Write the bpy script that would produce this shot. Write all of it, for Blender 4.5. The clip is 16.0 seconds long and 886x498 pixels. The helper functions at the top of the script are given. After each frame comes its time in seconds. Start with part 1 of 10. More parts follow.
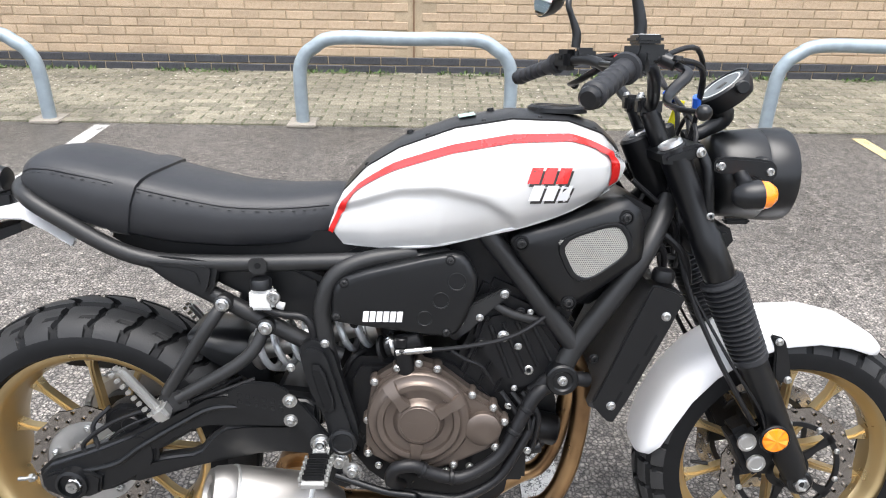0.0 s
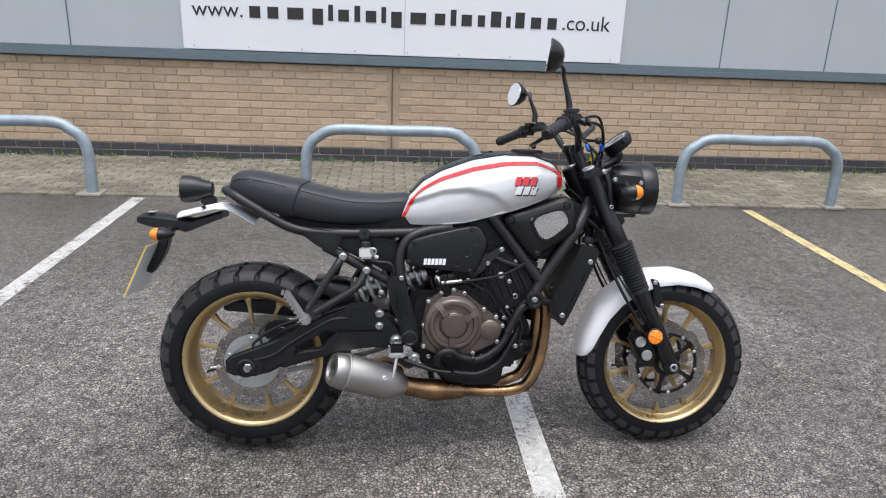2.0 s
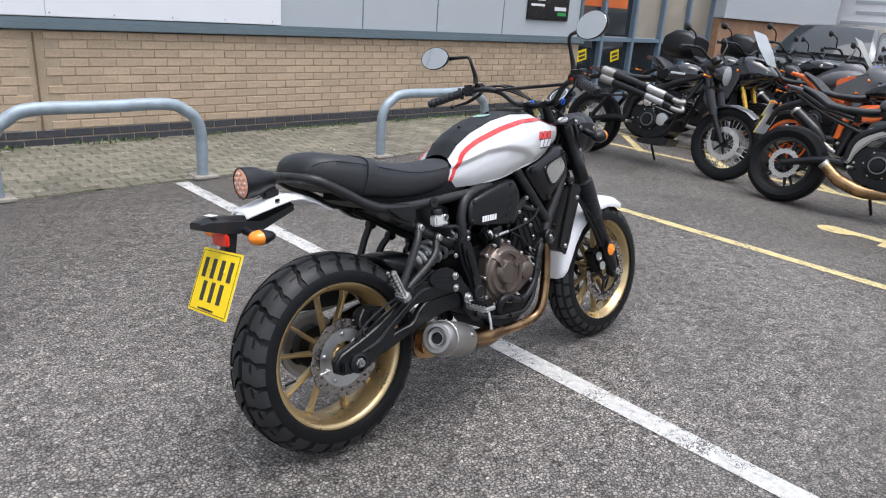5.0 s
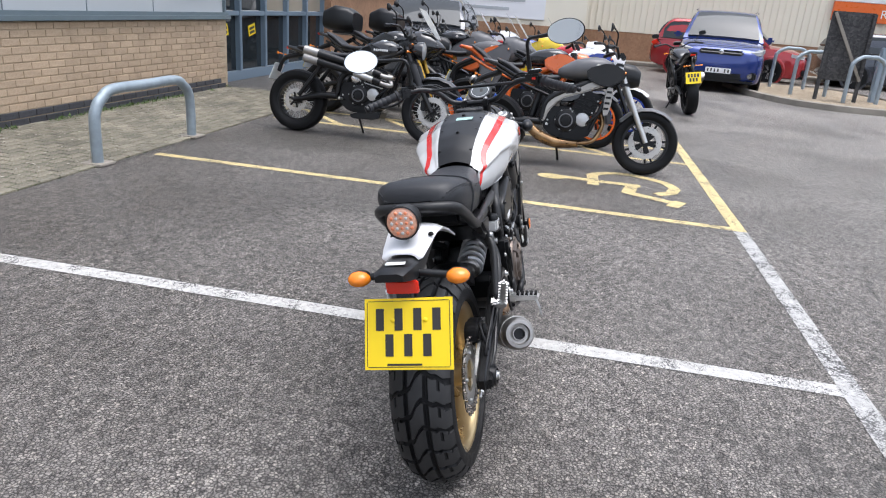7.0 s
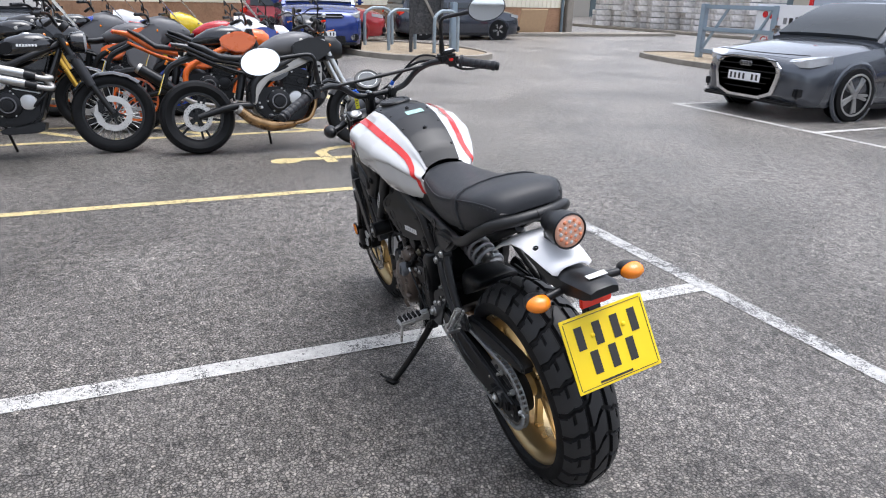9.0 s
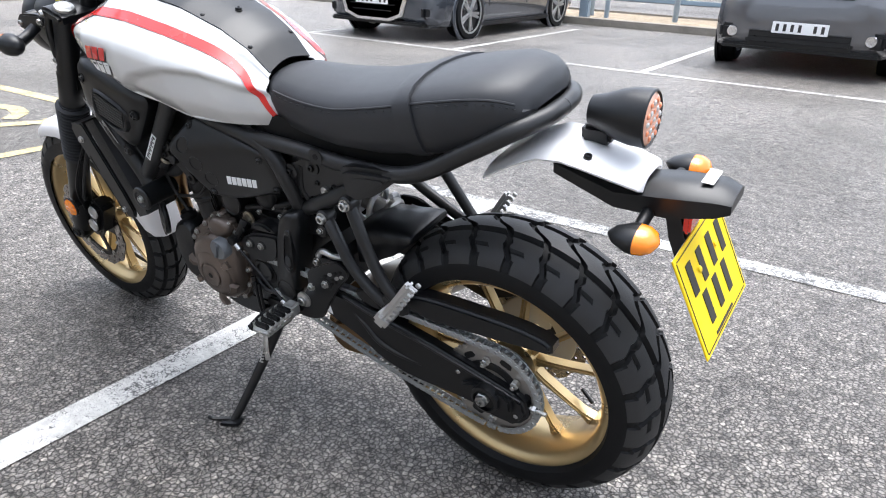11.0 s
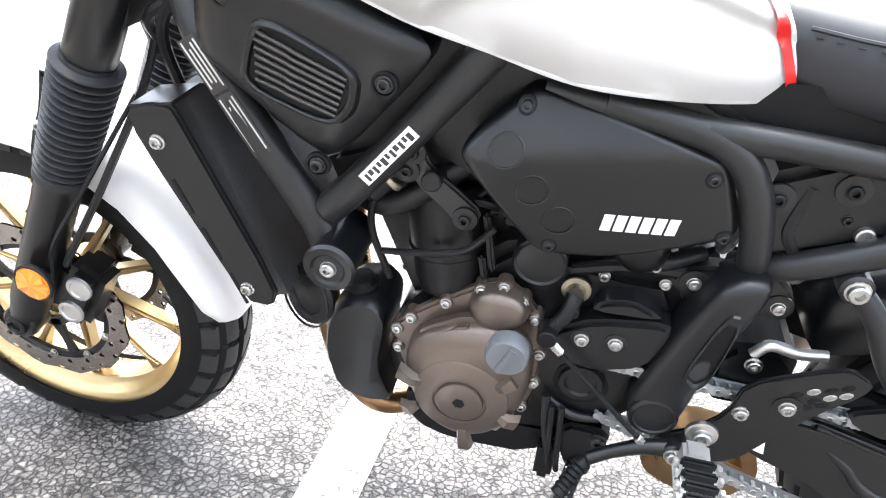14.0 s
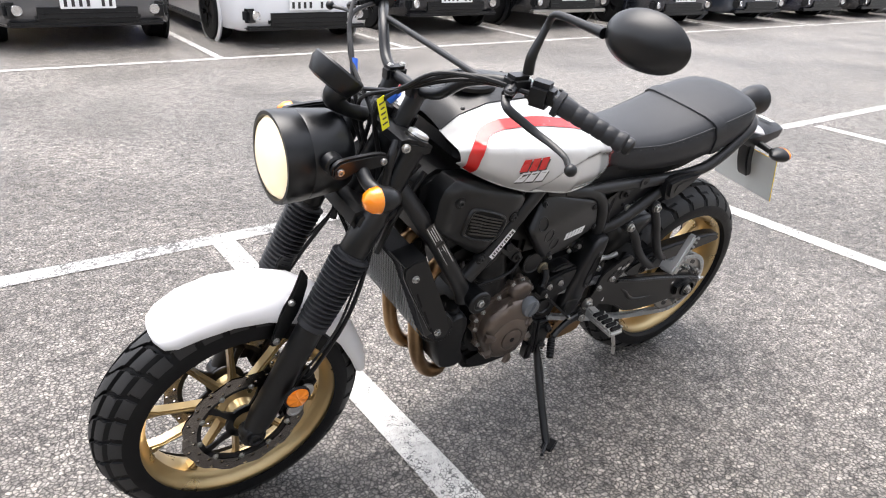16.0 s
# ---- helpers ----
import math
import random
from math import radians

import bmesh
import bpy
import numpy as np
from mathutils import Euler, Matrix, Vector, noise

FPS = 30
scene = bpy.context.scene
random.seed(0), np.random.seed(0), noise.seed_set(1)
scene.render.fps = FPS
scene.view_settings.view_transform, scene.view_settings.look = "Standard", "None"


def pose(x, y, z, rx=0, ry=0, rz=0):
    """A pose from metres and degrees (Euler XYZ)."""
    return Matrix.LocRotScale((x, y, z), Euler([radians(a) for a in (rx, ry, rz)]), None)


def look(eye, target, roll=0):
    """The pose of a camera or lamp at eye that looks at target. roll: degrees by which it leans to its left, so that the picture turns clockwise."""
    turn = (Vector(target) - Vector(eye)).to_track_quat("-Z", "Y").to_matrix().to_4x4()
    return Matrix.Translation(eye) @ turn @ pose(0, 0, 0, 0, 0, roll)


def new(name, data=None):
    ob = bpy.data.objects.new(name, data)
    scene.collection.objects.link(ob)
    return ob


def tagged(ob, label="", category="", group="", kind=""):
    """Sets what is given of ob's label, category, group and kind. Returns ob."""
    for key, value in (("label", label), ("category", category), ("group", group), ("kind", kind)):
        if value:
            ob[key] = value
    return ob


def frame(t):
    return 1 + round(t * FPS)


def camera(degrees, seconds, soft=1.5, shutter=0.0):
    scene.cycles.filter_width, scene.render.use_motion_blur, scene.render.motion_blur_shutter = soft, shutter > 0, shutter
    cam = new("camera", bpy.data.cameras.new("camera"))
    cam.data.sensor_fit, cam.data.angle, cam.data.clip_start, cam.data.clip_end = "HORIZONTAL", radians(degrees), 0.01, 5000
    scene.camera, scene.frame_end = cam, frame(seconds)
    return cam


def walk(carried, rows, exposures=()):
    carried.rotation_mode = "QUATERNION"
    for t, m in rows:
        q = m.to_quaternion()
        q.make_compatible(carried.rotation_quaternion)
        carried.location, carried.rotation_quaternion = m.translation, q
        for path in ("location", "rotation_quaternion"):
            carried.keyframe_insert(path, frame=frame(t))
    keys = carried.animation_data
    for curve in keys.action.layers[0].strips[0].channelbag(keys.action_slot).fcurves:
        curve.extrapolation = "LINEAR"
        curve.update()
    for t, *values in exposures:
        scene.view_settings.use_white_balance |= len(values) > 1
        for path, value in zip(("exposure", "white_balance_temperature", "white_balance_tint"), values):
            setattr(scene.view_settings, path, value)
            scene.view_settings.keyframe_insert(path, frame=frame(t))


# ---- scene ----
cam = camera(64.8, 16.0, soft=1.1)
PATH = [
    (0, (-0.029, -1.089, 1.34), (-0.003, 0.701, 0.448), 1.1),
    (0.5, (-0.069, -1.405, 1.412), (-0.057, 0.426, 0.606), 0.7),
    (1, (-0.127, -1.717, 1.446), (-0.044, 0.144, 0.717), 0.9),
    (1.5, (-0.155, -1.988, 1.454), (-0.057, -0.107, 0.783), 1.0),
    (2, (-0.277, -2.118, 1.408), (-0.11, -0.225, 0.785), 2.3),
    (2.5, (-0.485, -2.156, 1.36), (-0.072, -0.305, 0.725), 1.4),
    (3, (-0.71, -2.069, 1.305), (-0.048, -0.274, 0.72), 0.8),
    (3.5, (-0.978, -1.964, 1.31), (-0.14, -0.259, 0.685), 2.3),
    (4, (-1.33, -1.894, 1.34), (-0.265, -0.323, 0.71), 2.4),
    (4.2, (-1.444, -1.863, 1.346), (-0.335, -0.324, 0.711), 3.3),
    (6.3, (-2.304, -0.745, 1.352), (-0.583, 0.016, 0.675), 3.2),
    (6.5, (-2.374, -0.611, 1.352), (-0.604, 0.035, 0.682), 3.9),
    (7, (-2.58, -0.26, 1.386), (-0.724, 0.085, 0.726), 4.4),
    (7.5, (-2.589, 0.08, 1.375), (-0.704, 0.192, 0.717), 3.0),
    (8, (-2.544, 0.433, 1.37), (-0.667, 0.221, 0.714), 4.5),
    (8.5, (-2.477, 0.8, 1.386), (-0.656, 0.32, 0.712), 2.8),
    (9, (-2.234, 1.047, 1.367), (-0.512, 0.297, 0.682), 1.4),
    (9.5, (-1.979, 1.229, 1.359), (-0.407, 0.191, 0.686), 2.0),
    (10, (-1.729, 1.372, 1.37), (-0.377, 0.077, 0.667), 3.1),
    (10.2, (-1.63, 1.379, 1.351), (-0.348, 0.021, 0.634), 3.1),
    (12.3, (-0.637, 0.815, 0.665), (-0.081, -0.904, -0.195), 2.9),
    (12.5, (-0.553, 0.82, 0.692), (-0.038, -0.93, -0.128), 3.8),
    (13, (-0.377, 0.849, 0.755), (0.131, -0.925, -0.016), 5.2),
    (13.5, (-0.199, 0.898, 0.793), (0.211, -0.909, 0.04), 6.4),
    (14, (-0.033, 0.933, 0.844), (0.267, -0.879, 0.051), 6.8),
    (14.5, (0.217, 0.972, 0.942), (0.219, -0.822, 0.059), 4.6),
    (15, (0.502, 1.094, 1.053), (0.04, -0.63, 0.149), 3.3),
    (15.5, (0.773, 1.266, 1.176), (0.022, -0.354, 0.276), 1.1),
    (16, (1.081, 1.365, 1.272), (0.022, -0.119, 0.449), 2.8),
]
walk(cam, [(t, look(eye, target, roll)) for t, eye, target, roll in PATH],
     exposures=[(0, 1.78, 6500, 10), (1.0, 1.48, 6400, 10), (1.5, 1.2, 6350, 10), (2.2, 0.98, 6300, 12), (3, 0.92, 6300, 12), (4.2, 1.02, 6250, 11), (6.3, 1.1, 6200, 12), (10.2, 1.3, 6150, 11), (12.3, 3.15, 6250, 9), (13.5, 3.65, 6250, 9), (14.1, 3.35, 6350, 10), (14.5, 2.9, 6450, 10), (15, 2.1, 6650, 12), (15.5, 1.85, 6650, 12), (16, 1.86, 6650, 12)])

# ---- light ----
world = bpy.data.worlds.new("overcast_sky")
scene.world = world
world.use_nodes = True
wn = world.node_tree
sky = wn.nodes.new("ShaderNodeTexSky")
sky.sky_type, sky.sun_disc = "NISHITA", False
sky.sun_elevation, sky.sun_rotation = radians(78.7), radians(180)
sky.air_density, sky.dust_density = 1.0, 3.0
grey = wn.nodes.new("ShaderNodeHueSaturation")
grey.inputs["Saturation"].default_value = 0.38
wn.links.new(sky.outputs[0], grey.inputs["Color"])
wn.links.new(grey.outputs[0], wn.nodes["Background"].inputs[0])
wn.nodes["Background"].inputs[1].default_value = 0.15
sun = new("sun", bpy.data.lights.new("sun", "SUN"))
sun.data.energy, sun.data.angle, sun.data.color = 0.9, radians(50), (1, 0.985, 0.96)
sun.matrix_world = look((0, 0, 0), (0, 0.2, -1))


# ---- materials ----
def surface(name, color, rough=0.5, metal=0.0, var=0.12, scale=12.0, bump=0.15, bscale=250.0, coat=0.0, dirt=0.0, spec=0.5, rvar=0.12):
    """A painted, moulded or cast surface: tone varied at two scales, fine relief, uneven gloss."""
    m = bpy.data.materials.new(name)
    m.use_nodes = True
    nt = m.node_tree
    p = nt.nodes["Principled BSDF"]
    tc = nt.nodes.new("ShaderNodeTexCoord")
    n1 = nt.nodes.new("ShaderNodeTexNoise")
    n1.inputs["Scale"].default_value, n1.inputs["Detail"].default_value = scale, 5
    n2 = nt.nodes.new("ShaderNodeTexNoise")
    n2.inputs["Scale"].default_value, n2.inputs["Detail"].default_value = bscale, 3
    for n in (n1, n2):
        nt.links.new(tc.outputs["Object"], n.inputs["Vector"])
    mix = nt.nodes.new("ShaderNodeMix")
    mix.data_type = "RGBA"
    lo = [max(0, c * (1 - var) - dirt * 0.1) for c in color]
    hi = [min(1, c * (1 + var)) for c in color]
    mix.inputs[6].default_value, mix.inputs[7].default_value = (*lo, 1), (*hi, 1)
    nt.links.new(n1.outputs[0], mix.inputs[0])
    nt.links.new(mix.outputs[2], p.inputs["Base Color"])
    mr = nt.nodes.new("ShaderNodeMapRange")
    mr.inputs[3].default_value, mr.inputs[4].default_value = max(0.02, rough - rvar), min(1, rough + rvar)
    nt.links.new(n1.outputs[0], mr.inputs[0])
    nt.links.new(mr.outputs[0], p.inputs["Roughness"])
    if bump:
        b = nt.nodes.new("ShaderNodeBump")
        b.inputs["Strength"].default_value, b.inputs["Distance"].default_value = bump, 0.0012
        nt.links.new(n2.outputs[0], b.inputs["Height"])
        nt.links.new(b.outputs[0], p.inputs["Normal"])
    p.inputs["Metallic"].default_value = metal
    p.inputs["Specular IOR Level"].default_value = spec
    p.inputs["Coat Weight"].default_value = coat
    p.inputs["Coat Roughness"].default_value = 0.06
    return m


def glow(name, color, power, rough=0.2):
    m = surface(name, color, rough, bump=0)
    p = m.node_tree.nodes["Principled BSDF"]
    p.inputs["Emission Color"].default_value = (*color, 1)
    p.inputs["Emission Strength"].default_value = power
    return m


def glass(name, color=(0.9, 0.95, 0.95), rough=0.02):
    m = bpy.data.materials.new(name)
    m.use_nodes = True
    p = m.node_tree.nodes["Principled BSDF"]
    p.inputs["Base Color"].default_value = (*color, 1)
    p.inputs["Roughness"].default_value, p.inputs["Transmission Weight"].default_value, p.inputs["IOR"].default_value = rough, 1, 1.45
    return m


def stone_mix(name, tones, scale, rough, bump, bscale, big=1.2, bigamt=0.35, per_piece=0.0, lowering=0.0, coords="Object", dist=0.006):
    """Mineral surface: speckle of several tones at grain size, broad stains, grain relief; per_piece shifts each piece's tone."""
    m = bpy.data.materials.new(name)
    m.use_nodes = True
    nt = m.node_tree
    p = nt.nodes["Principled BSDF"]
    tc = nt.nodes.new("ShaderNodeTexCoord")
    vor = nt.nodes.new("ShaderNodeTexVoronoi")
    vor.inputs["Scale"].default_value = scale
    nt.links.new(tc.outputs[coords], vor.inputs["Vector"])
    sep = nt.nodes.new("ShaderNodeSeparateColor")
    nt.links.new(vor.outputs["Color"], sep.inputs[0])
    ramp = nt.nodes.new("ShaderNodeValToRGB")
    el = ramp.color_ramp.elements
    el[0].color, el[1].color = (*tones[0], 1), (*tones[-1], 1)
    for i, c in enumerate(tones[1:-1], 1):
        e = el.new(i / (len(tones) - 1))
        e.color = (*c, 1)
    nt.links.new(sep.outputs[0], ramp.inputs[0])
    n1 = nt.nodes.new("ShaderNodeTexNoise")
    n1.inputs["Scale"].default_value, n1.inputs["Detail"].default_value, n1.inputs["Roughness"].default_value = big, 8, 0.62
    nt.links.new(tc.outputs[coords], n1.inputs["Vector"])
    mr = nt.nodes.new("ShaderNodeMapRange")
    mr.inputs[1].default_value, mr.inputs[2].default_value = 0.3, 0.7
    mr.inputs[3].default_value, mr.inputs[4].default_value = 1 - bigamt, 1 + bigamt
    nt.links.new(n1.outputs[0], mr.inputs[0])
    val = mr.outputs[0]
    if per_piece:
        oi = nt.nodes.new("ShaderNodeObjectInfo")
        pr = nt.nodes.new("ShaderNodeMapRange")
        pr.inputs[3].default_value, pr.inputs[4].default_value = 1 - per_piece, 1 + per_piece
        nt.links.new(oi.outputs["Random"], pr.inputs[0])
        geo = nt.nodes.new("ShaderNodeNewGeometry")
        gr = nt.nodes.new("ShaderNodeMapRange")
        gr.inputs[3].default_value, gr.inputs[4].default_value = 1 - per_piece, 1 + per_piece
        nt.links.new(geo.outputs["Random Per Island"], gr.inputs[0])
        for o in (pr.outputs[0], gr.outputs[0]):
            mm = nt.nodes.new("ShaderNodeMath")
            mm.operation = "MULTIPLY"
            nt.links.new(val, mm.inputs[0])
            nt.links.new(o, mm.inputs[1])
            val = mm.outputs[0]
    vm = nt.nodes.new("ShaderNodeVectorMath")
    vm.operation = "SCALE"
    nt.links.new(ramp.outputs[0], vm.inputs[0])
    nt.links.new(val, vm.inputs["Scale"])
    nt.links.new(vm.outputs[0], p.inputs["Base Color"])
    rr = nt.nodes.new("ShaderNodeMapRange")
    rr.inputs[1].default_value, rr.inputs[2].default_value = 0.42, 0.62
    rr.inputs[3].default_value, rr.inputs[4].default_value = max(0.1, rough - lowering), rough
    nt.links.new(n1.outputs[0], rr.inputs[0])
    nt.links.new(rr.outputs[0], p.inputs["Roughness"])
    v2 = nt.nodes.new("ShaderNodeTexVoronoi")
    v2.inputs["Scale"].default_value = bscale
    nt.links.new(tc.outputs[coords], v2.inputs["Vector"])
    b = nt.nodes.new("ShaderNodeBump")
    b.inputs["Strength"].default_value, b.inputs["Distance"].default_value = bump, dist
    b.invert = True
    nt.links.new(v2.outputs["Distance"], b.inputs["Height"])
    nt.links.new(b.outputs[0], p.inputs["Normal"])
    return m


def stones(nt, tc, scale):
    """Packed stone chips: a random value for each chip and a mask of the gaps between them."""
    v1, v2 = nt.nodes.new("ShaderNodeTexVoronoi"), nt.nodes.new("ShaderNodeTexVoronoi")
    v2.feature = "DISTANCE_TO_EDGE"
    warp = nt.nodes.new("ShaderNodeTexNoise")
    warp.inputs["Scale"].default_value, warp.inputs["Detail"].default_value = scale * 0.9, 2
    nt.links.new(tc.outputs["Object"], warp.inputs["Vector"])
    off = nt.nodes.new("ShaderNodeVectorMath")
    off.operation = "MULTIPLY_ADD"
    off.inputs[1].default_value = (0.95 / scale,) * 3
    nt.links.new(warp.outputs["Color"], off.inputs[0])
    nt.links.new(tc.outputs["Object"], off.inputs[2])
    for v in (v1, v2):
        v.inputs["Scale"].default_value = scale
        nt.links.new(off.outputs[0], v.inputs["Vector"])
    sep = nt.nodes.new("ShaderNodeSeparateColor")
    nt.links.new(v1.outputs["Color"], sep.inputs[0])
    gap = nt.nodes.new("ShaderNodeMapRange")
    gap.inputs[1].default_value, gap.inputs[2].default_value = 0.03, 0.2
    nt.links.new(v2.outputs["Distance"], gap.inputs[0])
    return sep.outputs[0], gap.outputs[0]


def noise_range(nt, tc, scale, detail, rough, lo, hi, a, b):
    n = nt.nodes.new("ShaderNodeTexNoise")
    n.inputs["Scale"].default_value, n.inputs["Detail"].default_value, n.inputs["Roughness"].default_value = scale, detail, rough
    nt.links.new(tc.outputs["Object"], n.inputs["Vector"])
    r = nt.nodes.new("ShaderNodeMapRange")
    r.inputs[1].default_value, r.inputs[2].default_value, r.inputs[3].default_value, r.inputs[4].default_value = lo, hi, a, b
    nt.links.new(n.outputs[0], r.inputs[0])
    return r.outputs[0]


def calc(nt, op, a, b):
    m = nt.nodes.new("ShaderNodeMath")
    m.operation = op
    for i, q in enumerate((a, b)):
        if isinstance(q, (int, float)):
            m.inputs[i].default_value = q
        else:
            nt.links.new(q, m.inputs[i])
    return m.outputs[0]


def asphalt(name):
    """Open-textured asphalt: grey and beige chips with dark gaps, damp darker patches, dry lighter ones."""
    m = bpy.data.materials.new(name)
    m.use_nodes = True
    nt = m.node_tree
    p = nt.nodes["Principled BSDF"]
    tc = nt.nodes.new("ShaderNodeTexCoord")
    chip, gap = stones(nt, tc, 78)
    ramp = nt.nodes.new("ShaderNodeValToRGB")
    el = ramp.color_ramp.elements
    el[0].color, el[1].color = (0.222, 0.207, 0.191, 1), (0.45, 0.413, 0.366, 1)
    for pos, c in ((0.4, (0.272, 0.252, 0.231)), (0.8, (0.335, 0.308, 0.278))):
        e = el.new(pos)
        e.color = (*c, 1)
    nt.links.new(chip, ramp.inputs[0])
    grit = noise_range(nt, tc, 95, 5, 0.72, 0.34, 0.58, 0.45, 1.13)
    fleck = noise_range(nt, tc, 30, 6, 0.8, 0.4, 0.54, 0.58, 1.16)
    fine = noise_range(nt, tc, 13, 8, 0.8, 0.4, 0.54, 0.62, 1.12)
    damp = noise_range(nt, tc, 0.7, 7, 0.64, 0.4, 0.6, 0.76, 1.08)
    seam = calc(nt, "ADD", calc(nt, "MULTIPLY", gap, 0.8), 0.2)
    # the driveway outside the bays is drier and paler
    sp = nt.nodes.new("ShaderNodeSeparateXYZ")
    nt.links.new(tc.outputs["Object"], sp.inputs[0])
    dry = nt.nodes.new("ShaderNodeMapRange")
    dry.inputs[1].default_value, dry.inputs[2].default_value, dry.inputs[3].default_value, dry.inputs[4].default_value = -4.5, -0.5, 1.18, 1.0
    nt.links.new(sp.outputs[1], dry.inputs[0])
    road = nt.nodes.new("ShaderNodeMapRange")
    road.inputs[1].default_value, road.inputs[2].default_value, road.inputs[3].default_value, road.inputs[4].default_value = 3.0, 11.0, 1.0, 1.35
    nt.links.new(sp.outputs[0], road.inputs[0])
    # the tone falls steadily towards the building
    lowering = nt.nodes.new("ShaderNodeMapRange")
    lowering.inputs[1].default_value, lowering.inputs[2].default_value, lowering.inputs[3].default_value, lowering.inputs[4].default_value = 1.0, 3.2, 1.0, 0.72
    nt.links.new(sp.outputs[1], lowering.inputs[0])
    damp = calc(nt, "MULTIPLY", calc(nt, "MULTIPLY", calc(nt, "MULTIPLY", damp, dry.outputs[0]), road.outputs[0]), lowering.outputs[0])
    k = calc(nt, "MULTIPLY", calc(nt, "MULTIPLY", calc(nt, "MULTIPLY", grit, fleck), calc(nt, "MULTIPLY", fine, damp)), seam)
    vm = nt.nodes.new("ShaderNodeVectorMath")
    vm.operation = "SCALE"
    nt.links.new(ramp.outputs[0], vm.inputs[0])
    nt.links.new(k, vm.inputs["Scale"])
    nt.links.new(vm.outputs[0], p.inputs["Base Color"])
    nt.links.new(noise_range(nt, tc, 0.7, 7, 0.64, 0.38, 0.62, 0.3, 0.48), p.inputs["Roughness"])
    p.inputs["Specular IOR Level"].default_value = 0.3
    bump = nt.nodes.new("ShaderNodeBump")
    bump.inputs["Strength"].default_value, bump.inputs["Distance"].default_value = 0.7, 0.0035
    nt.links.new(calc(nt, "ADD", calc(nt, "ADD", gap, grit), calc(nt, "MULTIPLY", chip, 0.4)), bump.inputs["Height"])
    nt.links.new(bump.outputs[0], p.inputs["Normal"])
    return m


def worn_paint(name, color, base, wear=0.5):
    """Road paint over the same chips, worn off their edges and in flakes."""
    m = bpy.data.materials.new(name)
    m.use_nodes = True
    nt = m.node_tree
    p = nt.nodes["Principled BSDF"]
    tc = nt.nodes.new("ShaderNodeTexCoord")
    chip, gap = stones(nt, tc, 105)
    broad = noise_range(nt, tc, 5, 8, 0.72, 0.25, 0.75, 0, 1)
    k = calc(nt, "ADD", calc(nt, "MULTIPLY", broad, 0.75), calc(nt, "ADD", calc(nt, "MULTIPLY", gap, 0.22), calc(nt, "MULTIPLY", chip, 0.3)))
    mr = nt.nodes.new("ShaderNodeMapRange")
    mr.inputs[1].default_value, mr.inputs[2].default_value = wear, wear + 0.09
    nt.links.new(k, mr.inputs[0])
    mix = nt.nodes.new("ShaderNodeMix")
    mix.data_type = "RGBA"
    mix.inputs[6].default_value, mix.inputs[7].default_value = (*base, 1), (*color, 1)
    nt.links.new(mr.outputs[0], mix.inputs[0])
    vm = nt.nodes.new("ShaderNodeVectorMath")
    vm.operation = "SCALE"
    nt.links.new(mix.outputs[2], vm.inputs[0])
    nt.links.new(noise_range(nt, tc, 30, 6, 0.7, 0.3, 0.7, 0.72, 1.15), vm.inputs["Scale"])
    nt.links.new(vm.outputs[0], p.inputs["Base Color"])
    p.inputs["Roughness"].default_value = 0.6
    bump = nt.nodes.new("ShaderNodeBump")
    bump.inputs["Strength"].default_value, bump.inputs["Distance"].default_value = 0.6, 0.005
    nt.links.new(gap, bump.inputs["Height"])
    nt.links.new(bump.outputs[0], p.inputs["Normal"])
    return m


BLACK = surface("satin_black_paint", (0.0038, 0.0042, 0.005), 0.33, var=0.2, bump=0.03, spec=0.46, rvar=0.05)
FRAME = surface("matt_frame_paint", (0.017, 0.0172, 0.0178), 0.38, var=0.15, bump=0.05, bscale=500, spec=0.38, rvar=0.06)
PLASTIC = surface("black_plastic", (0.0055, 0.006, 0.007), 0.36, var=0.2, bump=0.07, bscale=900, spec=0.44, rvar=0.06)
ENGINE = surface("engine_black", (0.006, 0.0062, 0.007), 0.32, var=0.25, bump=0.22, bscale=600, spec=0.3)
BRONZE = surface("bronze_engine_cover", (0.145, 0.117, 0.099), 0.34, 0.7, var=0.12, bump=0.2, bscale=700)
RUBBER = surface("tyre_rubber", (0.006, 0.0062, 0.0068), 0.5, var=0.3, scale=25, bump=0.25, bscale=350, spec=0.2)
TREAD = surface("scuffed_tread_rubber", (0.026, 0.0262, 0.0268), 0.5, var=0.4, scale=18, bump=0.3, bscale=300, spec=0.35)
SOFT = surface("soft_rubber", (0.022, 0.023, 0.026), 0.5, bump=0.2, spec=0.35)
GOLD = surface("gold_wheel_paint", (0.52, 0.39, 0.2), 0.3, 0.8, var=0.1, bump=0.06, coat=0.15)
LEATHER = surface("black_seat_vinyl", (0.02, 0.0212, 0.0242), 0.47, var=0.18, scale=40, bump=0.15, bscale=1200, spec=0.42, rvar=0.05)
WHITE = surface("pearl_white_paint", (0.63, 0.63, 0.622), 0.22, 0.12, var=0.03, bump=0.015, coat=0.9)
WHITEP = surface("white_fender_plastic", (0.78, 0.78, 0.79), 0.38, var=0.03, bump=0.05, coat=0.2)
RED = surface("red_stripe", (0.62, 0.018, 0.015), 0.25, var=0.06, bump=0.02, coat=0.6)
STEEL = surface("brushed_steel", (0.4, 0.385, 0.365), 0.46, 1.0, var=0.15, scale=8, bump=0.2, bscale=400)
ZINC = surface("zinc_bolt", (0.5, 0.5, 0.49), 0.3, 1.0, var=0.15, scale=60, bump=0.1)
ALLOY = surface("cast_alloy", (0.55, 0.55, 0.54), 0.38, 0.9, var=0.12, bump=0.3)
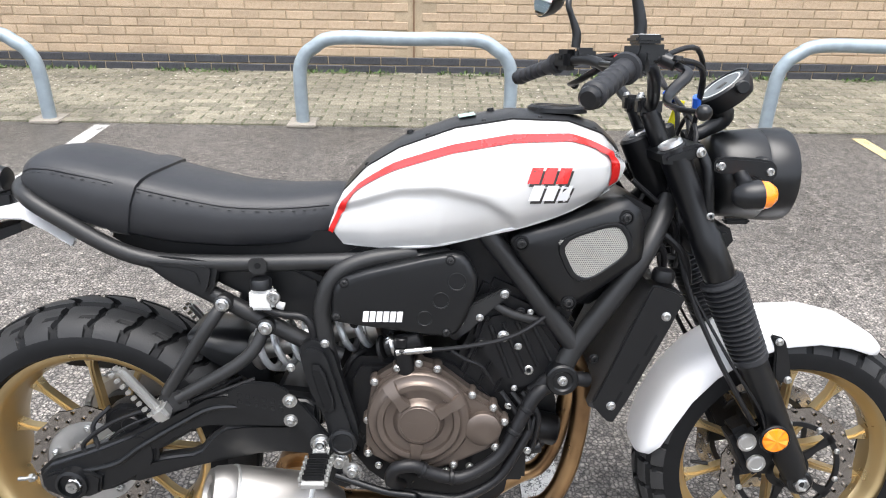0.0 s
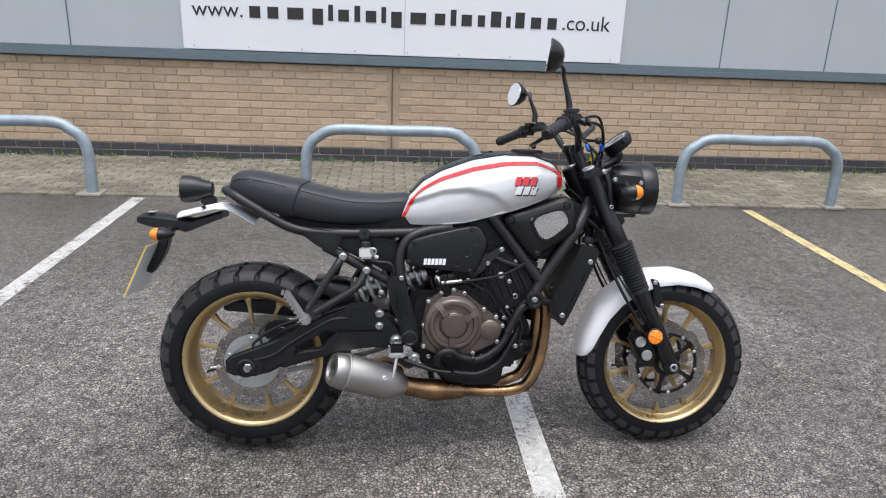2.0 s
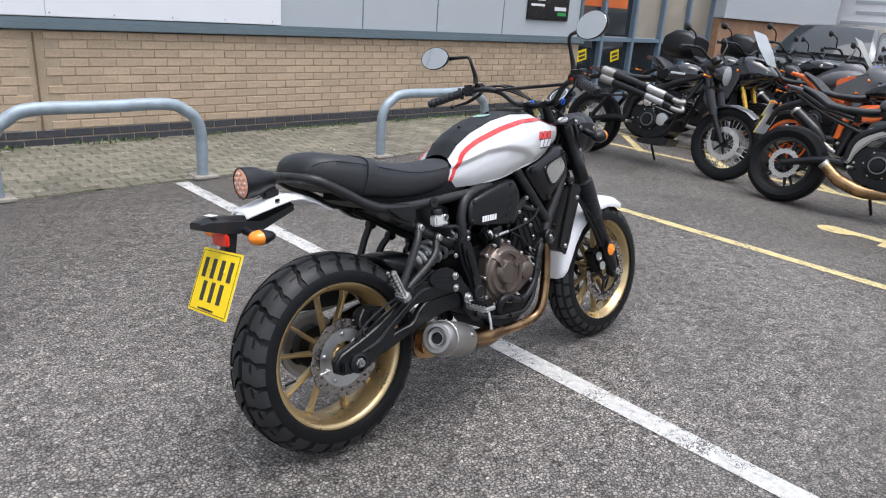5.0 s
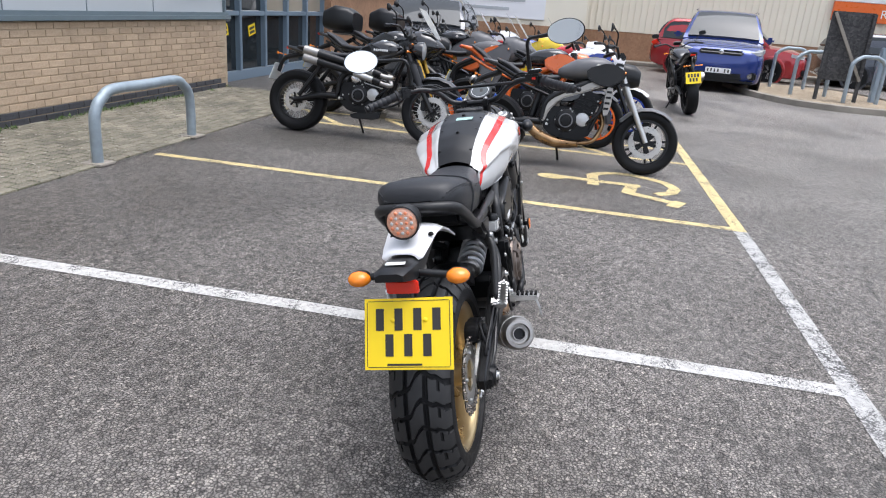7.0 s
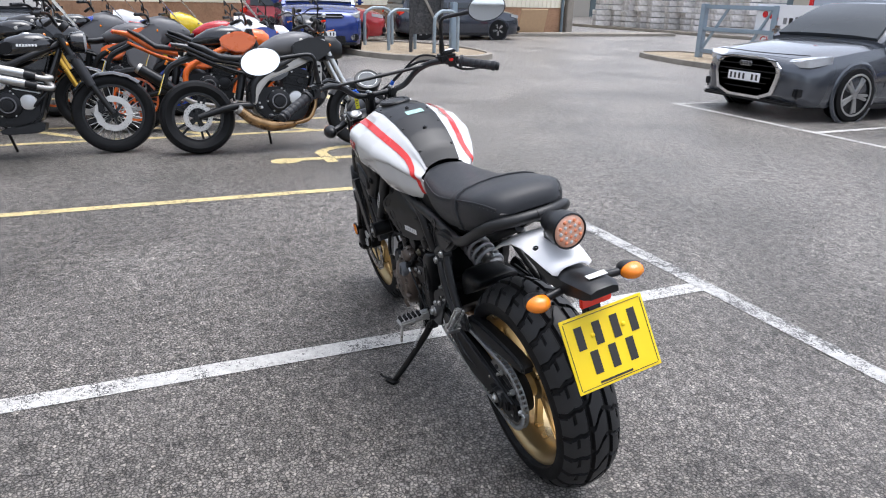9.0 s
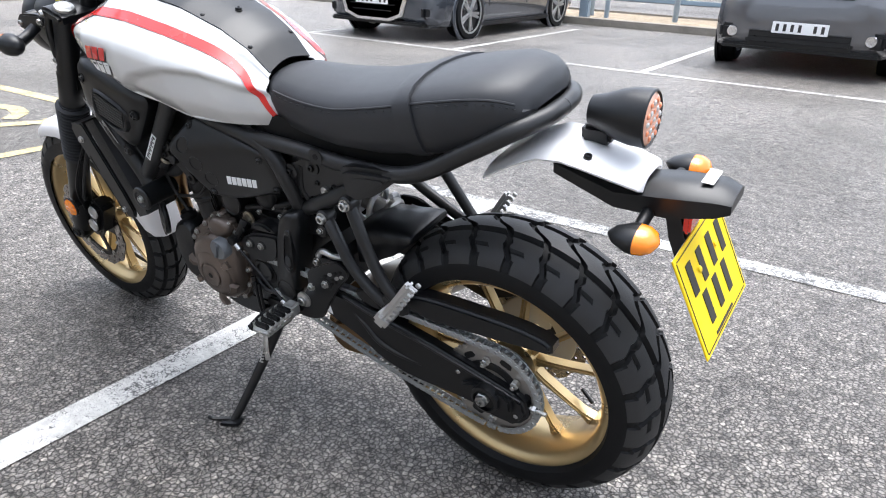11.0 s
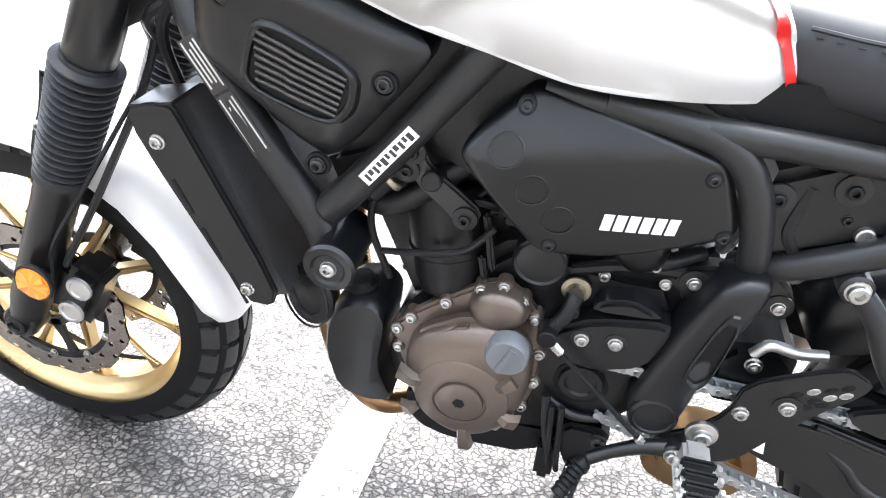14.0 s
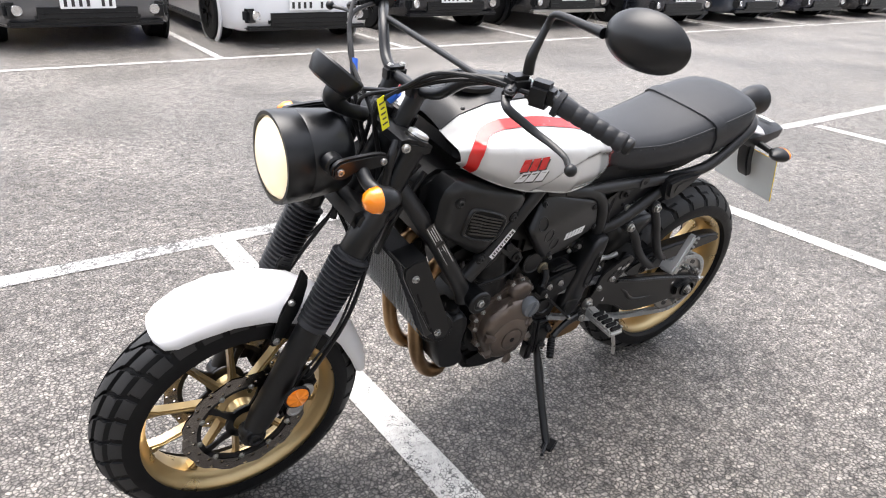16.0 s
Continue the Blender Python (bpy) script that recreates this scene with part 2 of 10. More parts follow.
DISC = surface("brake_disc_steel", (0.36, 0.335, 0.31), 0.24, 1.0, var=0.15, bump=0.2)
CHAIN = surface("chain_links", (0.5, 0.52, 0.53), 0.4, 0.9, var=0.25, scale=80, bump=0.2)
AMBER = surface("amber_lens", (0.95, 0.25, 0.01), 0.15, var=0.15, scale=60, bump=0.3, bscale=300, coat=0.6)
REDLENS = surface("red_reflector", (0.75, 0.03, 0.01), 0.15, var=0.1, bump=0.2, coat=0.6)
YELLOW = surface("yellow_plate", (0.92, 0.66, 0.005), 0.4, var=0.03, bump=0.03)
INK = surface("dark_lettering", (0.03, 0.027, 0.025), 0.5, bump=0)
WHITEINK = surface("white_lettering", (0.8, 0.8, 0.8), 0.4, bump=0)
HOSE = surface("black_hose", (0.009, 0.009, 0.01), 0.4, bump=0.15, spec=0.3)
CORE = surface("radiator_core", (0.05, 0.05, 0.052), 0.5, 0.3, bump=0.6, bscale=350)
MIRROR = surface("mirror_glass", (0.92, 0.93, 0.93), 0.03, 1.0, var=0.0, bump=0, rvar=0.0)
FLUID = surface("fluid_reservoir", (0.55, 0.55, 0.54), 0.35, var=0.08, bump=0.1)
TAG = surface("yellow_tag_paper", (0.85, 0.78, 0.02), 0.6, bump=0)
BLUE = surface("blue_sleeve", (0.02, 0.12, 0.6), 0.4, bump=0)
LAMP = glow("lit_headlamp", (1.0, 0.78, 0.45), 6.0)
TAIL = surface("tail_lens", (0.8, 0.4, 0.27), 0.15, var=0.35, scale=140, bump=0.5, bscale=180, coat=0.8)
PINK = surface("pale_red_diode", (0.82, 0.26, 0.12), 0.12, var=0.1, bump=0, coat=0.6)
GOLDCLIP = surface("dull_brass_clip", (0.34, 0.31, 0.24), 0.35, 0.9, bump=0)
SILVERF = surface("dull_grey_fin", (0.062, 0.058, 0.053), 0.36, 0.5, var=0.15, bump=0.1)
PLATEBACK = surface("plate_back", (0.72, 0.74, 0.72), 0.35, var=0.06, bump=0.02)


def burnt_steel():
    """Header steel: straw and bronze heat tints that change along the pipe."""
    m = surface("heat_tinted_steel", (0.45, 0.3, 0.19), 0.3, 1.0, bump=0.15)
    nt = m.node_tree
    p = nt.nodes["Principled BSDF"]
    n = nt.nodes.new("ShaderNodeTexNoise")
    n.inputs["Scale"].default_value, n.inputs["Detail"].default_value = 6, 4
    tc = nt.nodes.new("ShaderNodeTexCoord")
    nt.links.new(tc.outputs["Object"], n.inputs["Vector"])
    r = nt.nodes.new("ShaderNodeValToRGB")
    el = r.color_ramp.elements
    el[0].position, el[1].position = 0.3, 0.72
    el[0].color, el[1].color = (0.17, 0.1, 0.055, 1), (0.62, 0.4, 0.2, 1)
    nt.links.new(n.outputs[0], r.inputs[0])
    nt.links.new(r.outputs[0], p.inputs["Base Color"])
    return m


BURNT = burnt_steel()


# ---- mesh helpers ----
def finish(bm, sharp=38):
    bmesh.ops.recalc_face_normals(bm, faces=bm.faces)
    for f in bm.faces:
        f.smooth = True
    lim = radians(sharp)
    for e in bm.edges:
        if len(e.link_faces) == 2 and e.calc_face_angle(0) > lim:
            e.smooth = False
    return bm


def to_mesh(name, bm, mat, sharp=38, fin=True):
    if fin:
        finish(bm, sharp)
    me = bpy.data.meshes.new(name)
    bm.to_mesh(me)
    bm.free()
    me.materials.append(mat)
    return me


def part(name, bm, mat, parent=None, label="", m=None, sharp=38, fin=True):
    me = bm if isinstance(bm, bpy.types.Mesh) else to_mesh(name, bm, mat, sharp, fin)
    ob = new(name, me)
    if parent is not None:
        ob.parent = parent
    if m is not None:
        ob.matrix_local = m
    if label:
        tagged(ob, label)
    return ob


def thing(name, m, label, category, group="", kind=""):
    ob = new(name)
    ob.empty_display_size = 0.2
    ob.matrix_local = m
    return tagged(ob, label, category, group, kind)


def join(*bms):
    out = bmesh.new()
    for b in bms:
        me = bpy.data.meshes.new("join")
        b.to_mesh(me)
        b.free()
        out.from_mesh(me)
        bpy.data.meshes.remove(me)
    return out


def moved(bm, m):
    bmesh.ops.transform(bm, matrix=m, verts=bm.verts)
    return bm


def box(c, size, bev=0.004, m=None):
    bm = bmesh.new()
    bmesh.ops.create_cube(bm, size=1)
    bmesh.ops.scale(bm, vec=size, verts=bm.verts)
    if bev:
        bmesh.ops.bevel(bm, geom=bm.edges[:], offset=min(bev, min(size) * 0.45), segments=2, affect="EDGES", clamp_overlap=True)
    if m is not None:
        bmesh.ops.transform(bm, matrix=m, verts=bm.verts)
    bmesh.ops.translate(bm, vec=c, verts=bm.verts)
    return bm


def soften(pts, n=2):
    """Round a closed outline by cutting its corners."""
    for _ in range(n):
        out = []
        for i, a in enumerate(pts):
            b = pts[(i + 1) % len(pts)]
            out.append(tuple(0.8 * p + 0.2 * q for p, q in zip(a, b)))
            out.append(tuple(0.2 * p + 0.8 * q for p, q in zip(a, b)))
        pts = out
    return pts


def plate(pts, y0, y1, bev=0.004, rounds=1, seg=2):
    """A plate with an outline in x, z, thick from y0 to y1, edges rounded."""
    pts = soften(pts, rounds) if rounds else pts
    bm = bmesh.new()
    vs = [bm.verts.new((x, y0, z)) for x, z in pts]
    f = bm.faces.new(vs)
    ex = bmesh.ops.extrude_face_region(bm, geom=[f])
    bmesh.ops.translate(bm, vec=(0, y1 - y0, 0), verts=[v for v in ex["geom"] if isinstance(v, bmesh.types.BMVert)])
    bmesh.ops.recalc_face_normals(bm, faces=bm.faces)
    if bev:
        side = [e for e in bm.edges if abs(e.verts[0].co.y - e.verts[1].co.y) < 1e-6]
        bmesh.ops.bevel(bm, geom=side, offset=bev, segments=seg, affect="EDGES", clamp_overlap=True)
    return bm


def pillow(pts, y0, y1, drop=0.008, rounds=2):
    """A moulded panel: flat in its middle, rolling over towards its edge; y1 is the outer side."""
    pts = soften(pts, rounds)
    cx, cz = sum(q[0] for q in pts) / len(pts), sum(q[1] for q in pts) / len(pts)
    sg = 1 if y1 > y0 else -1
    rings = [[(x, y0, z) for x, z in pts]]
    for k in (1, 0.992, 0.978, 0.955, 0.92, 0.86, 0.76, 0.6, 0.3):
        rings.append([(cx + (x - cx) * k, y1 - sg * drop * k ** 7, cz + (z - cz) * k) for x, z in pts])
    return loft(rings)


def catmull(pts, n):
    P = [Vector(p) for p in pts]
    if len(P) < 3:
        return [P[0].lerp(P[1], i / n) for i in range(n + 1)], [i / n for i in range(n + 1)]
    P = [P[0] * 2 - P[1]] + P + [P[-1] * 2 - P[-2]]
    out, us = [], []
    k = len(P) - 3
    for i in range(k):
        a, b, c, d = P[i:i + 4]
        for j in range(n):
            t = j / n
            out.append(0.5 * (2 * b + (c - a) * t + (2 * a - 5 * b + 4 * c - d) * t * t + (3 * b - a - 3 * c + d) * t ** 3))
            us.append(i + t)
    out.append(P[-2])
    us.append(k)
    return out, us


def tube(pts, r, seg=12, n=6, flat=1.0):
    """A round bar or hose swept through the points; r may be one radius a point."""
    path, us = catmull(pts, n)
    rad = [r] * len(path) if not isinstance(r, (list, tuple)) else [float(np.interp(u, range(len(r)), r)) for u in us]
    bm = bmesh.new()
    side = None
    rings = []
    for i, p in enumerate(path):
        d = (path[min(i + 1, len(path) - 1)] - path[max(i - 1, 0)]).normalized()
        if side is None:
            side = d.cross(Vector((0, 0, 1)) if abs(d.z) < 0.9 else Vector((1, 0, 0))).normalized()
        side = (side - d * side.dot(d)).normalized()
        up = d.cross(side)
        rings.append([bm.verts.new(p + (side * math.cos(a) + up * math.sin(a) * flat) * rad[i]) for a in [2 * math.pi * k / seg for k in range(seg)]])
    for a, b in zip(rings, rings[1:]):
        for k in range(seg):
            bm.faces.new((a[k], a[(k + 1) % seg], b[(k + 1) % seg], b[k]))
    bm.faces.new(rings[0][::-1])
    bm.faces.new(rings[-1])
    return bm


def lathe(profile, origin=(0, 0, 0), axis=(0, 1, 0), seg=40, caps=True):
    """Turn (along, radius) pairs round the axis."""
    ax = Vector(axis).normalized()
    q = Vector((0, 0, 1)).rotation_difference(ax).to_matrix()
    bm = bmesh.new()
    rings = []
    for a, r in profile:
        rings.append([bm.verts.new(Vector(origin) + q @ Vector((r * math.cos(2 * math.pi * k / seg), r * math.sin(2 * math.pi * k / seg), a))) for k in range(seg)])
    for a, b in zip(rings, rings[1:]):
        for k in range(seg):
            bm.faces.new((a[k], a[(k + 1) % seg], b[(k + 1) % seg], b[k]))
    if caps:
        bm.faces.new(rings[0][::-1])
        bm.faces.new(rings[-1])
    return bm


def rod(p0, p1, r, seg=20, bev=0.15):
    d = Vector(p1) - Vector(p0)
    L, b = d.length, r * bev
    return lathe([(0, r - b), (b, r), (L - b, r), (L, r - b)], p0, d, seg)


def ring(origin, axis, r0, r1, a0, a1, seg=48, bev=0.0015):
    """A flat ring with a hole."""
    bm = lathe([(a0, r0), (a0, r1 - bev), (a0 + bev, r1), (a1 - bev, r1), (a1, r1 - bev), (a1, r0), (a0, r0)], origin, axis, seg, False)
    bmesh.ops.remove_doubles(bm, verts=bm.verts, dist=1e-6)
    return bm


def loft(rings, caps=True, closed=True):
    bm = bmesh.new()
    vs = [[bm.verts.new(p) for p in r] for r in rings]
    n = len(vs[0])
    for a, b in zip(vs, vs[1:]):
        for k in range(n if closed else n - 1):
            bm.faces.new((a[k], a[(k + 1) % n], b[(k + 1) % n], b[k]))
    if caps:
        bm.faces.new(vs[0][::-1])
        bm.faces.new(vs[-1])
    return bm


def dome(c, r, axis=(0, 1, 0), h=0.5, seg=20):
    prof = [(h * r * math.sin(radians(a)), max(1e-4, r * math.cos(radians(a)))) for a in (0, 20, 40, 60, 78, 89)]
    return lathe(prof, c, axis, seg)


def screw(c, axis, r=0.008):
    """A socket screw: flanged round head with a hexagonal recess."""
    r *= 0.85
    head = lathe([(0, r * 1.2), (r * 0.18, r * 1.2), (r * 0.25, r), (r * 0.75, r * 0.95), (r * 0.9, r * 0.8), (r * 0.9, r * 0.48), (r * 0.35, r * 0.42)], c, axis, 12)
    return head


def perforated(cells, th, normal_y=True):
    """Plate pieces, each cell a quad with a round hole: cells are (four corners, hole centre, hole radius) in x, z, y."""
    bm = bmesh.new()
    for quad, c, r in cells:
        o = []
        per = 3
        for i in range(4):
            a, b = Vector(quad[i]), Vector(quad[(i + 1) % 4])
            for j in range(per):
                o.append(a.lerp(b, j / per))
        c = Vector(c)
        ex, ez = (Vector(quad[1]) - Vector(quad[0])).normalized(), None
        nrm = ex.cross(Vector(quad[3]) - Vector(quad[0])).normalized()
        ez = nrm.cross(ex)
        inn = []
        for p in o:
            a = math.atan2((p - c).dot(ez), (p - c).dot(ex))
            inn.append(c + (ex * math.cos(a) + ez * math.sin(a)) * r)
        back = nrm * -th
        vo, vi = [bm.verts.new(p) for p in o], [bm.verts.new(p) for p in inn]
        vb = [bm.verts.new(p + back) for p in inn]
        n = len(o)
        for k in range(n):
            l = (k + 1) % n
            bm.faces.new((vo[k], vo[l], vi[l], vi[k]))
            bm.faces.new((vi[k], vi[l], vb[l], vb[k]))
    bmesh.ops.remove_doubles(bm, verts=bm.verts, dist=1e-5)
    return bm


def lettered_bars(count, x0, z0, w, h, slant=0.15, gap=0.2, y=0.0, th=0.001):
    """Plain slanted bars of lettering size, one a letter."""
    out = []
    step = w / count
    for i in range(count):
        a, b = x0 + i * step, x0 + (i + 1 - gap) * step
        s = h * slant
        out.append(plate([(a, z0), (b, z0), (b + s, z0 + h), (a + s, z0 + h)], y, y + th, 0, 0))
    return out

# ---- the car park and the shop building ----
ASPHALT = asphalt("damp_asphalt")
BRICK = stone_mix("buff_brick", [(0.40, 0.295, 0.195), (0.47, 0.355, 0.245), (0.52, 0.4, 0.285), (0.43, 0.315, 0.21)], 160, 0.85, 0.35, 220, 4, 0.12, per_piece=0.09, dist=0.003)
BLUEBRICK = stone_mix("blue_engineering_brick", [(0.035, 0.037, 0.044), (0.06, 0.062, 0.07), (0.05, 0.05, 0.058)], 90, 0.5, 0.3, 160, 5, 0.2, per_piece=0.12, dist=0.003)
MORTAR = stone_mix("buff_mortar", [(0.42, 0.33, 0.22), (0.5, 0.4, 0.28), (0.36, 0.28, 0.19)], 300, 0.9, 0.4, 300, 3, 0.18)
PAVER = stone_mix("block_paving", [(0.1, 0.092, 0.066), (0.16, 0.145, 0.108), (0.21, 0.19, 0.15), (0.125, 0.12, 0.08)], 110, 0.85, 0.6, 140, 1.6, 0.42, per_piece=0.24, dist=0.004)
MOSS = stone_mix("mossy_joint_sand", [(0.05, 0.055, 0.03), (0.085, 0.085, 0.05), (0.06, 0.08, 0.028), (0.2, 0.18, 0.14)], 120, 0.95, 0.8, 160, 3, 0.4)
CLAD = surface("grey_cladding", (0.44, 0.47, 0.49), 0.45, var=0.05, scale=2, bump=0.05)
TRIM = surface("blue_grey_flashing", (0.13, 0.17, 0.19), 0.45, var=0.12, scale=6, bump=0.05)
SIGNW = surface("white_sign_board", (0.8, 0.81, 0.83), 0.4, var=0.03, scale=2, bump=0.02)
GALV = surface("galvanised_steel", (0.29, 0.345, 0.38), 0.45, 0.25, var=0.3, scale=16, bump=0.25, bscale=90)
LINEW = worn_paint("worn_white_line", (0.58, 0.57, 0.54), (0.11, 0.108, 0.105), 0.42)
LINEF = worn_paint("faded_white_line", (0.5, 0.495, 0.475), (0.11, 0.108, 0.105), 0.5)
LINEY = worn_paint("worn_yellow_line", (0.7, 0.565, 0.27), (0.11, 0.107, 0.1), 0.42)
SHOPGLASS = surface("dark_shop_glass", (0.02, 0.025, 0.028), 0.06, var=0.3, scale=1.5, bump=0, spec=0.8, rvar=0.02)
SHOPBLUE = surface("blue_grey_window_frame", (0.16, 0.215, 0.27), 0.4, var=0.08, scale=5, bump=0.03)
PALEPANE = surface("pale_beige_pane", (0.32, 0.28, 0.22), 0.08, var=0.35, scale=1.2, bump=0, spec=0.8, rvar=0.02)
CREAM = surface("cream_cladding", (0.8, 0.75, 0.62), 0.55, var=0.04, scale=2, bump=0.05)
FARBRICK = stone_mix("red_brown_brick", [(0.3, 0.17, 0.1), (0.38, 0.22, 0.13), (0.33, 0.19, 0.11)], 20, 0.9, 0.2, 40, 2, 0.15)
GRAVEL = stone_mix("pea_gravel", [(0.2, 0.15, 0.09), (0.34, 0.26, 0.17), (0.45, 0.38, 0.28), (0.16, 0.12, 0.08)], 45, 0.9, 1.0, 45, 2, 0.25, dist=0.02)
KERB = stone_mix("kerb_concrete", [(0.22, 0.2, 0.17), (0.3, 0.27, 0.23), (0.26, 0.24, 0.2)], 120, 0.9, 0.3, 160, 2, 0.25)
WEED = surface("small_weeds", (0.07, 0.12, 0.025), 0.7, var=0.4, scale=40, bump=0)

bm = bmesh.new()
bmesh.ops.create_grid(bm, x_segments=2, y_segments=2, size=320)
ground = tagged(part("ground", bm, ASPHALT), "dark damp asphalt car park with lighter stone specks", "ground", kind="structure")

# the wall that the bay faces, built of courses on a mortar core
wall = tagged(part("wall_north", join(box((-5.45, 5.1, 0.475), (25.1, 0.284, 0.95), 0)), MORTAR), "buff brick wall on a blue brick plinth", "wall", kind="structure")
tagged(part("wall_north_cladding", box((-5.45, 5.12, 2.7), (25.1, 0.26, 3.4), 0), CLAD), "pale grey clad wall panels", "wall", kind="structure")
tagged(part("flashing", join(box((-5.43, 4.935, 0.985), (25.14, 0.08, 0.05), 0.006), box((-5.43, 4.955, 1.03), (25.14, 0.04, 0.045), 0.004)), TRIM), "blue-grey metal flashing strip", "trim", kind="structure")
for x in (-11.2, -9.0, -6.8, -4.35, -3.25, 3.1, 4.22, 5.4):
    tagged(part("cladding_joint", box((x, 4.9885, 2.7), (0.012, 0.006, 3.36), 0), TRIM), "dark joint between panels", "trim", kind="structure")
tagged(part("cladding_corner", box((7.09, 5.1, 2.7), (0.05, 0.29, 3.4), 0.004), TRIM), "blue-grey corner trim", "trim", kind="structure")
tagged(part("movement_joint", box((-0.22, 4.949, 0.54), (0.014, 0.006, 0.79), 0), surface("joint_mastic", (0.2, 0.12, 0.07), 0.8)), "brown mastic movement joint", "trim", kind="structure")

# sign board with the web address
sign = tagged(part("sign_board", box((-0.08, 4.96, 1.62), (4.24, 0.05, 1.12), 0.004), SIGNW), "white sign board with a dark web address", "sign")
part("sign_joint", box((-0.11, 4.9345, 1.62), (0.006, 0.002, 1.1), 0), CLAD, sign)
for i in range(9):
    part("sign_rivet", dome((-2.1 + 0.505 * i, 4.9345, 1.09), 0.008, (0, -1, 0), 0.5, 8), CLAD, sign)


def words(text, size, m, mat, name, parent, th=0.002, align="LEFT"):
    cu = bpy.data.curves.new("lettering", "FONT")
    cu.body, cu.size, cu.extrude, cu.align_x = text, size, th, align
    tmp = bpy.data.objects.new("tmp", cu)
    scene.collection.objects.link(tmp)
    dg = bpy.context.evaluated_depsgraph_get()
    me = bpy.data.meshes.new_from_object(tmp.evaluated_get(dg))
    bpy.data.objects.remove(tmp)
    me.materials.clear()
    me.materials.append(mat)
    ob = part(name, me, mat, parent, m=m)
    return ob, me


wo, wme = words("www.", 0.2, Matrix.Translation((-2.1, 4.933, 1.36)) @ pose(0, 0, 0, 90), INK, "lettering", sign)
wide = max(v.co.x for v in wme.vertices)
co, cme = words(".co.uk", 0.2, Matrix.Translation((1.9, 4.933, 1.36)) @ pose(0, 0, 0, 90), INK, "lettering", sign, align="RIGHT")
cx0 = 1.9 + min(v.co.x for v in cme.vertices)
shape = [0, 0, 0, 2, 1, 0, 1, 0, 1, 2, 0, 0, 1, 0, 0, 1, 0, 1, 0, 0]
x0, x1 = -2.1 + wide + 0.03, cx0 - 0.03
wts = [1, 1, 1.5, 1, 0.45, 1, 0.55, 1, 0.45, 1, 1.5, 1, 0.55, 1, 0.7, 1, 0.45, 0.9, 1, 0.9]
unit = (x1 - x0) / sum(wts)
for k, w in zip(shape, wts):
    lo, hi = (-0.04 if k == 2 else 0.0), (0.145 if k == 1 else 0.105)
    part("lettering_bar", box((x0 + unit * w * 0.5, 4.932, 1.36 + (lo + hi) / 2), (unit * w * 0.6, 0.004, hi - lo), 0), INK, sign)
    x0 += unit * w
plq = tagged(part("plaque", box((6.31, 4.975, 1.68), (0.9, 0.025, 0.84), 0.004), surface("black_plaque", (0.012, 0.012, 0.013), 0.25, bump=0)), "black plaque with rows of white lettering bars", "sign")
for i in range(8):
    part("lettering_bar", box((6.04 + 0.02 * (i % 3), 4.9615, 1.98 - 0.075 * i), (0.24 + 0.05 * (i * 7 % 4), 0.003, 0.03), 0), WHITEINK, plq)
part("lettering_bar", box((6.56, 4.9615, 1.42), (0.26, 0.003, 0.05), 0), WHITEINK, plq)
part("lettering_bar", box((6.6, 4.9615, 1.35), (0.2, 0.003, 0.045), 0), surface("green_print", (0.02, 0.3, 0.06), 0.4, bump=0), plq)

# shop front beside the wall
sf = tagged(part("shop_front", join(box((9.42, 5.32, 0.07), (4.5, 0.16, 0.14), 0.005), box((9.42, 5.32, 3.2), (4.5, 0.2, 2.0), 0.01)), SHOPBLUE), "blue-grey framed shop windows", "window", kind="structure")
for i, x in enumerate((7.16, 8.1, 9.0, 9.9, 10.8, 11.7)):
    part("mullion", box((x, 5.3, 1.3), (0.08, 0.12, 2.3), 0.008), SHOPBLUE, sf)
for z in (1.02, 2.25):
    part("transom", box((9.43, 5.3, z), (4.6, 0.1, 0.07), 0.006), SHOPBLUE, sf)
# upper panes past the second are coloured a glossy pale beige
for i in range(5):
    for z, h in ((0.57, 0.85), (1.64, 1.15)):
        part("pane", box((7.63 + 0.9 * i + (0.02 if i == 0 else 0), 5.33, z), (0.86, 0.012, h), 0), PALEPANE if z > 1 and i > 1 else SHOPGLASS, sf, "glossy pale beige pane" if z > 1 and i > 1 else "")
for x in (7.7, 8.62):
    at = pose(x, 5.318, 0.76, 0, -12, 0)
    card = part("window_card", moved(box((0, 0, 0), (0.24, 0.006, 0.17), 0), at), YELLOW, sf, "yellow card with dark print")
    for z in (0.028, -0.036):
        part("window_print", moved(box((0, -0.004, z), (0.17, 0.003, 0.04), 0), at), INK, card)
part("window_banner", box((8.0, 5.318, 1.72), (1.6, 0.004, 0.42), 0), surface("orange_banner", (0.62, 0.14, 0.03), 0.5, var=0.5, scale=3, bump=0), sf)
tagged(part("wall_north_end", join(box((14.6, 5.25, 1.6), (5.8, 0.3, 3.2), 0)), FARBRICK), "brown brick wall beyond the shop windows", "wall", kind="structure")
tagged(part("wall_end_cladding", box((14.63, 5.2, 2.6), (5.9, 0.364, 2.2), 0), CLAD), "pale grey clad wall panel", "wall", kind="structure")
tagged(part("roof", box((2, 11, 4.45), (40, 12.3, 0.12), 0), CLAD), "flat grey roof of the shop building", "roof", kind="structure")
tagged(part("wall_back", box((2, 17.0, 2.2), (40, 0.2, 4.4), 0), CLAD), "plain rear wall of the building", "wall", kind="structure")

# paving strip below the wall, its sand bed and weeds
tagged(part("paving_bed", box((-5.4, 4.17, 0.002), (25, 1.57, 0.016), 0), MOSS), "mossy sand between paving blocks", "ground", kind="structure")


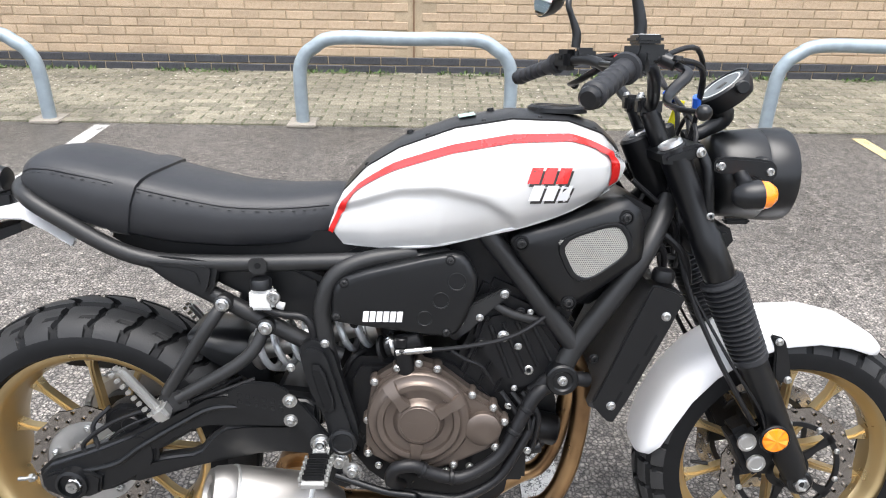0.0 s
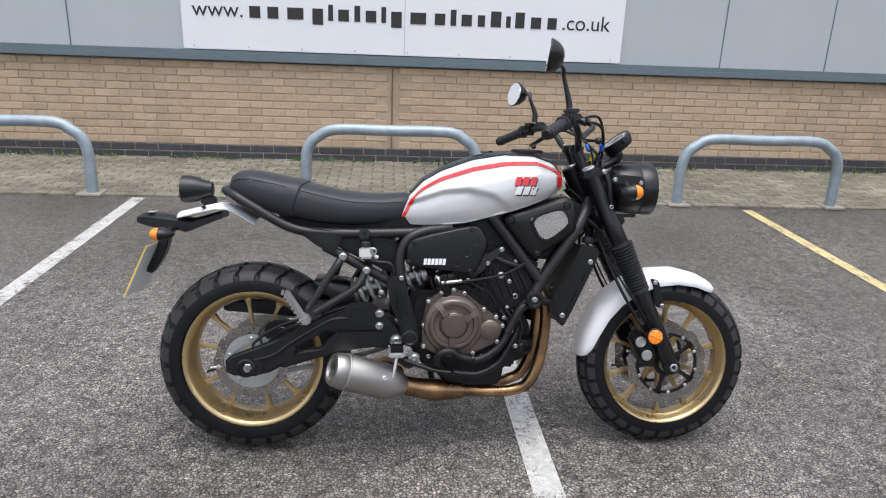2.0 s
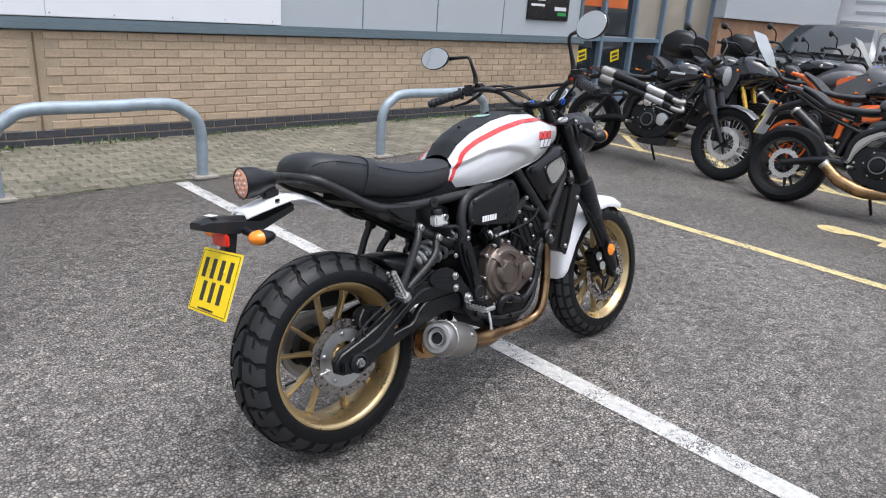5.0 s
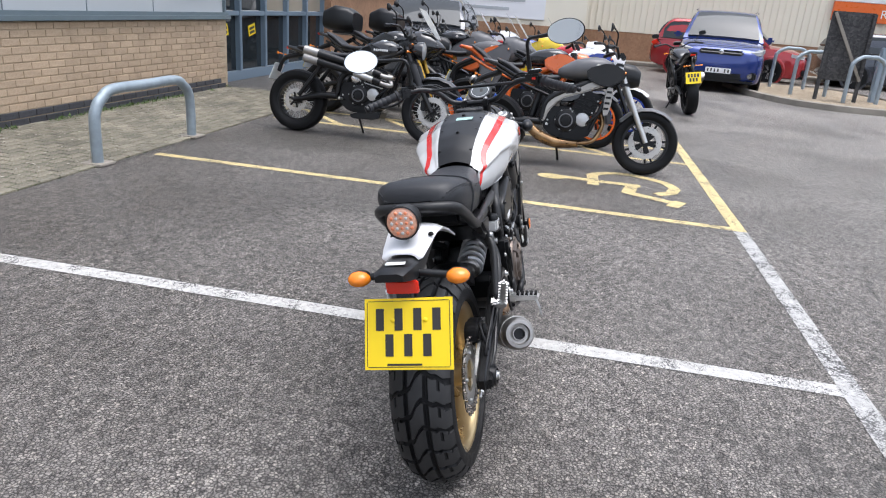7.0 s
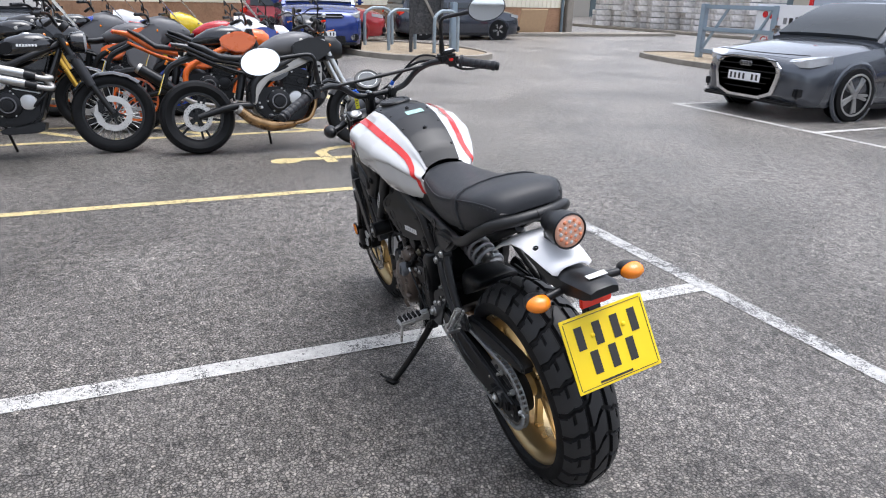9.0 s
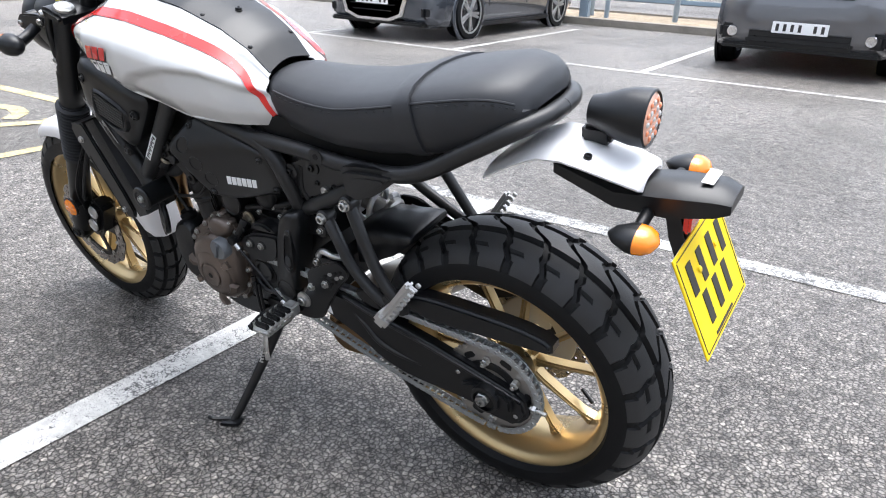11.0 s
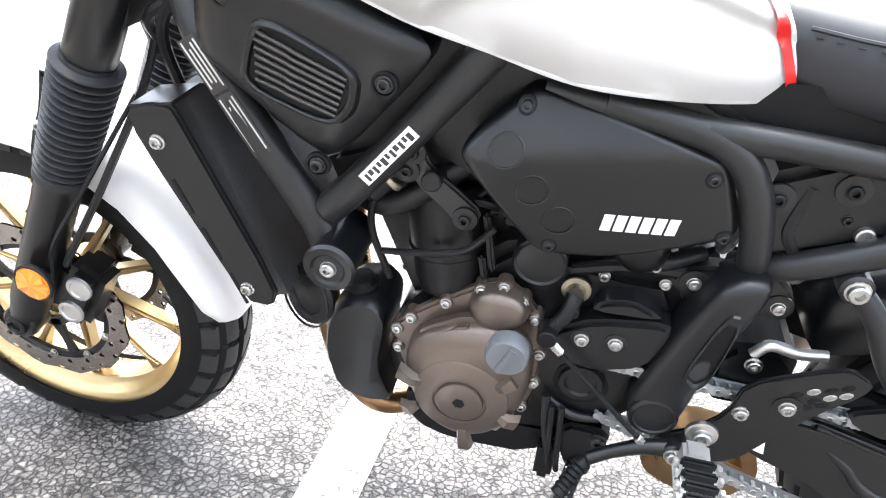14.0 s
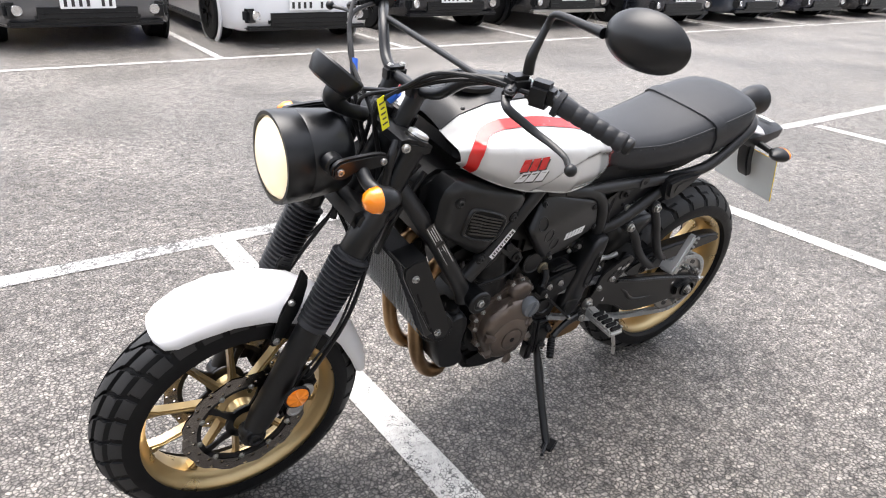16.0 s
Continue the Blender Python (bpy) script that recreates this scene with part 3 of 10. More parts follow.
# hoops
def hoop_mesh(w, h, r):
    c = 0.24
    return tube([(0, 0, -0.05), (0, 0, h - c), (0.035, 0, h - c * 0.5), (0.1, 0, h - 0.06), (c, 0, h), (w / 2, 0, h), (w - c, 0, h), (w - 0.1, 0, h - 0.06), (w - 0.035, 0, h - c * 0.5), (w, 0, h - c), (w, 0, -0.05)], r, 18, 6)


hm = to_mesh("hoop", hoop_mesh(1.36, 0.56, 0.043), GALV)
cm = to_mesh("collar", box((0, 0, 0.012), (0.19, 0.19, 0.02), 0.006), KERB)
for x in (-8.8, -5.4, -3.93, -0.905, 2.17):
    h = tagged(part("hoop_barrier", hm, GALV, m=pose(x, 3.43, 0)), "galvanised steel hoop barrier set in the paving", "barrier", "hoops along the paving")
    for dx in (0, 1.36):
        part("concrete_collar", cm, KERB, h, m=pose(dx, 0, 0))


# painted lines
line_z = [0.003]


def line(a, b, w, mat, name, label):
    line_z[0] += 0.00006
    a, b = Vector((*a, 0)), Vector((*b, 0))
    d = (b - a).normalized()
    n = Vector((-d.y, d.x, 0)) * w / 2
    bm = bmesh.new()
    vs = [bm.verts.new(p + Vector((0, 0, line_z[0]))) for p in (a - n, b - n, b + n, a + n)]
    bm.faces.new(vs)
    return tagged(part(name, bm, mat), label, "road marking", kind="structure")


for x in (-6.9, -4.55, -2.19, 0.25):
    line((x, -1.45), (x, 3.34), 0.1, LINEW, "bay_line", "worn white bay line")
line((-12, -1.66), (2.55, -1.46), 0.1, LINEF, "bay_end_line", "worn white line across the bay ends")
line((2.72, 3.28), (2.6, -1.5), 0.085, LINEY, "yellow_bay_line", "worn yellow bay line")
line((2.55, -1.46), (9.5, -1.3), 0.1, LINEY, "yellow_end_line", "worn yellow line across the bay ends")
for x in (4.95, 5.7, 7.9):
    line((x + 0.1, 3.28), (x, -1.42), 0.085, LINEY, "yellow_bay_line", "worn yellow bay line")
for k in range(4):
    line((4.98, 2.4 - k * 1.0), (5.72, 3.1 - k * 1.0), 0.085, LINEY, "yellow_hatch", "worn yellow hatch line")
# wheelchair symbol: head, straight back, arm bar, wheel arc, bent leg with its foot
hd = [(3.66 + 0.1 * math.cos(radians(a)), -0.04 + 0.13 * math.sin(radians(a))) for a in range(0, 360, 30)]
bm = bmesh.new()
bm.faces.new([bm.verts.new((x, y, 0.0032)) for x, y in hd])
tagged(part("symbol_stroke", bm, LINEY), "worn yellow wheelchair symbol", "road marking", kind="structure")
arc = [(3.86, -0.38), (3.99, -0.45), (4.08, -0.58), (4.09, -0.74), (4.01, -0.92), (3.89, -1.06), (3.7, -1.12), (3.52, -1.07), (3.41, -0.94)]
for a, b in zip(arc, arc[1:]):
    line(a, b, 0.1, LINEY, "symbol_stroke", "worn yellow wheelchair symbol")
for a, b, w in (((3.68, -0.1), (3.65, -0.82), 0.1), ((3.88, -0.4), (3.5, -0.41), 0.1), ((3.68, -0.76), (3.36, -0.7), 0.11), ((3.38, -0.66), (3.16, -1.08), 0.1), ((3.24, -1.12), (3.04, -1.03), 0.1)):
    line(a, b, w, LINEY, "symbol_stroke", "worn yellow wheelchair symbol")
line((5.62, -5.86), (-30, -6.25), 0.085, LINEW, "bay_end_line", "white line across the opposite bays")
for i in range(9):
    x = 5.56 - 2.26 * i
    line((x, -5.9), (x - 0.02, -9.5 if i else -6.6), 0.085, LINEW, "bay_line", "white line between opposite bays")
random.seed(5)
for i in range(7):
    line((9.0 + 2.4 * i, -14.5), (9.3 + 2.4 * i, -18), 0.1, LINEW, "far_bay_line", "white bay line across the road")

# ---- the motorcycle in the bay ----
LEAN = 11.0
AX_R, AX_F = Vector((-0.7025, 0, 0.315)), Vector((0.7025, 0, 0.3))


def tyre_mesh(R, W, rim, pitch_count, kind):
    """Tyre with carved tread: crown ellipse, sidewalls, deep kinked grooves between chunky scuffed blocks."""
    per = 24
    n_ang, n_acr = pitch_count * per, 56
    H, w = 0.07, W / 2
    rs = R - H
    rows = []
    for j in range(n_acr + 1):
        phi = -90 + 180 * j / n_acr
        rows.append((w * math.sin(radians(phi)), rs + H * math.cos(radians(phi)) ** 0.92 if abs(phi) < 89.9 else rs, phi / 90))
    wall = [(w * 0.985, rs - 0.012), (w * 0.93, (rs + rim) / 2), (w * 0.84, rim + 0.012), (w * 0.79, rim + 0.008), (w * 0.75, rim + 0.006)]
    rows = [(-y, r, 9) for y, r in reversed(wall)] + rows + [(y, r, 9) for y, r in wall]
    knots = ((0, 0.0), (0.1, 0.08), (0.34, 0.3), (0.4, 0.26), (0.58, 0.46), (0.66, 0.44), (0.85, 0.44), (10, 0.44))
    bend = [float(np.interp(abs(v), [q[0] for q in knots], [q[1] for q in knots])) + 0.3 * max(-1, min(1, v / 0.1)) for _, _, v in rows]
    belts = (0.19,) if kind == "rear" else (0.2, 0.52)
    verts, faces, top = [], [], []
    for i in range(n_ang):
        for (y, r, v), o in zip(rows, bend):
            a, f = abs(v), i % per
            cut = 0.0
            if a < 0.8:
                if f < (4 if a < 0.62 else 6) or any(abs(a - q) < 0.025 for q in belts):
                    cut = 0.0085 if a < 0.6 else 0.0065
                elif kind == "rear" and abs(a - 0.46) < 0.02 and f < 13:
                    cut = 0.004
            ang = 2 * math.pi * (i + o * per) / n_ang
            verts.append(((r - cut) * math.cos(ang), y, (r - cut) * math.sin(ang)))
            top.append(a < 0.84 and cut == 0)
    m = len(rows)
    for i in range(n_ang):
        k = (i + 1) % n_ang
        for j in range(m - 1):
            faces.append((i * m + j, i * m + j + 1, k * m + j + 1, k * m + j))
    me = bpy.data.meshes.new("tyre")
    me.from_pydata(verts, [], faces)
    for q in me.polygons:
        q.material_index = 1 if all(top[v] for v in q.vertices) else 0
    bm = bmesh.new()
    bm.from_mesh(me)
    bpy.data.meshes.remove(me)
    return bm


def disc_cells(r0, r1, n, holes, rad, wave=0.0):
    cells = []
    rings_ = holes
    dr = (r1 - r0) / rings_
    for i in range(n):
        for j in range(rings_):
            a0, a1 = 2 * math.pi * i / n, 2 * math.pi * (i + 1) / n

            def pt(a, r):
                rr = r + (wave * math.cos(a * 12) if r > r1 - 1e-6 else 0)
                return (rr * math.cos(a), 0, rr * math.sin(a))
            ra, rb = r0 + j * dr, r0 + (j + 1) * dr
            am, rm = (a0 + a1) / 2, (ra + rb) / 2
            hole = rad if (i + j) % 2 == 0 else rad * 0.05
            cells.append(([pt(a0, ra), pt(a1, ra), pt(a1, rb), pt(a0, rb)], (rm * math.cos(am), 0, rm * math.sin(am)), hole))
    return cells


def brake_disc(r0, r1, th=0.004):
    """Wavy drilled rotor with a solid carrier ring."""
    bm = perforated(disc_cells(r0, r1, 40, 2, 0.0042, 0.0035), th)
    back = moved(perforated(disc_cells(r0, r1, 40, 2, 0.0042, 0.0035), -0.0001), pose(0, th, 0))
    rim1 = lathe([(0, r0), (th, r0)], (0, 0, 0), (0, 1, 0), 48, False)
    return join(bm, back, rim1)


def wheel(parent, c, R, W, rimr, rimw, kind, m0):
    """Cast wheel: rim barrel with hub, ten spokes, tyre and valve."""
    h = rimw / 2
    half = [(h, rimr + 0.014), (h - 0.002, rimr + 0.018), (h - 0.006, rimr + 0.016), (h - 0.009, rimr + 0.006), (h - 0.02, rimr + 0.0), (h * 0.4, rimr - 0.01), (0, rimr - 0.012)]
    back = [(0, rimr - 0.021), (h * 0.4, rimr - 0.019), (h - 0.022, rimr - 0.01), (h - 0.009, rimr - 0.006), (h - 0.003, rimr + 0.001), (h, rimr + 0.006)]
    prof = half + [(-y, r) for y, r in half[-2::-1]] + [(-y, r) for y, r in back[::-1]] + back[1:] + half[:1]
    bm = lathe(prof, (0, 0, 0), (0, 1, 0), 96, False)
    bmesh.ops.remove_doubles(bm, verts=bm.verts, dist=1e-6)
    w = part(kind + "_wheel", bm, GOLD, parent, "gold-painted cast wheel", m=m0)
    part("tyre", tyre_mesh(R, W, rimr, 26 if kind == "rear" else 30, kind), RUBBER, w, "chunky dual-sport tyre").data.materials.append(TREAD)
    hub_w = 0.075 if kind == "rear" else 0.055
    part("hub", lathe([(-hub_w, 0.03), (-hub_w + 0.004, 0.034), (-0.03, 0.036), (-0.022, 0.05), (0.022, 0.05), (0.03, 0.036), (hub_w - 0.004, 0.034), (hub_w, 0.03)], (0, 0, 0), (0, 1, 0), 40), GOLD, w)
    outl = [(0.038, -0.013), (0.07, -0.0075), (0.13, -0.0055), (rimr - 0.045, -0.0055), (rimr - 0.018, -0.013), (rimr - 0.018, 0.013), (rimr - 0.045, 0.0055), (0.13, 0.0055), (0.07, 0.0075), (0.038, 0.013)]
    sp = to_mesh("spoke", plate(outl, -0.014, 0.014, 0.004, 0), GOLD)
    for i in range(10):
        part("spoke", sp, GOLD, w, m=pose(0, 0, 0, 0, 36 * i + 8 + (2 if i % 2 else -2), 0))
    a = radians(200)
    part("valve", rod((math.cos(a) * (rimr - 0.04), -0.004, math.sin(a) * (rimr - 0.04)), (math.cos(a) * (rimr - 0.072), -0.02, math.sin(a) * (rimr - 0.072)), 0.004), PLASTIC, w)
    return w


bike = thing("motorcycle", pose(0, 0, 0, -LEAN), "black and pearl-white motorcycle with gold wheels, on its side stand", "motorcycle")

# wheels
rw = wheel(bike, AX_R, 0.315, 0.18, 0.216, 0.15, "rear", Matrix.Translation(AX_R))
fw = wheel(bike, AX_F, 0.300, 0.12, 0.216, 0.10, "front", Matrix.Translation(AX_F) @ pose(0, 0, 0, 0, 12, 0))
disc_f = to_mesh("brake_disc", brake_disc(0.108, 0.138), DISC)
disc_r = to_mesh("brake_disc", brake_disc(0.09, 0.1205), DISC)
spider = []
for i in range(5):
    spider.append(moved(plate([(0.03, -0.012), (0.07, -0.006), (0.112, -0.011), (0.112, 0.011), (0.07, 0.006), (0.03, 0.012)], -0.003, 0.003, 0.001, 0), pose(0, 0, 0, 0, 72 * i, 0)))
spider = to_mesh("disc_carrier", join(*spider, ring((0, 0, 0), (0, 1, 0), 0.028, 0.045, -0.003, 0.003), ring((0, 0, 0), (0, 1, 0), 0.098, 0.109, -0.003, 0.003)), BLACK)
for s in (-1, 1):
    part("brake_disc", disc_f, DISC, fw, "drilled wavy steel rotor", m=pose(0, 0.068 * s, 0))
    part("disc_carrier", spider, BLACK, fw, m=pose(0, 0.066 * s, 0, 0, 20, 0))
    for i in range(10):
        a = radians(36 * i)
        part("disc_bolt", screw((math.cos(a) * 0.104, 0.07 * s, math.sin(a) * 0.104), (0, s, 0), 0.0065), ZINC, fw)
part("brake_disc", disc_r, DISC, rw, "drilled wavy steel rotor", m=pose(0, -0.09, 0))
part("disc_carrier", ring((0, -0.087, 0), (0, 1, 0), 0.05, 0.092, 0, 0.006), ALLOY, rw)
for i in range(5):
    a = radians(72 * i + 20)
    part("disc_bolt", screw((math.cos(a) * 0.075, -0.09, math.sin(a) * 0.075), (0, -1, 0), 0.008), ZINC, rw)

# sprocket, chain
teeth = []
for i in range(43 * 4):
    a = 2 * math.pi * i / (43 * 4)
    r = (0.099, 0.103, 0.106, 0.103)[i % 4]
    teeth.append((r * math.cos(a), r * math.sin(a)))
spr = plate(teeth, 0.104, 0.110, 0, 0)
sp_ob = part("sprocket", spr, STEEL, rw, "steel rear sprocket")
part("sprocket_carrier", lathe([(0.06, 0.07), (0.098, 0.07), (0.112, 0.066), (0.113, 0.05), (0.1, 0.045), (0.1, 0.028)], (0, 0, 0), (0, 1, 0), 40), BLACK, rw)
for i in range(6):
    a = radians(60 * i + 25)
    c = (math.cos(a) * 0.07, 0.111, math.sin(a) * 0.07)
    part("sprocket_nut", join(rod(c, (c[0], 0.124, c[2]), 0.009, 6), rod((c[0], 0.124, c[2]), (c[0], 0.131, c[2]), 0.005, 10)), ZINC, rw)
    a += radians(30)
    part("sprocket_slot", moved(plate([(-0.014, -0.008), (0.014, -0.008), (0.012, 0.006), (-0.012, 0.006)], 0.1098, 0.1112, 0.0005, 1), pose(math.cos(a) * 0.082, 0, math.sin(a) * 0.082, 0, 90 - math.degrees(a), 0)), BLACK, rw)

chain = part("chain", tube([(-0.10, 0.107, 0.435), (-0.37, 0.107, 0.432), (-0.66, 0.107, 0.417)], 0.0042, 6, 3), CHAIN, bike, "grey roller drive chain")
SP0, SP1, r0, r1 = Vector((-0.11, 0, 0.405)), Vector((AX_R.x, 0, AX_R.z)), 0.04, 0.103
pathpts = []
top_a, top_b = SP0 + Vector((0, 0, r0)), SP1 + Vector((0.0, 0, r1))
bot_a, bot_b = SP1 + Vector((0.02, 0, -r1)), SP0 + Vector((0, 0, -r0))
N1 = 38
for i in range(N1):
    pathpts.append(top_a.lerp(top_b, i / N1))
for i in range(20):
    a = radians(90 + 180 * i / 20)
    pathpts.append(SP1 + Vector((math.cos(a), 0, math.sin(a))) * r1)
for i in range(N1):
    q = bot_a.lerp(bot_b, i / N1)
    q.z -= 0.018 * math.sin(math.pi * i / N1)
    pathpts.append(q)
link = join(plate([(-0.009, -0.0065), (-0.004, -0.008), (0, -0.0055), (0.004, -0.008), (0.009, -0.0065), (0.011, 0), (0.009, 0.0065), (0.004, 0.008), (0, 0.0055), (-0.004, 0.008), (-0.009, 0.0065), (-0.011, 0)], 0.1135, 0.116, 0.0006, 0),
            plate([(-0.009, -0.0065), (0.009, -0.0065), (0.011, 0), (0.009, 0.0065), (-0.009, 0.0065), (-0.011, 0)], 0.098, 0.1005, 0.0006, 0),
            rod((-0.0075, 0.097, 0), (-0.0075, 0.1175, 0), 0.0033, 8), rod((0.0075, 0.097, 0), (0.0075, 0.1175, 0), 0.0033, 8))
link = to_mesh("chain_link", link, CHAIN)
for a, b in zip(pathpts, pathpts[1:]):
    d = b - a
    part("chain_link", link, CHAIN, chain, m=Matrix.Translation((a + b) / 2) @ pose(0, 0, 0, 0, -math.degrees(math.atan2(d.z, d.x)), 0))

# swingarm and axle ends
arm_r = part("swingarm", join(plate([(-0.777, 0.345), (-0.773, 0.284), (-0.66, 0.283), (-0.56, 0.335), (-0.545, 0.365), (-0.548, 0.398), (-0.573, 0.424), (-0.66, 0.386)], -0.118, -0.153, 0.009, 1, 3),
                              plate([(-0.61, 0.406), (-0.573, 0.426), (-0.5, 0.468), (-0.435, 0.503), (-0.35, 0.495), (-0.24, 0.49), (-0.24, 0.425), (-0.41, 0.43), (-0.462, 0.431), (-0.541, 0.379), (-0.58, 0.37)], -0.1195, -0.1515, 0.008, 1, 3),
                              plate([(-0.62, 0.3), (-0.473, 0.345), (-0.33, 0.378), (-0.24, 0.37), (-0.24, 0.44), (-0.41, 0.437), (-0.446, 0.411), (-0.472, 0.376), (-0.532, 0.368), (-0.58, 0.355)], -0.1205, -0.15, 0.008, 1, 3),
                              plate([(-0.33, 0.40), (-0.24, 0.40), (-0.24, 0.49), (-0.33, 0.5)], -0.118, 0.095, 0.01)), BLACK, bike, "satin black swingarm with an open window")
part("swingarm_rib", tube([(-0.72, -0.151, 0.33), (-0.63, -0.1545, 0.352), (-0.575, -0.1545, 0.39), (-0.5, -0.1525, 0.437), (-0.43, -0.1515, 0.472), (-0.34, -0.15, 0.47)], [0.003, 0.006, 0.006, 0.006, 0.006, 0.002], 8), BLACK, arm_r)
swl = [(-0.782, 0.333), (-0.793, 0.29), (-0.765, 0.254), (-0.715, 0.254), (-0.66, 0.271), (-0.512, 0.271), (-0.44, 0.29), (-0.383, 0.33), (-0.31, 0.356), (-0.275, 0.385), (-0.30, 0.43), (-0.349, 0.436), (-0.441, 0.414), (-0.556, 0.392), (-0.666, 0.365)]
part("swingarm_beam", plate(swl, 0.098, 0.13, 0.009, 1, 3), BLACK, bike, "satin black pressed swingarm beam")
part("swingarm_rib", tube([(-0.375, 0.127, 0.4), (-0.41, 0.1285, 0.375), (-0.44, 0.1285, 0.345), (-0.49, 0.1285, 0.328), (-0.57, 0.127, 0.32)], [0.002, 0.006, 0.008, 0.006, 0.002], 10), BLACK, bike)
part("swingarm_seam", tube([(-0.36, 0.128, 0.428), (-0.45, 0.129, 0.404), (-0.56, 0.129, 0.382), (-0.67, 0.129, 0.355), (-0.775, 0.128, 0.326)], 0.0035, 8), BLACK, bike)
cgp = part("chain_plate", plate([(-0.385, 0.452), (-0.425, 0.47), (-0.475, 0.478), (-0.495, 0.455), (-0.48, 0.43), (-0.44, 0.42), (-0.4, 0.432)], 0.11, 0.124, 0.004), PLASTIC, bike, "black chain cover plate")
part("plate_screw", join(screw((-0.46, 0.124, 0.44), (0, 1, 0), 0.0085), lathe([(0, 0.014), (0.002, 0.013)], (-0.46, 0.1235, 0.44), (0, 1, 0), 20)), RUBBER, cgp)
part("warning_sticker", plate([(-0.298, 0.376), (-0.315, 0.396), (-0.32, 0.37)], 0.1302, 0.1308, 0, 0), WHITEINK, bike)
for s in (-1, 1):
    yo = 0.152 * s if s < 0 else 0.13
    part("axle_block", join(plate([(-0.76, 0.34), (-0.76, 0.29), (-0.66, 0.285), (-0.65, 0.34)], yo - 0.004 * s, yo + 0.012 * s, 0.004), lathe([(0, 0.032), (0.018, 0.03), (0.02, 0.024), (0.008, 0.022)], (AX_R.x - 0.005, yo, AX_R.z), (0, s, 0), 28)), BLACK, bike)
    part("axle_nut", join(rod((AX_R.x, yo, AX_R.z), (AX_R.x, yo + 0.02 * s, AX_R.z), 0.015, 6), lathe([(0.018, 0.012), (0.026, 0.011), (0.026, 0.006), (0.02, 0.005)], (AX_R.x, yo, AX_R.z), (0, s, 0), 20)), ZINC, bike)
    part("chain_adjuster", join(rod((-0.79, yo * 0.9, 0.31), (-0.825, yo * 0.9, 0.307), 0.0045, 10), rod((-0.795, yo * 0.9, 0.31), (-0.803, yo * 0.9, 0.309), 0.009, 6)), ZINC, bike)
part("chain_guard", plate([(-0.46, 0.455), (-0.50, 0.475), (-0.572, 0.487), (-0.76, 0.488), (-0.83, 0.474), (-0.83, 0.446), (-0.77, 0.441), (-0.65, 0.432), (-0.559, 0.425)], 0.072, 0.112, 0.008, 1, 3), PLASTIC, bike, "black plastic chain guard")
part("hugger", loft([[(x, q * w, z0 + (z1 - z0) * k) for q, k in ((-1, 0), (-1.02, 0.45), (-0.95, 0.8), (-0.72, 0.96), (-0.3, 1.0), (0.3, 1.0), (0.72, 0.96), (0.95, 0.8), (1.02, 0.45), (1, 0))] for x, z0, z1, w in ((-0.345, 0.485, 0.54, 0.045), (-0.355, 0.475, 0.562, 0.06), (-0.4, 0.495, 0.578, 0.068), (-0.46, 0.528, 0.583, 0.07), (-0.5, 0.56, 0.584, 0.068), (-0.505, 0.57, 0.58, 0.064))]), PLASTIC, bike, "black inner mudguard", sharp=50)
part("link_arm", tube([(-0.275, 0.1, 0.49), (-0.29, 0.1, 0.507), (-0.32, 0.1, 0.503), (-0.35, 0.1, 0.507)], 0.007, 10), ALLOY, bike)
part("link_bolt", screw((-0.278, 0.108, 0.482), (0, 1, 0), 0.01), ZINC, bike)
# rear caliper
part("rear_caliper", join(plate([(-0.66, 0.40), (-0.60, 0.375), (-0.545, 0.41), (-0.555, 0.445), (-0.62, 0.46), (-0.655, 0.44)], -0.118, -0.07, 0.008), rod((-0.60, -0.12, 0.42), (-0.60, -0.132, 0.42), 0.02, 20)), ENGINE, bike, "black rear brake caliper")
part("caliper_bracket", plate([(-0.735, 0.32), (-0.70, 0.36), (-0.62, 0.41), (-0.55, 0.395), (-0.56, 0.375), (-0.62, 0.36), (-0.67, 0.285)], -0.116, -0.106, 0.003), ALLOY, bike)
part("brake_hose", tube([(-0.64, -0.12, 0.455), (-0.67, -0.135, 0.42), (-0.655, -0.145, 0.36), (-0.69, -0.14, 0.385), (-0.6, -0.15, 0.45), (-0.46, -0.15, 0.49), (-0.36, -0.13, 0.52)], 0.0045, 8), HOSE, bike)
part("sensor_cable", tube([(-0.66, -0.125, 0.375), (-0.60, -0.155, 0.43), (-0.5, -0.155, 0.475), (-0.38, -0.14, 0.53)], 0.003, 6), HOSE, bike)

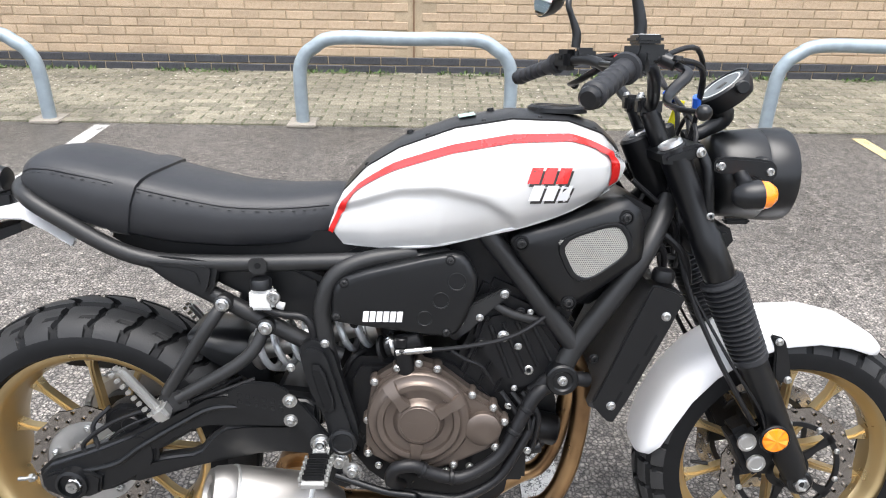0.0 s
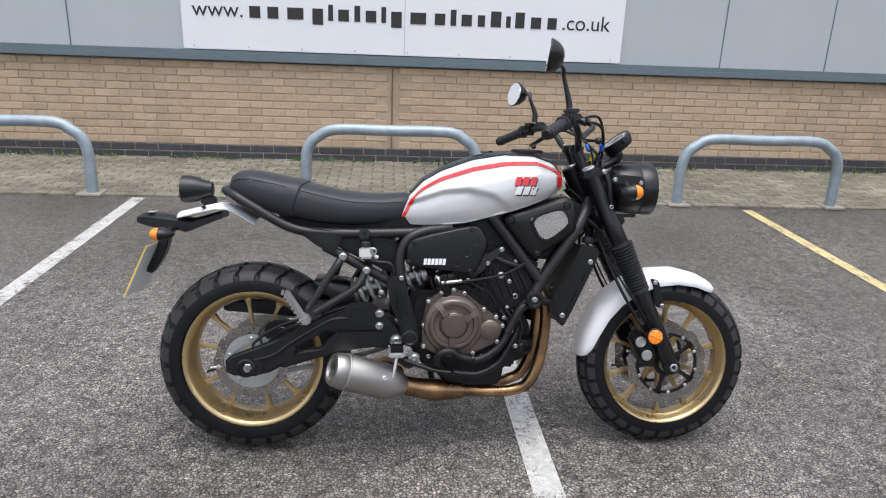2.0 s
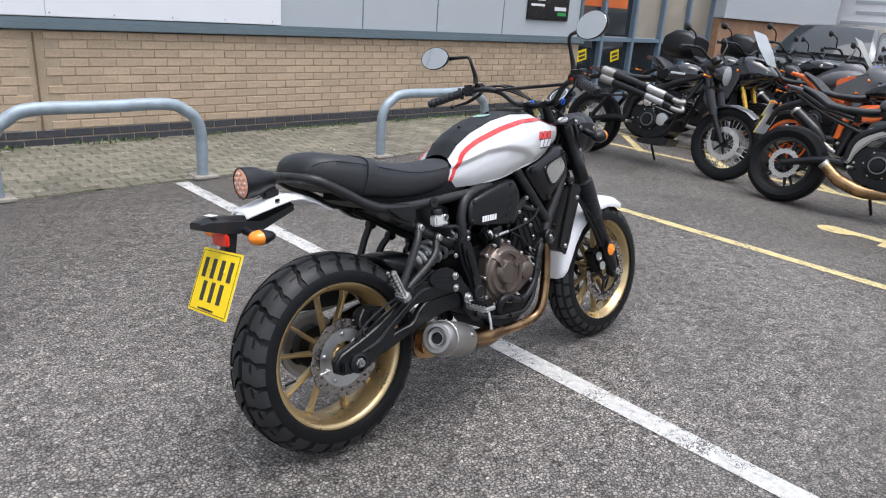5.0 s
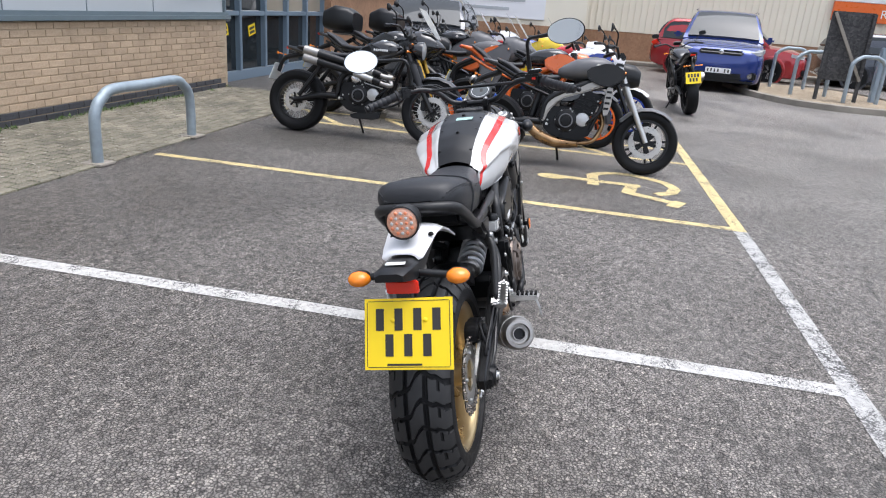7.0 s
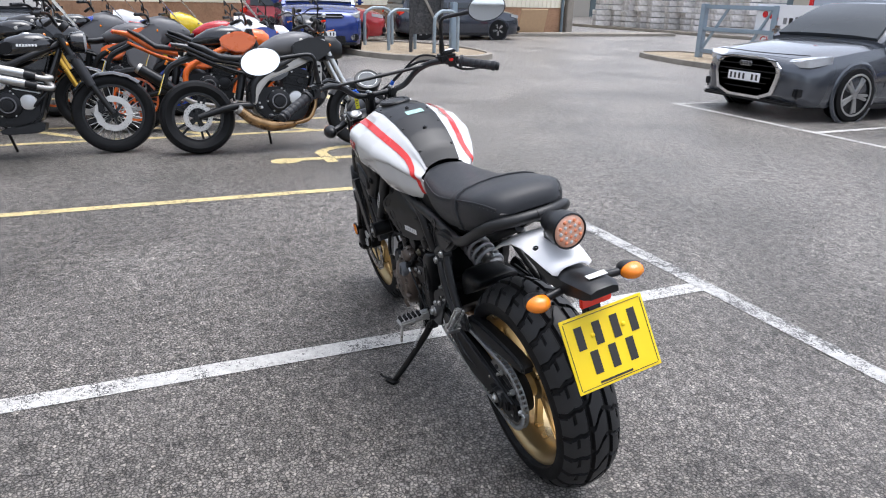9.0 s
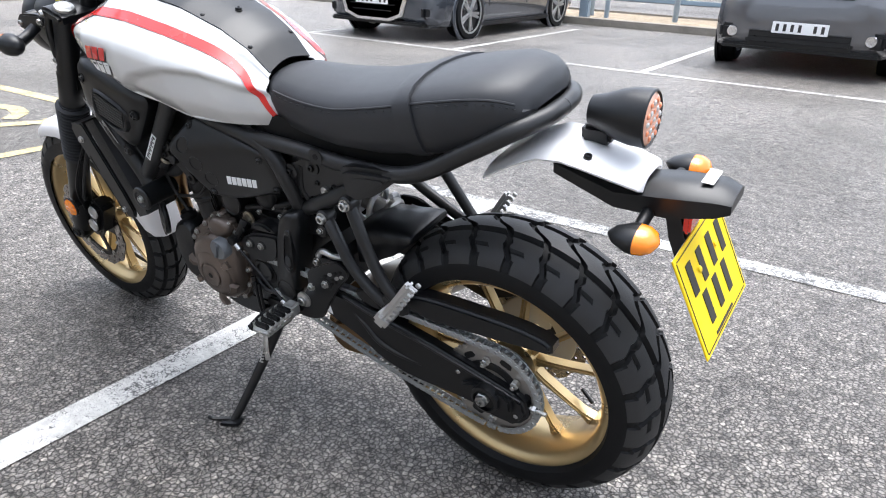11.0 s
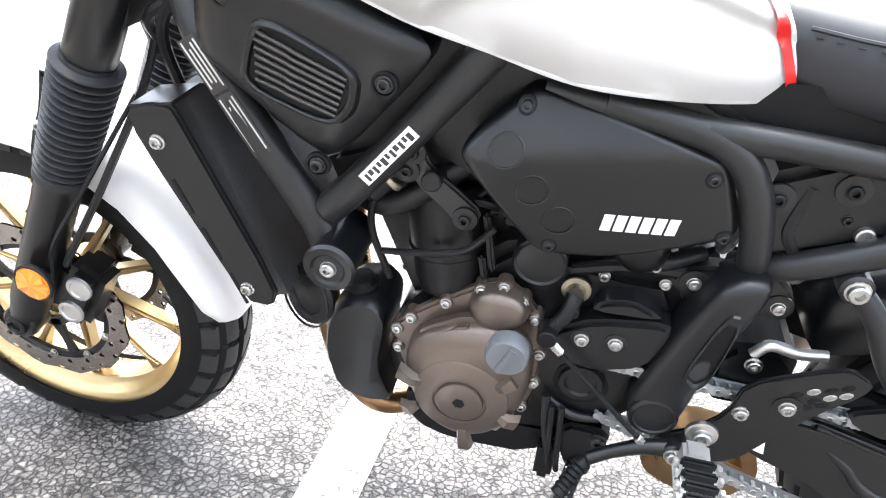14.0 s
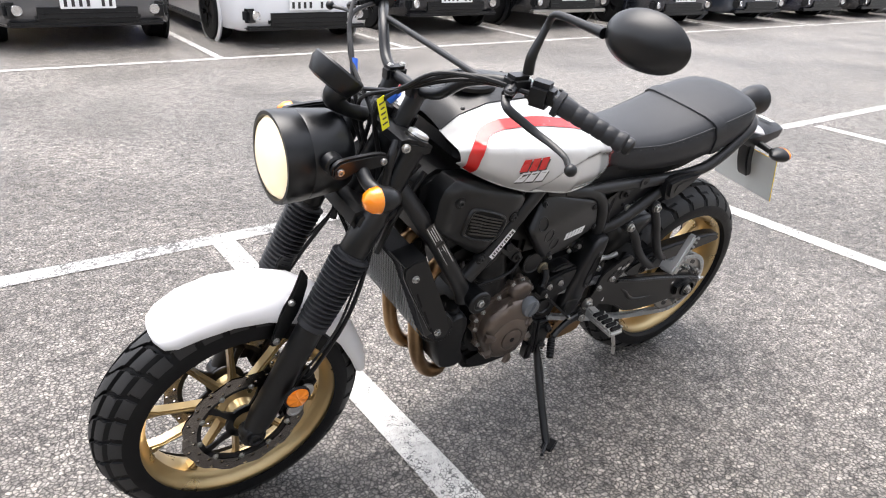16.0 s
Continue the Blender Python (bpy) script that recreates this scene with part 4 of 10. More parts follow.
# frame
for s in (-1, 1):
    y = 0.13 * s
    part("frame_tube", tube([(0.0, y * 0.9, 0.868), (0.06, y, 0.812), (0.23, y, 0.597)] if s < 0 else [(0.0, 0.115, 0.868), (0.045, 0.128, 0.81), (0.116, 0.13, 0.719), (0.166, 0.13, 0.655), (0.214, 0.13, 0.6)], 0.0185, 16), FRAME, bike)
    part("frame_tube", tube([(0.405, 0.06 * s, 0.86), (0.34, y * 0.95, 0.757), (0.232, y, 0.59), (0.212, y * 1.05, 0.54)], 0.0195, 16), FRAME, bike)
    ym = 0.16 if s < 0 else 0.174
    part("engine_mount", join(lathe([(0, 0.029), (0.004, 0.03), (0.008, 0.027), (0.009, 0.02), (0.006, 0.017), (0.006, 0.012)], (0.197, ym, 0.556) if s > 0 else (0.208, -ym, 0.54), (0, s, 0), 32), rod((0.197, 0.09, 0.556) if s > 0 else (0.208, -0.09, 0.54), (0.197, ym + 0.001, 0.556) if s > 0 else (0.208, -ym - 0.001, 0.54), 0.0265)), BLACK, bike, "black engine mount sleeve")
    part("mount_bolt", screw((0.197, ym + 0.004, 0.556) if s > 0 else (0.208, -ym - 0.004, 0.54), (0, s, 0), 0.0105), ZINC, bike)
    part("seat_rail", tube(([(0.0, -0.11, 0.765), (-0.109, -0.118, 0.752), (-0.425, -0.12, 0.742)] if s < 0 else [(0.0, 0.1, 0.762), (-0.124, 0.1, 0.746), (-0.275, 0.1, 0.74), (-0.41, 0.106, 0.736)]) + [(-0.566, 0.125 * s, 0.757), (-0.69, 0.122 * s, 0.823), (-0.752, 0.105 * s, 0.858), (-0.785, 0.05 * s, 0.868), (-0.79, 0, 0.869)], 0.0155, 14), FRAME, bike)
    rb = part("rail_bracket", plate([(-0.357, 0.728), (-0.325, 0.728), (-0.325, 0.758), (-0.357, 0.758)], (0.136 if s < 0 else 0.116) * s, (0.139 if s < 0 else 0.119) * s, 0.001), FRAME, bike)
    part("bracket_hole", rod((-0.341, (0.1385 if s < 0 else 0.1185) * s, 0.744), (-0.341, (0.1396 if s < 0 else 0.1196) * s, 0.744), 0.006, 14), RUBBER, rb)
    part("subframe_tube", tube([(-0.47, 0.11 * s, 0.70), (-0.40, 0.113 * s, 0.664), (-0.268, 0.115 * s, 0.593), (-0.2, 0.11 * s, 0.56)] if s < 0 else [(-0.49, 0.106, 0.728), (-0.422, 0.106, 0.691), (-0.321, 0.104, 0.634), (-0.27, 0.09, 0.604), (-0.23, 0.065, 0.58)], 0.016, 14), FRAME, bike)
    part("frame_loop", tube([(-0.06, 0.115 * s, 0.765), (-0.15, 0.125 * s, 0.752), (-0.205, 0.135 * s, 0.725), (-0.228, 0.14 * s, 0.665), (-0.222, 0.14 * s, 0.59), (-0.215, 0.135 * s, 0.55)] if s < 0 else [(-0.06, 0.1, 0.757), (-0.151, 0.101, 0.742), (-0.186, 0.102, 0.728), (-0.212, 0.102, 0.7), (-0.229, 0.1, 0.658), (-0.242, 0.092, 0.604), (-0.246, 0.075, 0.57)], 0.0165, 14), FRAME, bike)
    sc = part("subframe_cover", plate([(-0.565, 0.762), (-0.438, 0.752), (-0.412, 0.742), (-0.425, 0.69), (-0.445, 0.682), (-0.495, 0.705)], 0.105 * s, 0.143 * s, 0.012), PLASTIC, bike, "black moulded cover")
    part("cover_recess", plate([(-0.535, 0.745), (-0.45, 0.738), (-0.44, 0.705), (-0.475, 0.708)], 0.1425 * s, 0.1445 * s, 0.0018), PLASTIC, sc)
    if s < 0:
        hangers = [[(-0.408, -0.128, 0.67), (-0.436, -0.15, 0.628), (-0.515, -0.158, 0.503)], [(-0.333, -0.128, 0.626), (-0.372, -0.15, 0.568), (-0.495, -0.158, 0.493)]]
    else:
        hangers = [[(-0.335, 0.113, 0.612), (-0.364, 0.124, 0.582), (-0.397, 0.13, 0.527), (-0.437, 0.132, 0.485), (-0.478, 0.132, 0.456)], [(-0.41, 0.12, 0.663), (-0.432, 0.128, 0.618), (-0.455, 0.132, 0.56), (-0.488, 0.134, 0.5), (-0.522, 0.134, 0.47)]]
    for h in hangers:
        part("hanger_tube", tube(h, 0.0122, 14), FRAME, bike)
        part("hanger_eye", lathe([(-0.016, 0.0135), (-0.012, 0.0165), (0.01, 0.0165), (0.013, 0.0135)], h[0], (0, s, 0), 24), FRAME, bike)
        part("hanger_bolt", screw((h[0][0], h[0][1] + 0.012 * s, h[0][2]), (0, s, 0), 0.0125), ZINC, bike)
    if s < 0:
        part("hanger_plate", plate([(-0.52, 0.515), (-0.48, 0.51), (-0.47, 0.48), (-0.51, 0.465), (-0.535, 0.48)], -0.152, -0.166, 0.003), FRAME, bike)
        pegm = pose(-0.52, -0.178, 0.475, 0, -31, 0) @ pose(0, 0, 0, 10)
    else:
        part("hanger_plate", plate([(-0.47, 0.472), (-0.5, 0.5), (-0.53, 0.487), (-0.54, 0.455), (-0.515, 0.44), (-0.478, 0.445)], 0.126, 0.14, 0.004), FRAME, bike)
        pegm = pose(-0.513, 0.185, 0.468, 0, -35, 0) @ pose(0, 0, 0, 8)
    peg = part("passenger_peg", moved(join(box((0, 0, 0.056), (0.016, 0.024 if s > 0 else 0.019, 0.118), 0.006), box((0.0, -0.012 * s, 0.0), (0.03, 0.05, 0.03), 0.006)), pegm), ALLOY, bike, "folded silver passenger peg")
    for i in range(8):
        for dy in (-0.011, 0.011):
            part("peg_tooth", moved(box((-0.012, dy, 0.012 + 0.0145 * i), (0.009, 0.007, 0.007), 0.001), pegm), ALLOY, peg)
    part("rider_peg", join(box((-0.235, 0.222 * s, 0.382), (0.05, 0.085, 0.016), 0.005), box((-0.235, 0.17 * s, 0.382), (0.03, 0.03, 0.03), 0.005)), ALLOY, bike, "silver toothed rider foot peg")
    for i in range(5):
        part("peg_rubber", box((-0.235, (0.19 + 0.016 * i) * s, 0.394), (0.038, 0.009, 0.014), 0.003), RUBBER, bike)
        for dx in (-0.024, 0.024):
            part("peg_tooth", box((-0.235 + dx, (0.19 + 0.016 * i) * s, 0.391), (0.005, 0.008, 0.009), 0.001), ALLOY, bike)
    part("peg_feeler", tube([(-0.235, 0.25 * s, 0.376), (-0.24, 0.262 * s, 0.345), (-0.243, 0.268 * s, 0.315)], 0.005, 8), ZINC, bike)
    if s > 0:
        ft = part("foot_plate", plate([(-0.262, 0.425), (-0.269, 0.474), (-0.331, 0.509), (-0.362, 0.522), (-0.39, 0.507), (-0.386, 0.489), (-0.352, 0.45), (-0.318, 0.397), (-0.291, 0.351), (-0.25, 0.335), (-0.2, 0.335), (-0.195, 0.365), (-0.235, 0.39)], 0.127, 0.135, 0.0022), BLACK, bike, "black drilled heel plate")
        for i, (x, z) in enumerate(((-0.322, 0.474), (-0.337, 0.483), (-0.341, 0.47), (-0.352, 0.49), (-0.355, 0.479), (-0.35, 0.467), (-0.367, 0.497), (-0.369, 0.486), (-0.337, 0.459))):
            part("plate_hole", moved(rod((0, 0, 0), (0, 0.0008, 0), 0.0048, 12), pose(x, 0.1346, z, 0, 30, 0) @ Matrix.Diagonal((1.5, 1, 0.9, 1))), ZINC if i % 3 == 1 else RUBBER, ft)
        for x, z, r in ((-0.275, 0.432, 0.0095), (-0.319, 0.453, 0.0095), (-0.212, 0.35, 0.01)):
            part("plate_bolt", screw((x, 0.135, z), (0, 1, 0), r), ZINC, ft)
        part("bolt_washer", lathe([(0, 0.0165), (0.002, 0.0165), (0.002, 0.012)], (-0.319, 0.1345, 0.453), (0, 1, 0), 24), BLACK, ft)
        part("peg_bolt", join(screw((-0.244, 0.139, 0.388), (0, 1, 0), 0.0135), lathe([(0, 0.019), (0.005, 0.0185), (0.007, 0.015)], (-0.244, 0.134, 0.388), (0, 1, 0), 28)), ZINC, ft)
        bk = part("pivot_bracket", plate([(-0.165, 0.558), (-0.175, 0.575), (-0.195, 0.584), (-0.274, 0.593), (-0.3, 0.566), (-0.296, 0.54), (-0.265, 0.53), (-0.2, 0.53)], 0.06, 0.088, 0.005), BLACK, bike, "black cast pivot bracket")
        for x, z in ((-0.193, 0.563), (-0.285, 0.551)):
            part("bracket_boss", lathe([(0, 0.0165), (0.002, 0.016), (0.003, 0.012)], (x, 0.0875, z), (0, 1, 0), 24), BLACK, bk)
            part("bracket_bolt", screw((x, 0.089, z), (0, 1, 0), 0.0085), ZINC, bk)
        rim_o = soften([(-0.262, 0.602), (-0.232, 0.6), (-0.211, 0.586), (-0.187, 0.528), (-0.166, 0.454), (-0.152, 0.405), (-0.16, 0.372), (-0.19, 0.362), (-0.216, 0.382), (-0.228, 0.456), (-0.246, 0.528), (-0.262, 0.575)], 2)
        n = len(rim_o)
        cx = [sum(q[k] for q in rim_o) / n for k in (0, 1)]
        ringsp = [[(cx[0] + (x - cx[0]) * k, y, cx[1] + (z - cx[1]) * (1 - (1 - k) * 0.45)) for x, z in rim_o] for k, y in ((0.98, 0.075), (1.0, 0.085), (1.0, 0.117), (0.94, 0.126), (0.8, 0.1305), (0.6, 0.133), (0.3, 0.1335))]
        hg = part("pivot_cover", loft(ringsp), PLASTIC, bike, "black moulded pivot cover", sharp=50)
        so = soften([(-0.241, 0.552), (-0.224, 0.552), (-0.203, 0.468), (-0.217, 0.452), (-0.231, 0.47)], 2)
        sc = [sum(q[k] for q in so) / len(so) for k in (0, 1)]
        part("cover_slot", loft([[(sc[0] + (x - sc[0]) * k, y, sc[1] + (z - sc[1]) * k) for x, z in so] for k, y in ((1.25, 0.127), (1.15, 0.136), (1.0, 0.137), (0.92, 0.135), (0.85, 0.131))], False), PLASTIC, hg)
        part("slot_floor", plate([(sc[0] + (x - sc[0]) * 0.95, sc[1] + (z - sc[1]) * 0.95) for x, z in so], 0.13, 0.1342, 0, 0), RUBBER, hg)
        part("slot_plug", plate([(-0.226, 0.497), (-0.212, 0.494), (-0.205, 0.473), (-0.216, 0.463), (-0.227, 0.475)], 0.134, 0.1362, 0.001), SOFT, hg)
        part("cover_boss", lathe([(-0.02, 0.03), (0.0, 0.03), (0.004, 0.0285), (0.006, 0.024), (0.004, 0.022), (0.005, 0.004)], (-0.187, 0.1285, 0.393), (0, 1, 0), 32), PLASTIC, hg)
    else:
        ft = part("foot_plate", plate([(-0.41, 0.505), (-0.367, 0.53), (-0.307, 0.526), (-0.256, 0.471), (-0.205, 0.40), (-0.165, 0.325), (-0.2, 0.305), (-0.26, 0.36), (-0.262, 0.43), (-0.32, 0.445), (-0.385, 0.47)], -0.154, -0.161, 0.0025), BLACK, bike, "black drilled heel plate")
        for i in range(6):
            for j in range(2):
                part("plate_hole", lathe([(0, 0.0055), (0.001, 0.005), (0.0006, 0.004), (0.0003, 0.0035)], (-0.382 + 0.015 * i, -0.1606, 0.503 - 0.014 * j - 0.003 * i), (0, -1, 0), 12), RUBBER, ft)
        for x, z, r in ((-0.29, 0.492, 0.0095), (-0.29, 0.452, 0.009), (-0.236, 0.404, 0.014), (-0.202, 0.37, 0.013), (-0.178, 0.347, 0.013)):
            part("plate_bolt", join(screw((x, -0.1625, z), (0, -1, 0), r), lathe([(0, r * 1.45), (0.002, r * 1.4)], (x, -0.1605, z), (0, -1, 0), 20)), ZINC, ft)
        hg = part("pivot_cover", plate([(-0.271, 0.6), (-0.245, 0.615), (-0.212, 0.6), (-0.192, 0.529), (-0.163, 0.431), (-0.172, 0.385), (-0.213, 0.38), (-0.226, 0.458), (-0.256, 0.52)], -0.13, -0.173, 0.011), PLASTIC, bike, "black moulded pivot cover")
        part("cover_rim", plate([(-0.252, 0.575), (-0.224, 0.573), (-0.2, 0.488), (-0.222, 0.466)], -0.171, -0.1775, 0.0035), PLASTIC, hg)
        part("cover_slot", plate([(-0.245, 0.562), (-0.229, 0.56), (-0.209, 0.492), (-0.222, 0.478)], -0.1772, -0.1782, 0.0), RUBBER, hg)
        part("cover_boss", lathe([(0, 0.027), (0.006, 0.026), (0.008, 0.02), (0.006, 0.018), (0.007, 0.01)], (-0.193, -0.171, 0.415), (0, -1, 0), 24), PLASTIC, hg)
        for x, z in ((-0.222, 0.607), (-0.285, 0.56)):
            part("cover_bolt", screw((x, -0.163, z), (0, -1, 0), 0.008), ZINC, hg)

# shock absorber
coil, N = [], 90
A, Bv = Vector((-0.36, -0.05, 0.545)), Vector((-0.16, -0.05, 0.6))
axd = (Bv - A).normalized()
e1 = axd.cross(Vector((0, 1, 0))).normalized()
e2 = axd.cross(e1)
for i in range(N):
    t = i / (N - 1)
    coil.append(A.lerp(Bv, t) + (e1 * math.cos(t * 13 * math.pi) + e2 * math.sin(t * 13 * math.pi)) * 0.04)
shock = part("shock_spring", tube(coil, 0.007, 8, 2), surface("grey_spring_paint", (0.5, 0.51, 0.52), 0.3, 0.4, bump=0.05), bike, "grey coil spring of the rear shock")
part("shock_body", join(rod(A - axd * 0.04, Bv + axd * 0.03, 0.02), rod(Bv, Bv + axd * 0.03, 0.04), rod(A - axd * 0.02, A, 0.038)), STEEL, shock)
part("shock_collar", lathe([(0, 0.04), (0.006, 0.044), (0.01, 0.036), (0.018, 0.036), (0.02, 0.028)], Bv - axd * 0.01, axd, 24), ZINC, shock)
part("seat_pan", plate([(-0.62, 0.772), (-0.61, 0.806), (-0.3, 0.806), (-0.13, 0.8), (-0.12, 0.742), (-0.24, 0.733), (-0.5, 0.733)], -0.088, 0.088, 0.008), RUBBER, bike)
part("undertray", plate([(-0.50, 0.735), (-0.24, 0.735), (-0.22, 0.60), (-0.30, 0.63), (-0.42, 0.69)], -0.095, 0.095, 0.01), PLASTIC, bike)
part("seat_lock", lathe([(0, 0.0095), (0.006, 0.009), (0.007, 0.007), (0.006, 0.002)], (-0.33, 0.0955, 0.66), (0, 1, 0), 24), ZINC, bike)
for x, z in ((-0.241, 0.684), (-0.304, 0.705)):
    part("tray_washer", lathe([(0, 0.017), (0.003, 0.0165), (0.004, 0.011)], (x, 0.095, z), (0, 1, 0), 24), FRAME, bike)
    part("tray_screw", screw((x, 0.098, z), (0, 1, 0), 0.009), ENGINE, bike)
for x in (-0.31, -0.352):
    part("tray_screw", screw((x, 0.095, 0.672), (0, 1, 0), 0.006), ENGINE, bike)
res = part("fluid_reservoir", join(box((-0.334, -0.14, 0.684), (0.044, 0.034, 0.038), 0.006), rod((-0.31, -0.14, 0.672), (-0.296, -0.14, 0.668), 0.007, 14)), FLUID, bike, "milky brake fluid pot with black cap")
part("cap", lathe([(0, 0.0195), (0.014, 0.0195), (0.018, 0.017), (0.018, 0.006)], (-0.336, -0.14, 0.703), (0, 0, 1), 12), PLASTIC, res)
part("clip", ring((-0.312, -0.155, 0.69), (0, 1, 0), 0.006, 0.012, -0.004, 0.004, 20), ZINC, res)
part("reservoir_hose", tube([(-0.335, -0.14, 0.665), (-0.30, -0.145, 0.655), (-0.26, -0.148, 0.65), (-0.245, -0.148, 0.62), (-0.25, -0.14, 0.56)], 0.007, 10), HOSE, bike)

# tank
TU = [0, 0.08, 0.2, 0.4, 0.6, 0.8, 0.93, 1]
T_TOP = [0.878, 0.922, 0.958, 0.995, 1.012, 1.010, 0.988, 0.955]
T_BOT = [0.779, 0.775, 0.774, 0.786, 0.813, 0.847, 0.874, 0.892]
T_CW = [0.058, 0.064, 0.07, 0.078, 0.08, 0.08, 0.074, 0.066]
T_WM = [0.098, 0.125, 0.155, 0.188, 0.199, 0.194, 0.17, 0.135]


def tank_pt(u, v, s):
    """Point of the tank skin: u from seat to headstock, v from the spine down to the lower edge, s the side."""
    top, bot, cw, wm = (float(np.interp(u, TU, a)) for a in (T_TOP, T_BOT, T_CW, T_WM))
    H = top - bot
    ws = max(cw + 0.012, wm * 0.66)
    ctl = [(0, top), (cw, top - 0.012), (ws, top - 0.17 * H - 0.006), (wm * 0.94, top - 0.36 * H), (wm, top - 0.56 * H), (wm * 0.97, top - 0.8 * H), (wm * 0.84, bot)]
    k = v * 6
    i = min(int(k), 5)
    f = k - i
    P = [Vector((*ctl[max(0, min(6, j))], 0)) for j in (i - 1, i, i + 1, i + 2)]
    if i == 0:
        P[0] = Vector((-ctl[1][0], ctl[1][1], 0))
    a, b, c, d = P
    q = 0.5 * (2 * b + (c - a) * f + (2 * a - 5 * b + 4 * c - d) * f * f + (3 * b - a - 3 * c + d) * f ** 3)
    w, h = q.x, q.y
    drop = (top - h) / H
    x = (-0.19 + 0.497 * u) * (1 - drop) + (-0.237 + 0.523 * u) * drop
    crease = float(np.interp(x, [-0.24, -0.16, -0.093, -0.019, 0.055, 0.1, 0.13, 0.3], [0.84, 0.868, 0.893, 0.90, 0.885, 0.858, 0.80, 0.75]))
    t = max(0.0, min(1.0, (crease - h) / 0.022))
    w -= 0.016 * t * t * (3 - 2 * t) * min(1, (0.13 - x) / 0.05 if x < 0.13 else 0)
    return Vector((x, s * w, h))


def tank_n(u, v, s):
    e = 0.004
    a = tank_pt(min(1, u + e), v, s) - tank_pt(max(0, u - e), v, s)
    b = tank_pt(u, min(1, v + e), s) - tank_pt(u, max(0, v - e), s)
    n = a.cross(b).normalized()
    return n if n.y * s > 0 or n.z > 0.5 else -n


def sheet(f, nu, nv, th=0.003, s=1):
    """A skin with thickness over a grid of points."""
    bm = bmesh.new()
    g = [[bm.verts.new(f(i / nu, j / nv)) for j in range(nv + 1)] for i in range(nu + 1)]
    for i in range(nu):
        for j in range(nv):
            bm.faces.new((g[i][j], g[i + 1][j], g[i + 1][j + 1], g[i][j + 1]))
    if th:
        bmesh.ops.recalc_face_normals(bm, faces=bm.faces)
        bmesh.ops.solidify(bm, geom=bm.faces[:], thickness=th)
    return bm


tank = part("tank_core", loft([[(x, y * w, z) for y, z in ((-1, b), (1, b), (1, t - 0.05), (0.5, t - 0.02), (-0.5, t - 0.02), (-1, t - 0.05))] for x, w, b, t in ((-0.18, 0.085, 0.80, 0.87), (-0.05, 0.13, 0.795, 0.955), (0.1, 0.16, 0.835, 0.985), (0.24, 0.14, 0.88, 0.97), (0.285, 0.1, 0.90, 0.95))]), ENGINE, bike, "fuel tank with pearl-white side covers and a black spine")
for s in (-1, 1):
    cov = part("side_cover", sheet(lambda u, v: tank_pt(u, 0.155 + 0.845 * v, s), 60, 48), WHITE, tank, "pearl-white side cover with a red stripe")
    cu = [(0.022, 0.985), (0.028, 0.75), (0.042, 0.52), (0.085, 0.41), (0.2, 0.352), (0.5, 0.338), (0.74, 0.338), (0.86, 0.36), (0.925, 0.45), (0.955, 0.6), (0.966, 0.8), (0.968, 0.985)]
    wd = [0.010, 0.011, 0.014, 0.019, 0.023, 0.025, 0.026, 0.028, 0.027, 0.026, 0.024, 0.022]
    cc, us = catmull([(a, b, 0) for a, b in cu], 10)
    bm = bmesh.new()
    prev = None
    for i, q in enumerate(cc):
        p = tank_pt(q.x, q.y, s)
        a, b = cc[max(0, i - 1)], cc[min(len(cc) - 1, i + 1)]
        d = (tank_pt(b.x, b.y, s) - tank_pt(a.x, a.y, s)).normalized()
        n = tank_n(q.x, q.y, s)
        side = n.cross(d).normalized()
        w = float(np.interp(us[i], range(len(wd)), wd)) / 2
        row = []
        for k in (-1, -0.33, 0.33, 1):
            base = p + side * w * k
            row.append(bm.verts.new(base + n * 0.0022))
        if prev:
            for k in range(3):
                bm.faces.new((prev[k], prev[k + 1], row[k + 1], row[k]))
        prev = row
    part("stripe", bm, RED, cov, "glossy red stripe", sharp=60)
    # lower trim lip
    part("cover_lip", tube([tank_pt(u, 1, s) + Vector((0, -0.004 * s, 0.0)) for u in (0.0, 0.1, 0.25, 0.4, 0.55, 0.7, 0.85, 0.98)], 0.004, 8), WHITE, cov)
    # emblem as plain slanted bars laid on the skin
    grid = [(tank_pt(0.45 + 0.5 * i / 60, 0.35 + 0.55 * j / 60, s)) for i in range(61) for j in range(61)]
    gx = np.array([[p.x, p.z, abs(p.y)] for p in grid])

    def on_skin(bm, lift):
        for vtx in bm.verts:
            d2 = (gx[:, 0] - vtx.co.x) ** 2 + (gx[:, 1] - vtx.co.z) ** 2
            idx = np.argsort(d2)[:6]
            wts = 1 / (d2[idx] + 1e-7)
            vtx.co.y = s * (float((gx[idx, 2] * wts).sum() / wts.sum()) + lift + vtx.co.y)
        return bm
    for k in range(3):
        for col, z0, lift, dx in ((INK, 0.905, 0.0015, 0.003), (RED, 0.908, 0.0022, 0), (INK, 0.876, 0.0015, 0.003), (WHITEINK, 0.879, 0.0022, 0)):
            z0 -= 0.009 if s > 0 else 0
            x0 = (0.122 + 0.0235 * k) if s < 0 else (0.189 - 0.0235 * k)
            if z0 < 0.89:
                x0 += 0.003 * -s
            sl = 0.008 * -s
            hh = 0.026
            wbar = 0.019 * -s
            pts = [(x0, z0), (x0 + wbar, z0), (x0 + wbar + sl, z0 + hh), (x0 + sl, z0 + hh)]
            if col is INK:
                pts = [(a + dx * -s, b - 0.002) for a, b in pts]
            part("emblem_bar", on_skin(plate(pts, 0, 0.0004, 0, 0), lift), col, cov)
